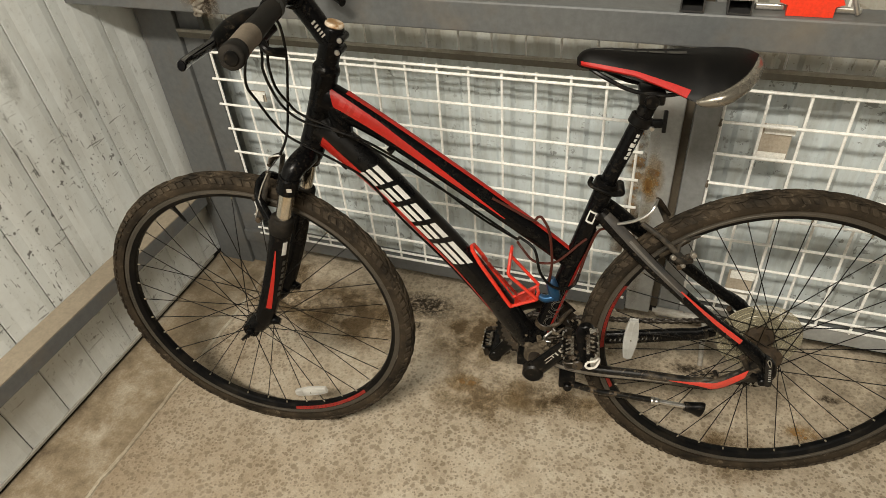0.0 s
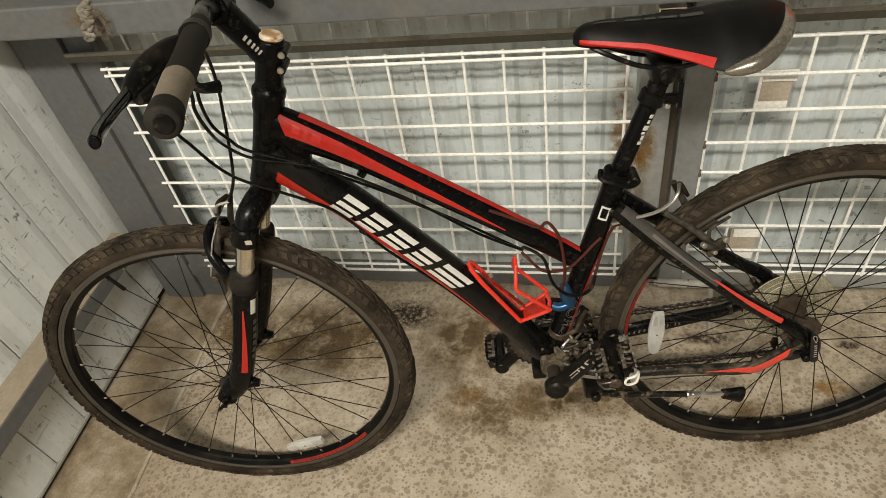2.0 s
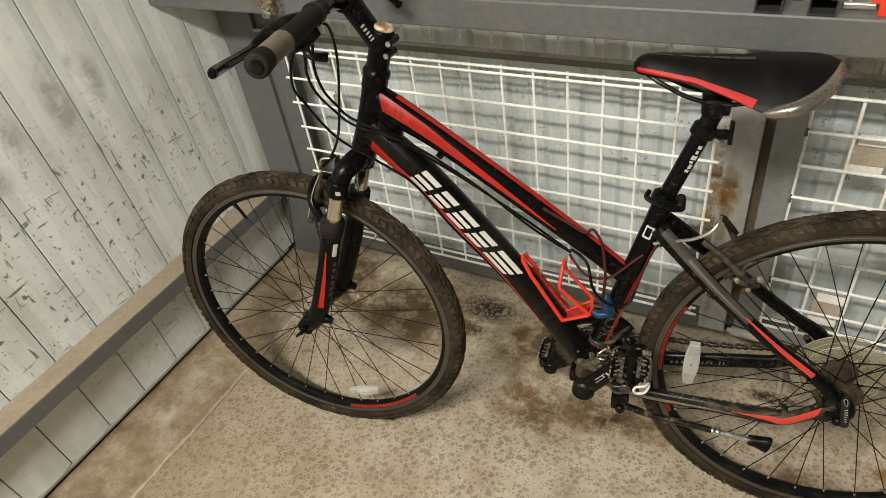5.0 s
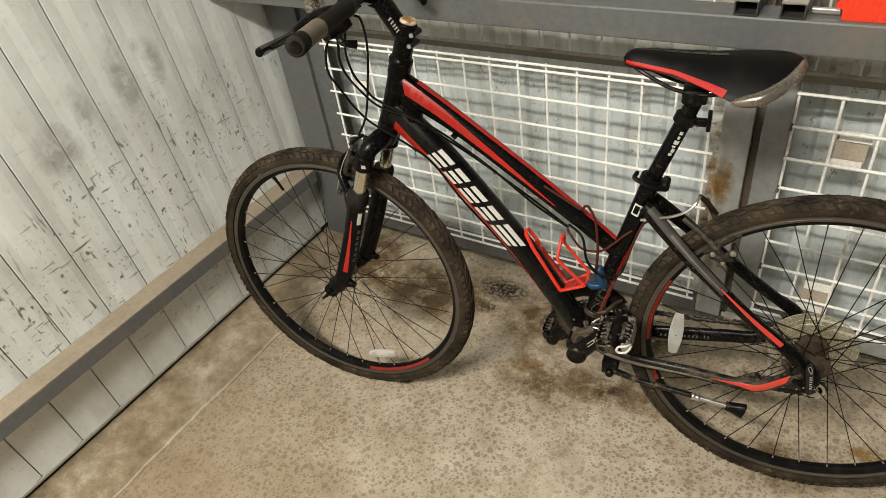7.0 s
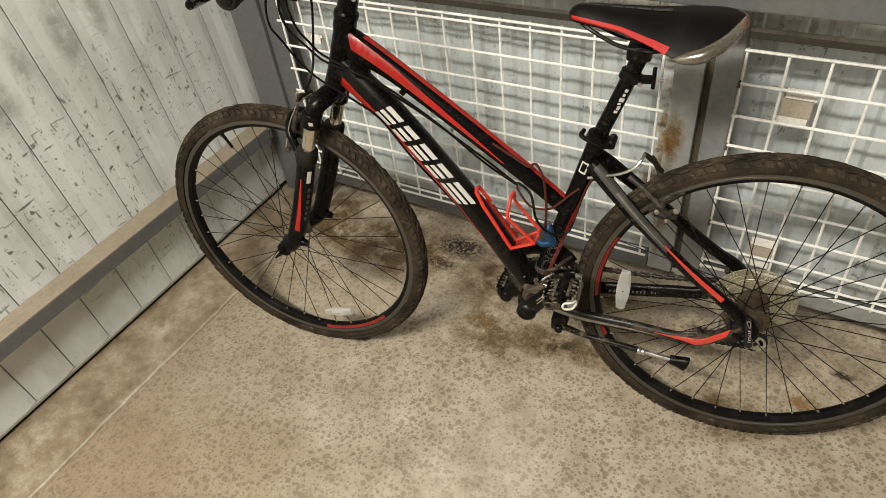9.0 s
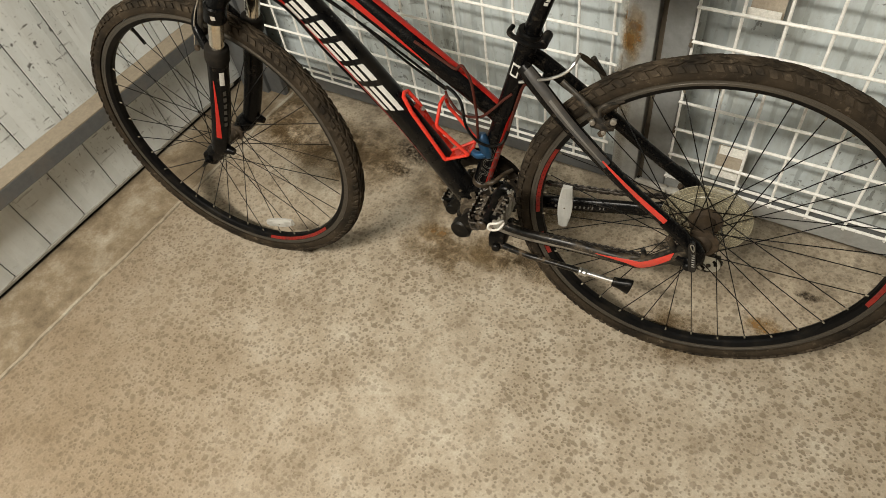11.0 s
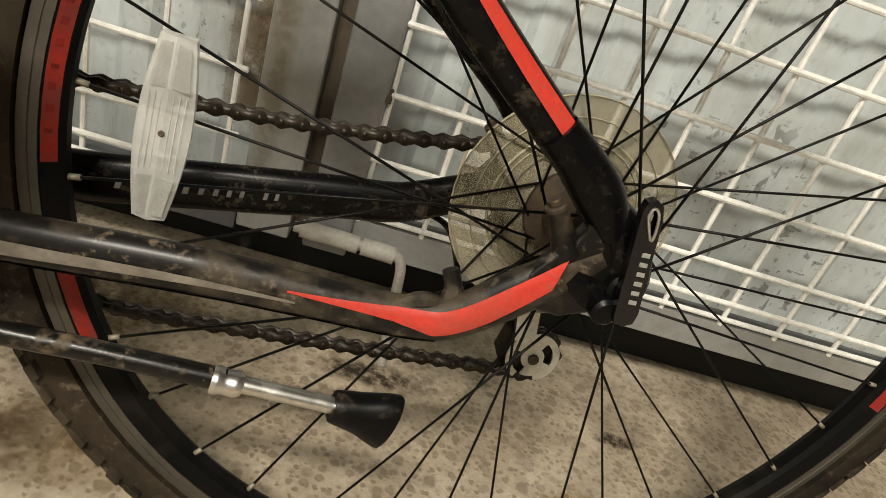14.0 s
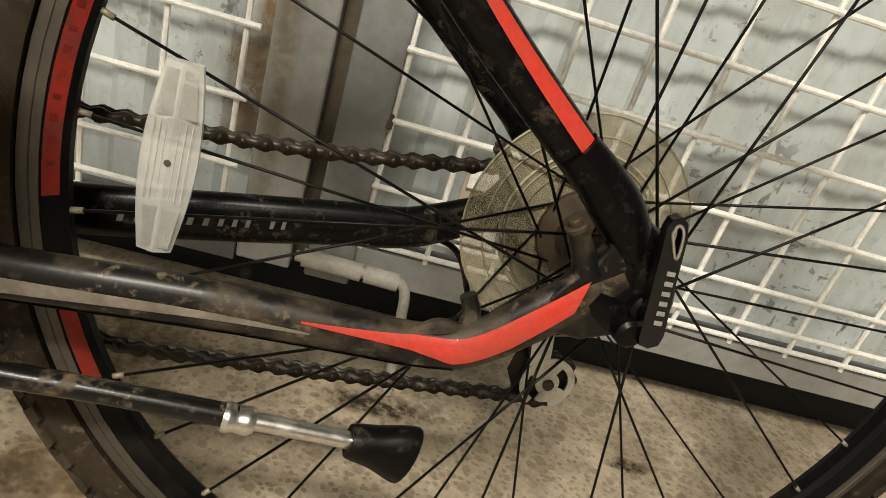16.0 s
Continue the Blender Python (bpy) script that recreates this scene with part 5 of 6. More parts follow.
bar = part("handlebar", bm, PAINT, bike, "black flat handlebar", True)
for s in (1, -1):
    def q(x, y, z):
        return (x, y, z * s)
    bm = bmesh.new()
    Tube([q(0.815, 1.0325, 0.118), q(0.810, 1.032, 0.14), q(0.806, 1.032, 0.172), q(0.799, 1.031, 0.215), q(0.790, 1.031, 0.272)], [0.0114, 0.0134, 0.0140, 0.0140, 0.0148], None, 4, (0, 1, 0)).mesh(bm, 20)
    part("grip", bm, GRIP, bar, "black rubber inner grip", True)
    bm = bmesh.new()
    Tube([q(0.7795, 1.031, 0.334), q(0.7785, 1.031, 0.341), q(0.7765, 1.031, 0.350), q(0.7745, 1.031, 0.359), q(0.774, 1.031, 0.3615)], [0.0148, 0.0152, 0.0158, 0.0154, 0.012], None, 4, (0, 1, 0)).mesh(bm, 24)
    part("grip_end", bm, GRIP, bar, "black rubber grip end", True)
    bm = bmesh.new()
    Tube([q(0.790, 1.031, 0.2722), q(0.786, 1.031, 0.30), q(0.7796, 1.031, 0.3338)], [0.0150, 0.0143, 0.0147], None, 6, (0, 1, 0)).mesh(bm, 24)
    part("grip_band", bm, GRIPBROWN, bar, "worn brown rubber grip", True)
    bm = bmesh.new()
    cyl(bm, q(0.7735, 1.031, 0.3622), (-0.19, 0, s), 0.009, 0.003, 16, 0.001)
    part("end_plug", bm, PLASTIC, bar, "black bar end plug")
    bm = bmesh.new()
    rod(bm, [q(0.818, 1.026, 0.150), q(0.838, 1.023, 0.165), q(0.854, 1.017, 0.190), q(0.861, 1.012, 0.218), q(0.862, 1.010, 0.238)], [0.010, 0.0132, 0.0142, 0.0115, 0.007], 5, 14, (0, 1, 0))
    rod(bm, [q(0.846, 1.008, 0.185), q(0.852, 1.000, 0.21), q(0.856, 1.002, 0.235)], [0.008, 0.011, 0.006], 5, 12, (0, 1, 0))
    cyl(bm, q(0.811, 1.031, 0.150), (-0.1, 0, s), 0.0165, 0.018, 18, 0.002)
    part("lever_body", bm, PLASTIC, bar, "black brake lever body", True)
    bm = bmesh.new()
    Tube([q(0.861, 1.012, 0.225), q(0.862, 1.010, 0.245), q(0.860, 1.011, 0.275), q(0.854, 1.014, 0.315), q(0.843, 1.019, 0.352), q(0.840, 1.020, 0.358)], [0.0045, 0.0048, 0.0045, 0.0048, 0.0058, 0.004], [0.0070, 0.0074, 0.0070, 0.0072, 0.0072, 0.0045], 6, (1, 0, 0)).mesh(bm, 14)
    part("brake_lever", bm, GLOSSBLACK, bar, "black brake lever blade", True)
    bm = bmesh.new()
    rod(bm, [q(0.826, 1.006, 0.125), q(0.842, 0.998, 0.14), q(0.850, 0.992, 0.170)], [0.013, 0.0175, 0.013], 5, 12, (0, 1, 0))
    rod(bm, [q(0.838, 0.988, 0.150), q(0.827, 0.974, 0.155), q(0.808, 0.967, 0.142)], [0.007, 0.006, 0.0075], 5, 10, (0, 1, 0))
    part("shifter", bm, PLASTIC, bar, "black thumb shifter", True)


def cable(pts, r=0.0023, material=None, name="cable", label="thin black cable housing", n=10):
    bm = bmesh.new()
    rod(bm, pts, r, n, 8)
    return part(name, bm, material or PLASTIC, bike, label, True)


cable([(0.846, 0.990, 0.155), (0.870, 0.955, 0.145), (0.8935, 0.9063, 0.115), (0.8967, 0.8685, 0.085), (0.8937, 0.8175, 0.05), (0.8837, 0.7801, 0.025), (0.8499, 0.767, 0.035), (0.791, 0.7354, 0.035), (0.7439, 0.7003, 0.032), (0.69, 0.615, 0.02), (0.60, 0.498, 0.006), (0.50, 0.357, -0.004), (0.46, 0.302, -0.005)])
cable([(0.838, 0.990, 0.150), (0.8404, 0.9625, 0.15), (0.8456, 0.9427, 0.145), (0.8466, 0.9091, 0.13), (0.8745, 0.8412, 0.04), (0.8475, 0.8109, 0.03), (0.7831, 0.7959, 0.036), (0.7337, 0.7738, 0.03), (0.6748, 0.7316, 0.022), (0.6207, 0.6875, 0.015), (0.54, 0.620, 0.012), (0.475, 0.577, 0.010)])
cable([(0.836, 0.996, 0.125), (0.843, 0.9691, 0.12), (0.8524, 0.9362, 0.11), (0.8619, 0.8903, 0.08), (0.86, 0.8532, 0.05), (0.8467, 0.8264, 0.036), (0.780, 0.795, 0.034), (0.73, 0.762, 0.026), (0.66, 0.708, 0.010), (0.56, 0.636, 0.004), (0.475, 0.572, 0.002)])
cable([(0.824, 1.016, 0.085), (0.8601, 0.9959, 0.06), (0.8586, 0.982, 0.035), (0.8608, 0.9525, 0.02), (0.8654, 0.9129, 0.012), (0.8744, 0.8568, 0.012), (0.8819, 0.8009, 0.02), (0.8844, 0.7765, 0.035), (0.8963, 0.7516, 0.045)], 0.0024)
cable([(0.8963, 0.7516, 0.045), (0.915, 0.748, 0.046), (0.926, 0.730, 0.036)], 0.0021, ALLOY, "cable_noodle", "bent silver brake noodle")
cable([(0.475, 0.577, 0.010), (0.4686, 0.5819, 0.012), (0.4421, 0.5654, 0.024), (0.4304, 0.5227, 0.034), (0.4098, 0.4954, 0.036), (0.3858, 0.4874, 0.034), (0.3662, 0.4943, 0.028), (0.358, 0.515, 0.020)], 0.0027)
RC = surface("rusty_red_cable", (0.060, 0.015, 0.010), 0.5, 0, (0.03, 0.018, 0.012), 0.6, 40, spec=0.15)
cable([(0.520, 0.668, 0.019), (0.480, 0.646, 0.021), (0.4476, 0.6295, 0.024), (0.4373, 0.6383, 0.027), (0.4291, 0.6361, 0.029), (0.4163, 0.6098, 0.032), (0.4098, 0.5568, 0.034), (0.4105, 0.5203, 0.030), (0.414, 0.490, 0.022)], 0.0026, RC, "cable", "dirty red cable loop")
cable([(0.475, 0.572, 0.010), (0.4662, 0.5659, 0.02), (0.442, 0.5411, 0.026), (0.4065, 0.542, 0.028), (0.3831, 0.5607, 0.026), (0.3652, 0.579, 0.022), (0.350, 0.592, 0.018)], 0.0024, RC, "cable", "dirty red cable loop")
cable([(0.378, 0.47, 0.012), (0.362, 0.50, 0.016), (0.347, 0.56, 0.014), (0.332, 0.606, 0.016), (0.318, 0.622, 0.026)], 0.0025, RC, "cable", "dirty red rear brake cable")
cable([(0.335, 0.622, 0.026), (0.3138, 0.6304, 0.03), (0.2785, 0.6492, 0.045), (0.2558, 0.663, 0.045), (0.2441, 0.6761, 0.04), (0.2391, 0.6852, 0.028)], 0.0027, ALLOY, "cable_noodle", "bent silver brake noodle")
for tt, vv, uu in ((DT, 0.24, -84), (DT, 0.42, -88), (TT, 0.42, -72)):
    p = tt.at(vv, radians(uu), 0.003)
    bm = bmesh.new()
    cyl(bm, p, (0.7, 0.7, 0), 0.006, 0.012, 10, 0.001)
    part("cable_stop", bm, PAINT, frame_ob)

# ---- rim brakes ----
ARMGREY = surface("dusty_brake_arm", (0.022, 0.020, 0.017), 0.42, 0.3, (0.12, 0.094, 0.064), 0.6, 50, 0.85, spread=(0.46, 0.68))


def rim_brake(name, piv, top, axis_pt, wtop, near=None):
    bm = bmesh.new()
    cyl(bm, (piv[0], piv[1], 0.035), (top[0] - piv[0], top[1] - piv[1], 0.0), 0.006, 0.012, 10)
    root = part(name, bm, PLASTIC, bike, "black linear-pull rim brake with mud", True)
    for s in (-1, 1):
        bm = bmesh.new()
        m = [(piv[0] + (top[0] - piv[0]) * f, piv[1] + (top[1] - piv[1]) * f) for f in (0.3, 0.65)]
        way = near if near and s > 0 else [(piv[0], piv[1], 0.046 * s), (*m[0], 0.043 * s), (*m[1], 0.040 * s), (top[0], top[1], wtop * s)]
        Tube(way, [0.006, 0.0045, 0.004, 0.0038], [0.0075, 0.006, 0.0052, 0.005], 5).mesh(bm, 12)
        part("brake_arm", bm, ARMGREY, root, "dusty grey brake arm", True)
        bm = bmesh.new()
        d = Vector((axis_pt[0] - piv[0], axis_pt[1] - piv[1], 0)).normalized()
        t = Vector((-d.y, d.x, 0))
        c = Vector((piv[0] + (top[0] - piv[0]) * 0.22, piv[1] + (top[1] - piv[1]) * 0.22, 0)) + d * 0.004
        Tube([c + t * 0.03 + Vector((0, 0, 0.018 * s)), c + Vector((0, 0, 0.019 * s)), c - t * 0.03 + Vector((0, 0, 0.018 * s))], [0.003, 0.0035, 0.003], [0.004, 0.0045, 0.004], 4).mesh(bm, 10)
        part("brake_pad", bm, RUBBER, root, "dusty rubber brake pad", True)
        bm = bmesh.new()
        cyl(bm, c + Vector((0, 0, 0.036 * s)), (0, 0, 1), 0.004, 0.036, 10, 0.001)
        cyl(bm, (piv[0], piv[1], 0.055 * s), (0, 0, 1), 0.006, 0.006, 6, 0.001)
        part("bolt", bm, MUDMETAL, root, "muddy steel bolt")
        if near and s > 0:
            continue
        bm = bmesh.new()
        rod(bm, [(piv[0] + 0.006, piv[1] + 0.004, 0.053 * s), (m[1][0] + 0.006, m[1][1], 0.049 * s), (top[0], top[1], (wtop + 0.006) * s)], 0.0012, 5, 6)
        part("spring", bm, ALLOY, root, "thin steel spring")
    if near:
        return
    bm = bmesh.new()
    rod(bm, [(top[0], top[1] + 0.002, wtop + 0.004), (top[0], top[1] + 0.004, 0), (top[0], top[1] + 0.002, -wtop - 0.004)], 0.0012, 4, 6, (1, 0, 0))
    part("brake_wire", bm, ALLOY, root, "bare brake wire")


rim_brake("rear_brake", (0.190, 0.568, 0), (0.229, 0.648, 0), (0, RW), 0.032, [(0.188, 0.584, 0.055), (0.203, 0.601, 0.054), (0.229, 0.6235, 0.048), (0.2608, 0.6436, 0.040)])
rim_brake("front_brake", (0.962, 0.618, 0), (0.930, 0.712, 0), (1.034, RW), 0.036)
WORNALLOY = surface("dusty_alloy", (0.34, 0.32, 0.28), 0.4, 0.7, (0.10, 0.075, 0.05), 0.8, 60, 0.8, spread=(0.42, 0.62))
bm = bmesh.new()
rod(bm, [(0.207, 0.581, 0.052), (0.197, 0.585, 0.056), (0.184, 0.584, 0.057), (0.171, 0.582, 0.055)], [0.005, 0.0072, 0.0076, 0.005], 4, 10)
rod(bm, [(0.186, 0.584, 0.056), (0.180, 0.592, 0.058), (0.174, 0.597, 0.060)], [0.005, 0.0055, 0.0045], 4, 10)
mount = part("brake_mount", bm, MUDPAINT, bike, "mud-caked brake mount on the stay", True)
bm = bmesh.new()
rod(bm, [(0.196, 0.600, 0.055), (0.196, 0.613, 0.055), (0.189, 0.621, 0.054), (0.178, 0.622, 0.048), (0.163, 0.6237, 0.040)], [0.0032, 0.0030, 0.0028, 0.0026, 0.0022], 5, 8)
part("hook", bm, ARMGREY, mount, "", True)
for q, r in (((0.1724, 0.5986, 0.062), 0.0052), ((0.2044, 0.5918, 0.062), 0.0046), ((0.186, 0.575, 0.060), 0.0040)):
    bm = bmesh.new()
    cyl(bm, q, (-0.25, 0.2, 1), r, 0.009, 10, 0.0014)
    part("bolt", bm, WORNALLOY, mount, "dusty steel bolt", True)
bm = bmesh.new()
rod(bm, [(0.2391, 0.6852, 0.026), (0.230, 0.668, 0.010), (0.2073, 0.625, -0.025)], [0.0032, 0.0048, 0.0034], 5, 8, (1, 0, 0))
part("cable_boot", bm, RUBBER, bike, "black rubber cable boot", True)
bm = bmesh.new()
rod(bm, [(0.932, 0.716, -0.03), (0.934, 0.722, 0.0), (0.928, 0.724, 0.032)], [0.004, 0.0055, 0.004], 5, 8, (1, 0, 0))
part("cable_boot", bm, RUBBER, bike, "black rubber cable boot", True)

# ---- saddle and post ----
bm = bmesh.new()
rod(bm, [(0.327, 0.688, 0), (0.300, 0.760, 0), (0.266, 0.852, 0)], 0.0138, 4, 20)
post = part("seatpost", bm, PAINT, bike, "black seatpost with white print", True)
SPT = Tube([(0.327, 0.688, 0), (0.300, 0.760, 0), (0.266, 0.852, 0)], 0.0138, None, 6)
for s0, w, a0, a1 in ((0.45, 0.030, -34, -8), (0.49, 0.045, -38, -14), (0.545, 0.022, -30, -6), (0.58, 0.04, -40, -4), (0.635, 0.030, -30, -12), (0.68, 0.03, -34, -10)):
    bm = bmesh.new()
    SPT.shell(bm, ((s0, a0), (s0 + w, a0), (s0 + w, a1), (s0, a1)), 0.0007, 3, 5)
    part("word_mark", bm, WHITEDECAL, post, "worn white printed bar")
bm = bmesh.new()
cyl(bm, (0.3255, 0.694, 0), (-0.35, 0.937, 0), 0.021, 0.016, 22, 0.002)
cyl(bm, (0.300, 0.688, 0), (0, 0, 1), 0.008, 0.036, 14, 0.002)
collar = part("seat_clamp", bm, PLASTIC, bike, "black quick-release seat clamp", True)
bm = bmesh.new()
rod(bm, [(0.303, 0.690, 0.022), (0.315, 0.694, 0.032), (0.338, 0.702, 0.031), (0.352, 0.706, 0.022), (0.350, 0.710, 0.008)], [0.006, 0.0045, 0.004, 0.0045, 0.004], 5, 10)
part("clamp_lever", bm, PLASTIC, collar, "", True)
bm = bmesh.new()
cyl(bm, (0.280, 0.815, 0), (-0.36, 0.933, 0), 0.0185, 0.018, 22, 0.002)
box(bm, (0.244, 0.803, -0.006), (0.264, 0.817, 0.006), 0.003)
box(bm, (0.238, 0.794, -0.004), (0.245, 0.832, 0.004), 0.002)
br = part("reflector_bracket", bm, PLASTIC, bike, "black clamp bracket on the seatpost", True)
bm = bmesh.new()
cyl(bm, (0.262, 0.806, 0.013), (0, 0, 1), 0.004, 0.006, 8, 0.001)
part("bolt", bm, ALLOY, br)


SAD_U = (0.121, 0.1255, 0.134, 0.146, 0.169, 0.197, 0.215, 0.245, 0.300, 0.350, 0.371, 0.380, 0.384, 0.387)
SAD_W = (0.004, 0.026, 0.046, 0.061, 0.074, 0.076, 0.073, 0.062, 0.041, 0.027, 0.021, 0.016, 0.011, 0.003)
SAD_E = (0.914, 0.912, 0.906, 0.898, 0.886, 0.878, 0.876, 0.888, 0.9035, 0.9095, 0.912, 0.913, 0.914, 0.915)
SAD_T = (0.924, 0.926, 0.929, 0.931, 0.932, 0.932, 0.931, 0.929, 0.929, 0.931, 0.930, 0.926, 0.922, 0.917)


def saddle_rows(lo_a, hi_a, u0, u1, n, off, pinch=0.0, tilt_end=0.0, tilt_far=0.0):
    """Rows across the saddle; 0 degrees is its edge, 90 its top."""
    rows = []
    for i in range(n + 1):
        slant = tilt_end * (1 - i / n) + tilt_far * i / n
        hi_u = hi_a if hi_a > 90 else lo_a + (hi_a - lo_a) * (1 - pinch * i / n)
        lo_u = lo_a if lo_a < 90 else hi_a + (lo_a - hi_a) * (1 - pinch * i / n)
        row = []
        for k in range(21):
            a = radians(lo_u + (hi_u - lo_u) * k / 20)
            c, s_ = math.cos(a), math.sin(a)
            u = u0 + (u1 - u0) * i / n + slant * (abs(c) if s_ >= 0 else 1.0 - s_)
            hw, e, t = (float(np.interp(u, SAD_U, tab)) for tab in (SAD_W, SAD_E, SAD_T))
            if s_ >= 0:
                full = 1.75 + 0.5 * max(0.0, min(1.0, (u - 0.25) / 0.1))
                y = e + (t - e + off) * (1 - abs(c) ** full) + off * 0.5
                z = (hw + off) * abs(c) ** 0.9
            else:
                y = e + s_ * 0.014 - off * 0.5
                z = (hw + off) * (1 + 0.55 * s_)
            row.append((u, y, z if c > 0 else -z))
        rows.append(row)
    return rows


def patch(bm, rows, thick):
    g = [[bm.verts.new(p) for p in r] for r in rows]
    for i in range(len(g) - 1):
        for j in range(len(g[0]) - 1):
            bm.faces.new((g[i][j], g[i + 1][j], g[i + 1][j + 1], g[i][j + 1]))
    if thick:
        bmesh.ops.solidify(bm, geom=list(bm.faces), thickness=thick)


bm = bmesh.new()
patch(bm, saddle_rows(-40, 220, 0.121, 0.387, 60, 0.0), 0)
bmesh.ops.holes_fill(bm, edges=[e for e in bm.edges if len(e.link_faces) == 1], sides=0)
saddle = part("saddle", bm, SADDLE, bike, "black vinyl saddle with red flanks and silver tail", True)
for lo_a, hi_a in ((-24, 16), (164, 204)):
    bm = bmesh.new()
    patch(bm, saddle_rows(-14 if lo_a < 0 else 150, 30 if lo_a < 0 else 194, 0.184, 0.381, 30, 0.0012, 0.15, 0.042), 0)
    part("red_flank", bm, REDVINYL, saddle, "red vinyl flank", True)
# rounded silver bumper that follows the rim round the tail
bm = bmesh.new()
half = [(u, float(np.interp(u, SAD_U, SAD_E)), float(np.interp(u, SAD_U, SAD_W))) for u in (0.212, 0.204, 0.190, 0.172, 0.152, 0.138, 0.129, 0.1240)]
ring = [(u, e - 0.001, 0.985 * w) for u, e, w in half] + [(0.1222, 0.913, 0.0)] + [(u, e - 0.001, -0.985 * w) for u, e, w in half[::-1]]
fat = [0.0030, 0.0065, 0.0100, 0.0112, 0.0108, 0.0100, 0.0094, 0.0092]
rod(bm, ring, fat + [0.0092] + fat[::-1], 5, 16, (0, 1, 0))
part("tail_band", bm, SADDLEGREY, saddle, "silver grey tail bumper", True)
for u, ln in ((0.361, 0.028), (0.322, 0.020), (0.298, 0.014), (0.280, 0.022), (0.254, 0.028)):
    for a0, a1 in ((80, 85), (97, 102)):
        bm = bmesh.new()
        patch(bm, saddle_rows(a0, a1, u - ln, u, 3, 0.0006), 0)
        part("word_mark", bm, FADED, saddle, "faint worn grey printed bar", True)
for s in (-1, 1):
    bm = bmesh.new()
    rod(bm, [(0.366, 0.902, 0.008 * s), (0.345, 0.892, 0.016 * s), (0.30, 0.872, 0.021 * s), (0.245, 0.866, 0.022 * s), (0.19, 0.885, 0.03 * s), (0.15, 0.895, 0.035 * s)], 0.0035, 6, 8)
    part("saddle_rail", bm, PLASTIC, saddle, "black steel saddle rail", True)
bm = bmesh.new()
box(bm, (0.248, 0.848, -0.024), (0.288, 0.872, 0.024), 0.004)
cyl(bm, (0.268, 0.856, 0), (0, 0, 1), 0.012, 0.056, 14, 0.002)
part("saddle_clamp", bm, PLASTIC, saddle, "black saddle clamp", True)

WORN = surface("worn_muddy_alloy", (0.34, 0.31, 0.26), 0.3, 0.9, (0.035, 0.025, 0.015), 0.95, 120, 0.8, spread=(0.40, 0.53))
PALE = surface("scuffed_pale_plastic", (0.62, 0.60, 0.55), 0.5, 0, (0.2, 0.16, 0.11), 0.6, 70, 0.8)
CAGE = surface("scratched_pale_steel", (0.58, 0.56, 0.50), 0.4, 0.4, (0.10, 0.075, 0.05), 0.7, 60, 0.8, spread=(0.42, 0.6))
# ---- cranks, chainrings, pedals ----
bm = bmesh.new()
cyl(bm, (0.435, 0.313, 0), (0, 0, 1), 0.012, 0.15, 16)
crank = part("crankset", bm, GRIME, bike, "black crankset caked with grease", True)
for w, r, holes, m in ((-0.052, 0.086, 38, PLASTIC), (-0.045, 0.075, 34, GRIME), (-0.038, 0.046, 22, GRIME)):
    bm = bmesh.new()
    out, inn = [], []
    n = holes * 4
    for k in range(n):
        q = 2 * math.pi * k / n
        rr = r + (0.0025 if k % 4 in (1, 2) else -0.0015)
        for lst, rad in ((out, rr), (inn, r * 0.78)):
            lst.append((bm.verts.new((0.435 + rad * math.cos(q), 0.313 + rad * math.sin(q), w + 0.0012)), bm.verts.new((0.435 + rad * math.cos(q), 0.313 + rad * math.sin(q), w - 0.0012))))
    for k in range(n):
        j = (k + 1) % n
        bm.faces.new((out[k][0], out[j][0], inn[j][0], inn[k][0]))
        bm.faces.new((out[k][1], inn[k][1], inn[j][1], out[j][1]))
        bm.faces.new((out[k][0], out[k][1], out[j][1], out[j][0]))
        bm.faces.new((inn[k][0], inn[j][0], inn[j][1], inn[k][1]))
    part("chainring", bm, m, crank, "greasy chainring")
bm = bmesh.new()
for k in range(5):
    q = radians(72 * k + 20)
    rod(bm, [(0.435, 0.313, -0.058), (0.435 + 0.062 * math.cos(q), 0.313 + 0.062 * math.sin(q), -0.048)], [0.010, 0.006], 3, 10)
part("spider", bm, PLASTIC, crank, "", True)
CLOD = surface("wet_dark_mud", (0.030, 0.021, 0.013), 0.4, 0, (0.075, 0.054, 0.033), 0.7, 70, 0.9, 0.0006, (0.46, 0.64), spec=0.35)
grit = random.Random(23)
PED = (0.340, 0.436)
PED2 = (0.530, 0.190)
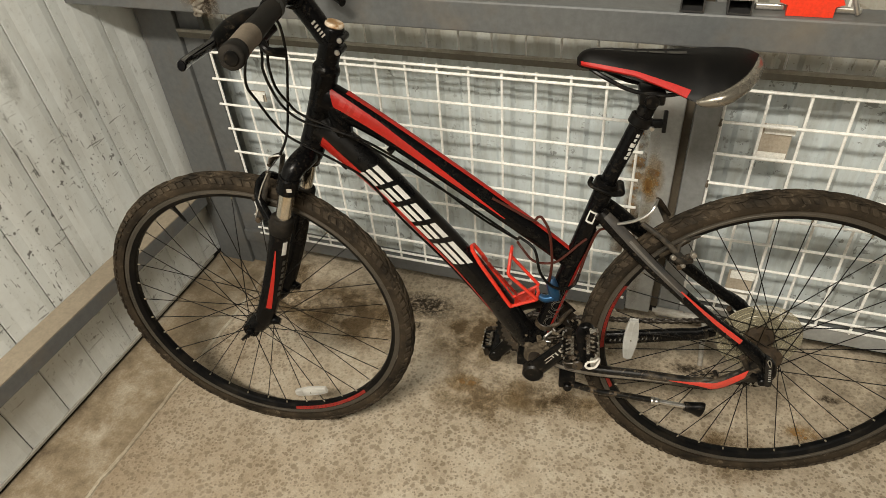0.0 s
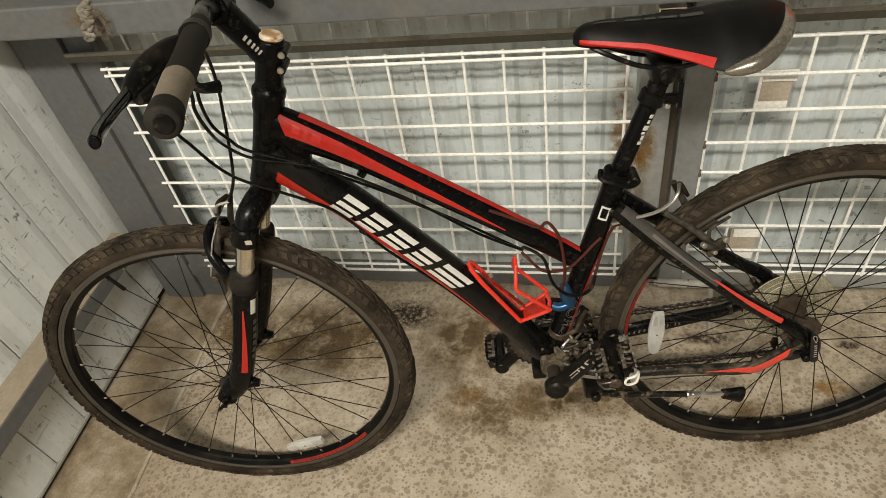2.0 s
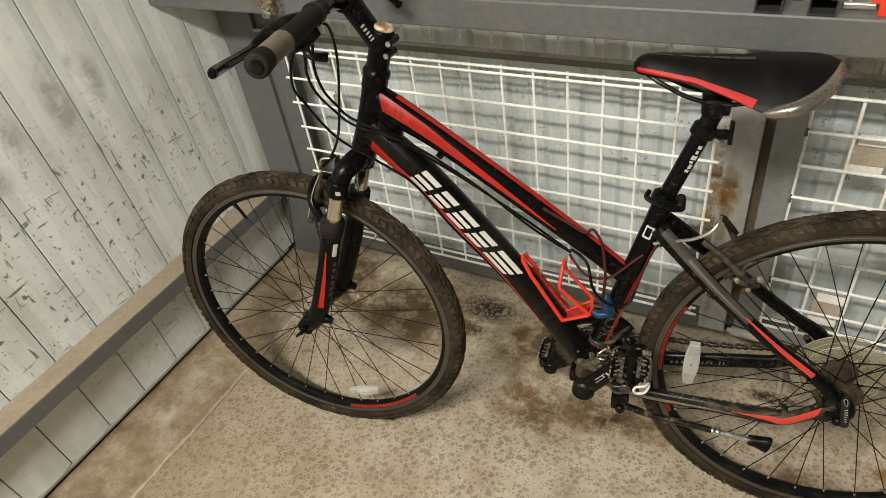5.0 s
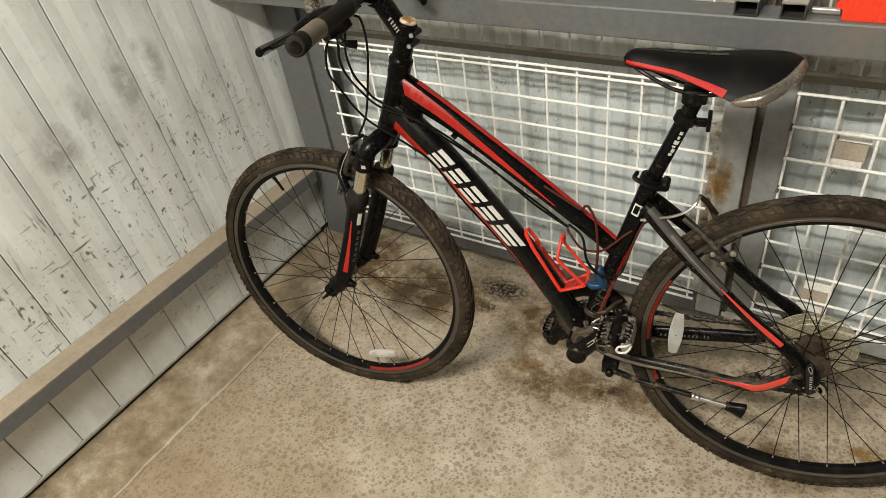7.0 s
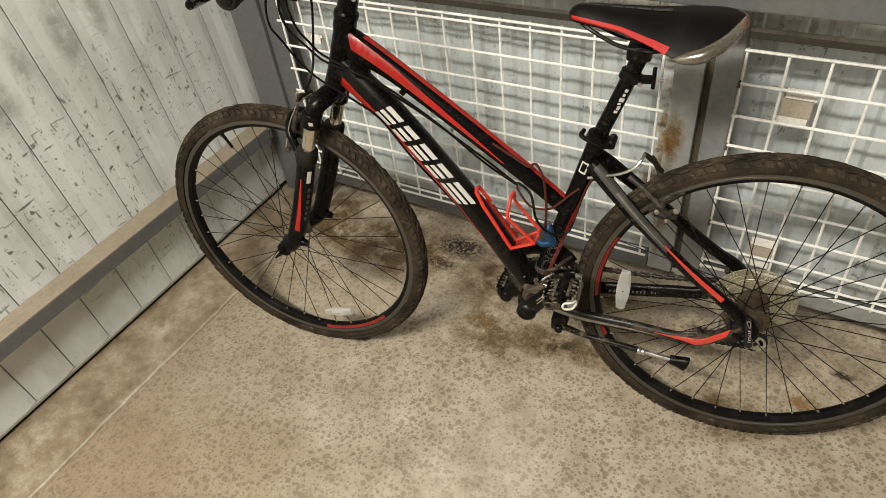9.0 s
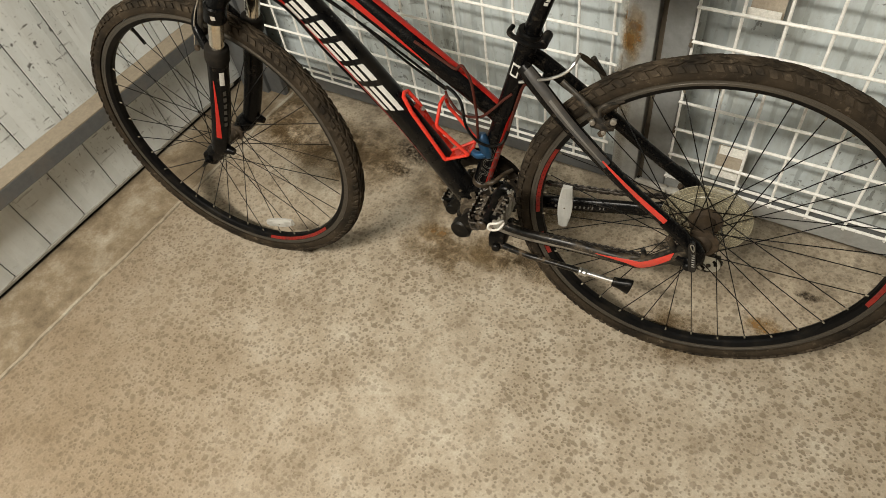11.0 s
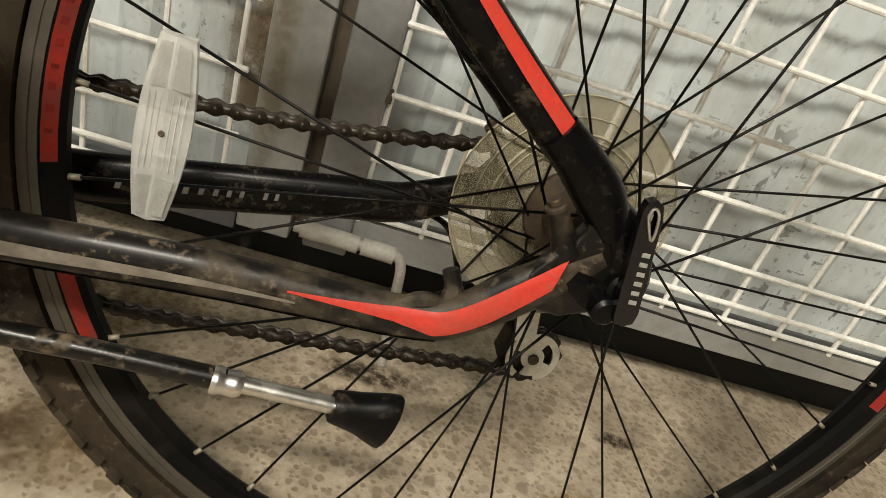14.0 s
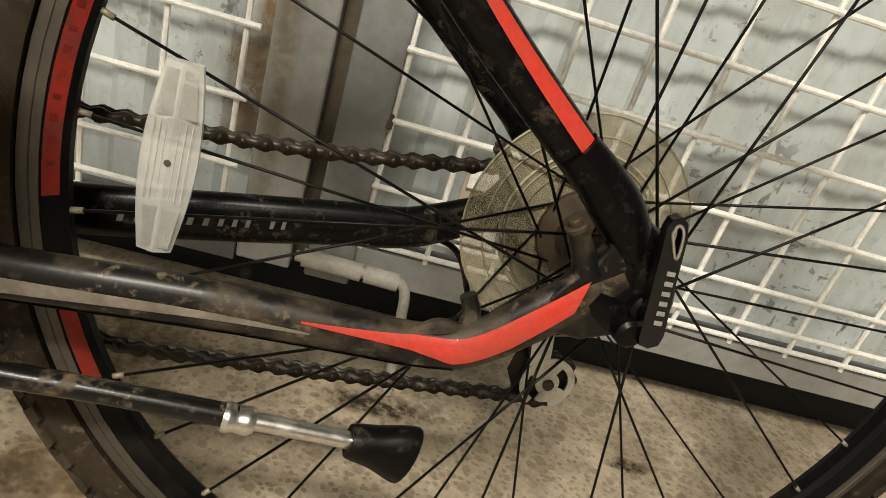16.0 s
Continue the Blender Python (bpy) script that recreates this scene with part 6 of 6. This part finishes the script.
for s, p in ((1, PED), (-1, PED2)):
    bm = bmesh.new()
    cyl(bm, (0.435, 0.313, 0.079 * s), (0, 0, 1), 0.0210, 0.024, 26, 0.004)
    m = [(0.435 + (p[0] - 0.435) * f, 0.313 + (p[1] - 0.313) * f) for f in (0.06, 0.3, 0.7, 1.0)]
    Tube([(*m[0], 0.079 * s), (*m[1], 0.082 * s), (*m[2], 0.086 * s), (*m[3], 0.088 * s)], [0.0095, 0.009, 0.0085, 0.008], [0.0190, 0.0175, 0.0150, 0.0135], 5).mesh(bm, 16)
    cyl(bm, (*p, 0.088 * s), (0, 0, 1), 0.0145, 0.016, 18, 0.002)
    part("crank_arm", bm, PLASTIC, crank, "black crank arm", True)
    if s > 0:
        AR = Tube([(*m[0], 0.079), (*m[1], 0.082), (*m[2], 0.086)], [0.0095, 0.009, 0.0085], [0.0190, 0.0175, 0.0150], 6)
        for s0, s1, a0, a1 in ((0.50, 0.72, 22, 27), (0.46, 0.64, 4, 9), (0.66, 0.685, 4, 26), (0.74, 0.77, -2, 26), (0.82, 0.85, 2, 26), (0.84, 0.92, 24, 28)):
            bm = bmesh.new()
            AR.shell(bm, ((s0, a0), (s1, a0), (s1, a1), (s0, a1)), 0.0007, 3, 3)
            part("word_mark", bm, GREYDECAL, crank, "thin silver printed outline")
    # cage pedal
    tilt = radians(-12)
    cu, su = math.cos(tilt), math.sin(tilt)
    base = Vector((p[0] + (0.009 if s > 0 else 0.0), p[1], 0.098 * s))

    def L(a, b, c):
        """Pedal point: a along its length of travel, b across its thickness, c outwards."""
        return base + Vector((a * cu - b * su, a * su + b * cu, c * s))

    def brick(bm, a0, a1, b0, b1, c0, c1):
        vs = [bm.verts.new(L(a, b, c)) for a, b, c in ((a0, b0, c0), (a1, b0, c0), (a1, b0, c1), (a0, b0, c1), (a0, b1, c0), (a1, b1, c0), (a1, b1, c1), (a0, b1, c1))]
        for f in ((0, 1, 2, 3), (7, 6, 5, 4), (0, 4, 5, 1), (1, 5, 6, 2), (2, 6, 7, 3), (3, 7, 4, 0)):
            bm.faces.new([vs[i] for i in f])

    bm = bmesh.new()
    rod(bm, [L(0, 0, -0.014), L(0, 0, 0.008), L(0, 0, 0.03), L(0, 0, 0.07), L(0, 0, 0.080)], [0.008, 0.012, 0.0095, 0.010, 0.007], 4, 14, (1, 0, 0))
    ped = part("pedal", bm, PLASTIC, crank, "black cage pedal with scratched edges", True)
    bm = bmesh.new()
    cyl(bm, L(0.006, 0.0, 0.083), (0, 0, 1), 0.010, 0.006, 16, 0.002)
    part("dust_cap", bm, CLOD, ped, "mud-caked dust cap", True)
    for e in (-1, 1):
        # tall side plate with a row of teeth on both edges
        bm = bmesh.new()
        c0 = 0.004
        n = 11
        path = [L(e * 0.016, 0, 0.001), L(e * 0.029, 0, 0.005), L(e * 0.031, 0, 0.02), L(e * 0.031, 0, 0.055), L(e * 0.029, 0, 0.074), L(e * 0.016, 0, 0.082)]
        up_ = L(0, 1, 0) - L(0, 0, 0)
        pp = [Vector(x) for x in smooth_path([tuple(x) for x in path], 6)]
        top_ = [bm.verts.new(x + up_ * (0.0125 if i % 3 else 0.0095)) for i, x in enumerate(pp)]
        low_ = [bm.verts.new(x - up_ * (0.0125 if i % 3 else 0.0095)) for i, x in enumerate(pp)]
        for i in range(len(pp) - 1):
            bm.faces.new((top_[i], top_[i + 1], low_[i + 1], low_[i]))
        bmesh.ops.solidify(bm, geom=list(bm.faces), thickness=0.0018)
        part("pedal_cage", bm, GRIME if e > 0 or s < 0 else CAGE, ped, "scratched steel pedal cage")
        for i, x in enumerate(pp):
            if i % 3 == 1 and 2 < i < len(pp) - 3:
                bm = bmesh.new()
                cyl(bm, x + up_ * 0.0125, up_, 0.0019, 0.003, 6)
                part("tooth", bm, ALLOY, ped, "shiny worn tooth")
        for c in (0.014, 0.040, 0.066):
            bm = bmesh.new()
            brick(bm, e * 0.008, e * 0.0295, -0.007, 0.0075, c - 0.0035, c + 0.0035)
            part("strut", bm, PLASTIC, ped)
        bm = bmesh.new()
        brick(bm, e * 0.011, e * 0.017, -0.009, 0.0095, 0.016, 0.064)
        part("rib", bm, WORN, ped, "shiny worn rib")
        for c in (0.024, 0.034, 0.048, 0.057):
            bm = bmesh.new()
            cyl(bm, L(e * 0.021, 0.0085, c), L(1, 0, 0.4 * e) - L(0, 0, 0), 0.0017, 0.011, 7, 0.0005)
            part("rivet", bm, WORN, ped, "shiny worn metal bit", True)
        # grit and dried mud packed between the bars
        for k in range(14 if s > 0 else 0):
            bm = bmesh.new()
            bmesh.ops.create_icosphere(bm, subdivisions=1, radius=grit.uniform(0.0022, 0.0050))
            c = L(e * grit.uniform(0.006, 0.028), grit.uniform(0.002, 0.009), grit.uniform(0.008, 0.074))
            for v in bm.verts:
                v.co = c + v.co * grit.uniform(0.65, 1.3)
            part("mud_lump", bm, (MUDMETAL, CLOD, CLOD)[k % 3], ped, "", True)
        bm = bmesh.new()
        ring = [L(e * 0.012, 0.006, 0.084), L(e * 0.026, 0.006, 0.082), L(e * 0.031, 0.002, 0.072), L(e * 0.030, -0.004, 0.074), L(e * 0.024, -0.007, 0.083), L(e * 0.012, -0.006, 0.086), L(e * 0.008, 0.0, 0.086), L(e * 0.012, 0.006, 0.084)]
        rod(bm, ring, 0.0022, 4, 8, (0.2, 0.9, 0.3))
        part("corner_ring", bm, PALE if e < 0 and s > 0 else GRIME, ped, "pale scuffed corner ring" if e < 0 and s > 0 else "", True)

# ---- chain: links along its run ----
run = []
for k in range(20):
    q = radians(96 + 176 * (-k) / 19)
    run.append((0.435 + 0.046 * math.cos(q), 0.313 + 0.046 * math.sin(q), -0.040))
path = [(0.03, 0.386, -0.047), (0.07, 0.3765, -0.046), (0.176, 0.364, -0.044), (0.30, 0.3595, -0.042)]
path += run
path += [(0.36, 0.232, -0.043), (0.28, 0.211, -0.046), (0.18, 0.206, -0.049), (0.05, 0.204, -0.052), (-0.02, 0.203, -0.054)]
for q in (280, 230, 180, 130, 80):
    path.append((-0.028 + 0.021 * math.cos(radians(q)), 0.221 + 0.021 * math.sin(radians(q)), -0.055))
path += [(0.004, 0.258, -0.053)]
for q in (300, 350, 40):
    path.append((-0.008 + 0.019 * math.cos(radians(q)), 0.276 + 0.019 * math.sin(radians(q)), -0.052))
for q in (250, 210, 170, 130):
    path.append((0.040 * math.cos(radians(q)), RW + 0.040 * math.sin(radians(q)), -0.048))
dense = [Vector(p) for p in smooth_path(path + path[:1], 12)]
spaced = [dense[0]]
acc = 0.0
for p, q in zip(dense, dense[1:]):
    seg_len = (q - p).length
    while acc + seg_len >= 0.0127:
        f = (0.0127 - acc) / seg_len
        p = p.lerp(q, f)
        spaced.append(p.copy())
        seg_len = (q - p).length
        acc = 0.0
    acc += seg_len


def link_mesh(outer):
    bm = bmesh.new()
    h = 0.0032 if outer else 0.0020
    for s in (-1, 1):
        ring = []
        for z in (h * s, (h + 0.0011) * s):
            row = [bm.verts.new((0.00635 + 0.0046 * math.cos(radians(q)), 0.0046 * math.sin(radians(q)), z)) for q in (-95, -62, -25, 25, 62, 95)]
            row.append(bm.verts.new((0, 0.0026, z)))
            row += [bm.verts.new((-0.00635 + 0.0046 * math.cos(radians(q)), 0.0046 * math.sin(radians(q)), z)) for q in (85, 118, 155, 205, 242, 275)]
            row.append(bm.verts.new((0, -0.0026, z)))
            ring.append(row)
        bm.faces.new(ring[0])
        bm.faces.new(ring[1])
        for k in range(14):
            bm.faces.new((ring[0][k], ring[0][(k + 1) % 14], ring[1][(k + 1) % 14], ring[1][k]))
    cyl(bm, (0.00635, 0, 0), (0, 0, 1), 0.0035, 0.006, 8)
    for x in (-0.00635, 0.00635):
        cyl(bm, (x, 0, 0), (0, 0, 1), 0.0019, 0.0098 if outer else 0.006, 8)
    return mesh_of("chain_link", bm, CHAIN)


LM = (link_mesh(True), link_mesh(False))
bm = bmesh.new()
cyl(bm, spaced[0], (0, 0, 1), 0.0018, 0.009, 8)
chain = part("chain", bm, CHAIN, bike, "dark greasy roller chain")
for i in range(len(spaced) - 1):
    a, b = spaced[i], spaced[i + 1]
    d = (b - a).normalized()
    e = Vector((0, 0, 1))
    e = (e - d * e.dot(d)).normalized()
    g = e.cross(d)
    c = (a + b) / 2
    o = new("chain_link", LM[i % 2])
    o.parent = chain
    o.matrix_basis = Matrix(((d.x, g.x, e.x, c.x), (d.y, g.y, e.y, c.y), (d.z, g.z, e.z, c.z), (0, 0, 0, 1)))

# ---- derailleurs ----
bm = bmesh.new()
rod(bm, [(0.012, 0.335, -0.078), (0.006, 0.305, -0.082), (-0.004, 0.280, -0.076)], [0.011, 0.014, 0.011], 5, 12)
rod(bm, [(-0.004, 0.280, -0.070), (0.01, 0.262, -0.068), (-0.008, 0.276, -0.062)], [0.010, 0.009, 0.008], 5, 12)
rd = part("rear_derailleur", bm, PLASTIC, bike, "muddy black rear derailleur", True)
for c, r in (((-0.008, 0.276, -0.053), 0.0175), ((-0.028, 0.221, -0.055), 0.0195)):
    bm = bmesh.new()
    revolve(bm, [(0.004, -0.003), (r, -0.003), (r, 0.003), (0.004, 0.003)], 22, centre=(0, 0))
    o = part("jockey_wheel", bm, PLASTIC, rd, "worn black jockey wheel")
    o.location = c
bm = bmesh.new()
t_ = [bm.verts.new((x, y, -0.0605)) for x, y in ((-0.014, 0.289), (0.004, 0.288), (0.006, 0.270), (-0.002, 0.246), (0.002, 0.222), (-0.010, 0.200), (-0.036, 0.196), (-0.052, 0.208), (-0.050, 0.222), (-0.032, 0.236), (-0.024, 0.262))]
bm.faces.new(t_)
bmesh.ops.solidify(bm, geom=list(bm.faces), thickness=0.0015)
part("cage_plate", bm, GRIME, rd, "greasy inner cage plate")
bm = bmesh.new()
revolve(bm, [(0.0, 0.0), (0.0095, 0.0), (0.0095, 0.0015), (0.0, 0.0015)], 24)
for q0, q1 in ((20, 118), (196, 290)):
    revolve(bm, [(0.0093, 0.0), (0.0168, 0.0), (0.0168, 0.0015), (0.0093, 0.0015)], 14, q0, q1)
revolve(bm, [(0.0166, 0.0), (0.0220, 0.0), (0.0220, 0.0015), (0.0166, 0.0015)], 30, -60, 250)
vs = [bm.verts.new((x, y, 0.0012)) for x, y in ((0.004, 0.018), (0.020, 0.013), (0.030, 0.052), (0.020, 0.060), (0.010, 0.050))]
bm.faces.new(vs)
o = part("cage_plate", bm, DULL, rd, "pale steel cage plate with slots")
o.location = (-0.028, 0.221, -0.0490)
bm = bmesh.new()
cyl(bm, (-0.028, 0.221, -0.0455), (0, 0, 1), 0.0045, 0.004, 10, 0.001)
part("bolt", bm, GRIME, rd)
cable([(0.10, 0.313, -0.075), (0.06, 0.30, -0.082), (0.03, 0.245, -0.085), (0.0, 0.235, -0.088), (-0.012, 0.262, -0.085)], 0.0024)
bm = bmesh.new()
cyl(bm, (0.4185, 0.372, 0), (-0.28, 0.96, 0), 0.0188, 0.014, 22, 0.002)
rod(bm, [(0.412, 0.376, 0.010), (0.392, 0.384, 0.014), (0.378, 0.388, -0.01), (0.366, 0.386, -0.03)], [0.0042, 0.0045, 0.0042, 0.0035], 5, 12)
fd = part("front_derailleur", bm, CLOD, bike, "mud-caked front derailleur", True)
for w in (-0.050, -0.034):
    bm = bmesh.new()
    arc = []
    for k in range(9):
        q = radians(70 + 75 * k / 8)
        arc.append([(0.435 + r * math.cos(q), 0.313 + r * math.sin(q), w) for r in (0.078, 0.097)])
    g_ = [[bm.verts.new(p) for p in r] for r in arc]
    for i in range(8):
        bm.faces.new((g_[i][0], g_[i + 1][0], g_[i + 1][1], g_[i][1]))
    bmesh.ops.solidify(bm, geom=list(bm.faces), thickness=0.0015)
    part("cage_plate", bm, GRIME, fd, "")
mud = random.Random(9)
for k in range(26):
    bm = bmesh.new()
    c = (0.392 + mud.uniform(-0.032, 0.028), 0.362 + mud.uniform(-0.028, 0.026), mud.uniform(0.0, 0.026))
    d = Vector((mud.uniform(-1, 1), mud.uniform(-1, 1), mud.uniform(-0.6, 0.6)))
    if k % 2:
        cyl(bm, c, d, mud.uniform(0.002, 0.0042), mud.uniform(0.006, 0.016), 8, 0.0008)
    else:
        rod(bm, [Vector(c) - d * 0.012, Vector(c) + Vector((0.003, 0.002, 0.004)), Vector(c) + d * 0.014], [0.0018, 0.0032, 0.0018], 3, 8, (0.3, 0.2, 0.9))
    part("linkage", bm, (GRIME, ALLOY, MUD, GRIME, PLASTIC)[k % 5], fd, "")
for i in range(16):
    bm = bmesh.new()
    bmesh.ops.create_icosphere(bm, subdivisions=2, radius=1.0)
    sz = mud.uniform(0.003, 0.0075)
    q_ = mud.uniform(0, 6.28)
    rr_ = mud.uniform(0.012, 0.05)
    c = Vector((0.418 + rr_ * math.cos(q_), 0.338 + 0.8 * rr_ * math.sin(q_), mud.uniform(-0.01, 0.034)))
    for v_ in bm.verts:
        d = v_.co.normalized()
        v_.co = c + d * sz * (1 + 0.5 * noise.noise(d * 2.2 + c * 300)) * (1.0 if i % 2 else 0.8)
    part("mud_clump", bm, MUD, frame_ob, "clump of dried mud", True)
bm = bmesh.new()
Tube([(0.399, 0.446, 0.012), (0.402, 0.462, 0.014), (0.408, 0.484, 0.014), (0.409, 0.496, 0.012)], [0.008, 0.010, 0.0095, 0.006], [0.009, 0.012, 0.011, 0.007], 5).mesh(bm, 16)
blue = part("cable_clip", bm, BLUE, bike, "blue plastic clip on the cables", True)
bm = bmesh.new()
rod(bm, [(0.43, 0.449, 0.012), (0.418, 0.447, 0.016), (0.402, 0.452, 0.016)], [0.0065, 0.008, 0.0075], 4, 12)
part("clip_foot", bm, BLUE, blue, "", True)
bm = bmesh.new()
box(bm, (0.446, 0.268, -0.02), (0.472, 0.290, 0.02), 0.004)
part("cable_guide", bm, PLASTIC, bike, "black cable guide under the bottom bracket")

# ---- bottle cage ----
ax = Vector((-0.62, -0.785, 0)).normalized()
up = Vector((-ax.y, ax.x, 0))
if up.y < 0:
    up = -up
b0 = Vector((0.557, 0.542, 0.0))


def cg(a, h, w):
    return b0 + ax * a + up * h + Vector((0, 0, w))


def cage_wire(name, pts, parent, r=0.0036):
    bm = bmesh.new()
    fine = []
    for p_, q_ in zip(pts, pts[1:]):
        p_, q_ = Vector(p_), Vector(q_)
        fine += [p_, p_.lerp(q_, 0.12), p_.lerp(q_, 0.5), p_.lerp(q_, 0.88)]
    rod(bm, [tuple(x) for x in fine] + [pts[-1]], r, 3, 10, (0.3, 0.1, 0.95))
    return part(name, bm, ORANGE, parent, "bright red plastic bottle cage" if parent is bike else "", True)


cage = cage_wire("bottle_cage", [(0.563, 0.549, 0.0), (0.560, 0.546, 0.010), (0.545, 0.520, 0.016), (0.487, 0.4215, 0.015), (0.4845, 0.4185, 0.0)], bike, 0.0040)
cage_wire("back_rail", [(0.563, 0.549, 0.0), (0.560, 0.546, -0.010), (0.545, 0.520, -0.016), (0.487, 0.4215, -0.015), (0.4845, 0.4185, 0.0)], cage, 0.0040)
for s in (1, -1):
    cage_wire("side_wire", [(0.486, 0.420, 0.014 * s), (0.437, 0.447, 0.022 * s), (0.435, 0.451, 0.024 * s), (0.488, 0.508, 0.031 * s), (0.490, 0.513, 0.030 * s), (0.487, 0.545, 0.012 * s), (0.486, 0.549, 0.0)], cage, 0.0034)
bm = bmesh.new()
vs = [bm.verts.new(x) for x in ((0.480, 0.4235, 0.0145), (0.440, 0.4455, 0.0205), (0.440, 0.4455, -0.0205), (0.480, 0.4235, -0.0145))]
bm.faces.new(vs)
bmesh.ops.solidify(bm, geom=list(bm.faces), thickness=0.0022)
part("foot_plate", bm, ORANGE, cage, "", True)
cage_wire("foot_wire", [(0.437, 0.447, 0.022), (0.433, 0.449, 0.0), (0.437, 0.447, -0.022)], cage, 0.0034)
bm = bmesh.new()
vs = [bm.verts.new(x) for x in (cg(0.02, 0.001, -0.006), cg(0.13, 0.001, -0.006), cg(0.13, 0.001, 0.006), cg(0.02, 0.001, 0.006))]
bm.faces.new(vs)
bmesh.ops.solidify(bm, geom=list(bm.faces), thickness=0.003)
part("cage_base", bm, ORANGE, cage)
for a_ in (0.035, 0.1):
    bm = bmesh.new()
    cyl(bm, cg(a_, 0.008, 0), up, 0.0045, 0.005, 10, 0.001)
    part("bolt", bm, ALLOY, cage, "steel bolt")

# ---- kickstand folded up, rear quick release ----
bm = bmesh.new()
box(bm, (0.352, 0.268, 0.012), (0.384, 0.300, 0.075), 0.004)
cyl(bm, (0.366, 0.278, 0.080), (0, 0, 1), 0.0085, 0.012, 16, 0.002)
ks = part("kickstand", bm, PLASTIC, bike, "muddy black kickstand folded up", True)
KS = [(0.360, 0.278, 0.07), (0.309, 0.2645, 0.07), (0.260, 0.2595, 0.07), (0.195, 0.2525, 0.07)]
bm = bmesh.new()
rod(bm, KS, [0.0074, 0.0064, 0.0060, 0.0060], 5, 14)
part("leg", bm, CAKED, ks, "mud-caked black leg", True)
bm = bmesh.new()
rod(bm, [(0.202, 0.2521, 0.07), (0.199, 0.2517, 0.07), (0.195, 0.2512, 0.07), (0.189, 0.2505, 0.07), (0.186, 0.2501, 0.07)], [0.0074, 0.0080, 0.0070, 0.0076, 0.0060], 3, 18)
rod(bm, [(0.193, 0.2517, 0.07), (0.125, 0.2434, 0.07)], 0.0048, 3, 14)
part("extension", bm, ALLOY, ks, "bright steel extension tube", True)
bm = bmesh.new()
Tube([(0.137, 0.2447, 0.07), (0.1357, 0.2445, 0.07), (0.122, 0.2424, 0.07), (0.1105, 0.2402, 0.07), (0.1045, 0.2388, 0.07), (0.103, 0.2384, 0.07)], [0.0082, 0.0092, 0.0100, 0.0108, 0.0112, 0.0108], [0.0082, 0.0094, 0.0125, 0.0168, 0.0182, 0.0172], 4).mesh(bm, 20)
part("foot", bm, PLASTIC, ks, "black flared plastic foot", True)

bm = bmesh.new()
cyl(bm, (0.008, RW + 0.003, 0.078), (0, 0, 1), 0.0095, 0.014, 18, 0.002)
qr = part("quick_release", bm, PLASTIC, bike, "black quick-release lever", True)
# lever blade with an open teardrop slot at its tip
rim = ((0.0130, 0.3415), (0.0175, 0.370), (0.0222, 0.399), (0.0212, 0.4040), (0.0172, 0.4062), (0.0128, 0.4035), (0.0098, 0.396), (0.0055, 0.371), (0.0003, 0.345), (0.0010, 0.3390), (0.0060, 0.3365), (0.0115, 0.3378))
eye = ((0.0187, 0.3972), (0.0178, 0.4014), (0.0152, 0.4012), (0.0128, 0.3972), (0.0112, 0.3885), (0.0125, 0.3862))


def blade(name, loops, w, deep, material, parent, label):
    bm = bmesh.new()
    for loop in loops:
        vs = [bm.verts.new((x, y, w)) for x, y in loop]
        for a, b in zip(vs, vs[1:] + vs[:1]):
            bm.edges.new((a, b))
    bmesh.ops.triangle_fill(bm, edges=list(bm.edges), use_beauty=True)
    out = bmesh.ops.extrude_face_region(bm, geom=list(bm.faces))["geom"]
    for v in out:
        if isinstance(v, bmesh.types.BMVert):
            v.co.z += deep
    return part(name, bm, material, parent, label, True)


blade("lever", (rim, eye), 0.0865, 0.0055, GLOSSBLACK, qr, "black lever with white print")
for k in range(6):
    bm = bmesh.new()
    c = Vector((0.0065 + 0.00085 * k, 0.3512 + 0.0053 * k, 0.0922))
    up_, across = Vector((0.16, 0.987, 0)), Vector((0.987, -0.16, 0))
    vs = [bm.verts.new(c + across * a + up_ * b) for a, b in ((-0.0023, -0.0016), (0.0023, -0.0009), (0.0023, 0.0016), (-0.0023, 0.0009))]
    bm.faces.new(vs)
    bmesh.ops.solidify(bm, geom=list(bm.faces), thickness=0.0004)
    part("word_mark", bm, WHITEDECAL, qr, "small white printed bar")
bm = bmesh.new()
cyl(bm, (0.0150, 0.3400, 0.083), (0, 0, 1), 0.0078, 0.011, 20, 0.002)
part("cam", bm, PLASTIC, qr, "black cam end", True)
bm = bmesh.new()
loop = [(x, y, 0.0922) for x, y in eye]
rod(bm, loop + loop[:1], 0.0008, 3, 8)
part("lever_slot", bm, ALLOY, qr, "worn bare rim of the lever slot", True)
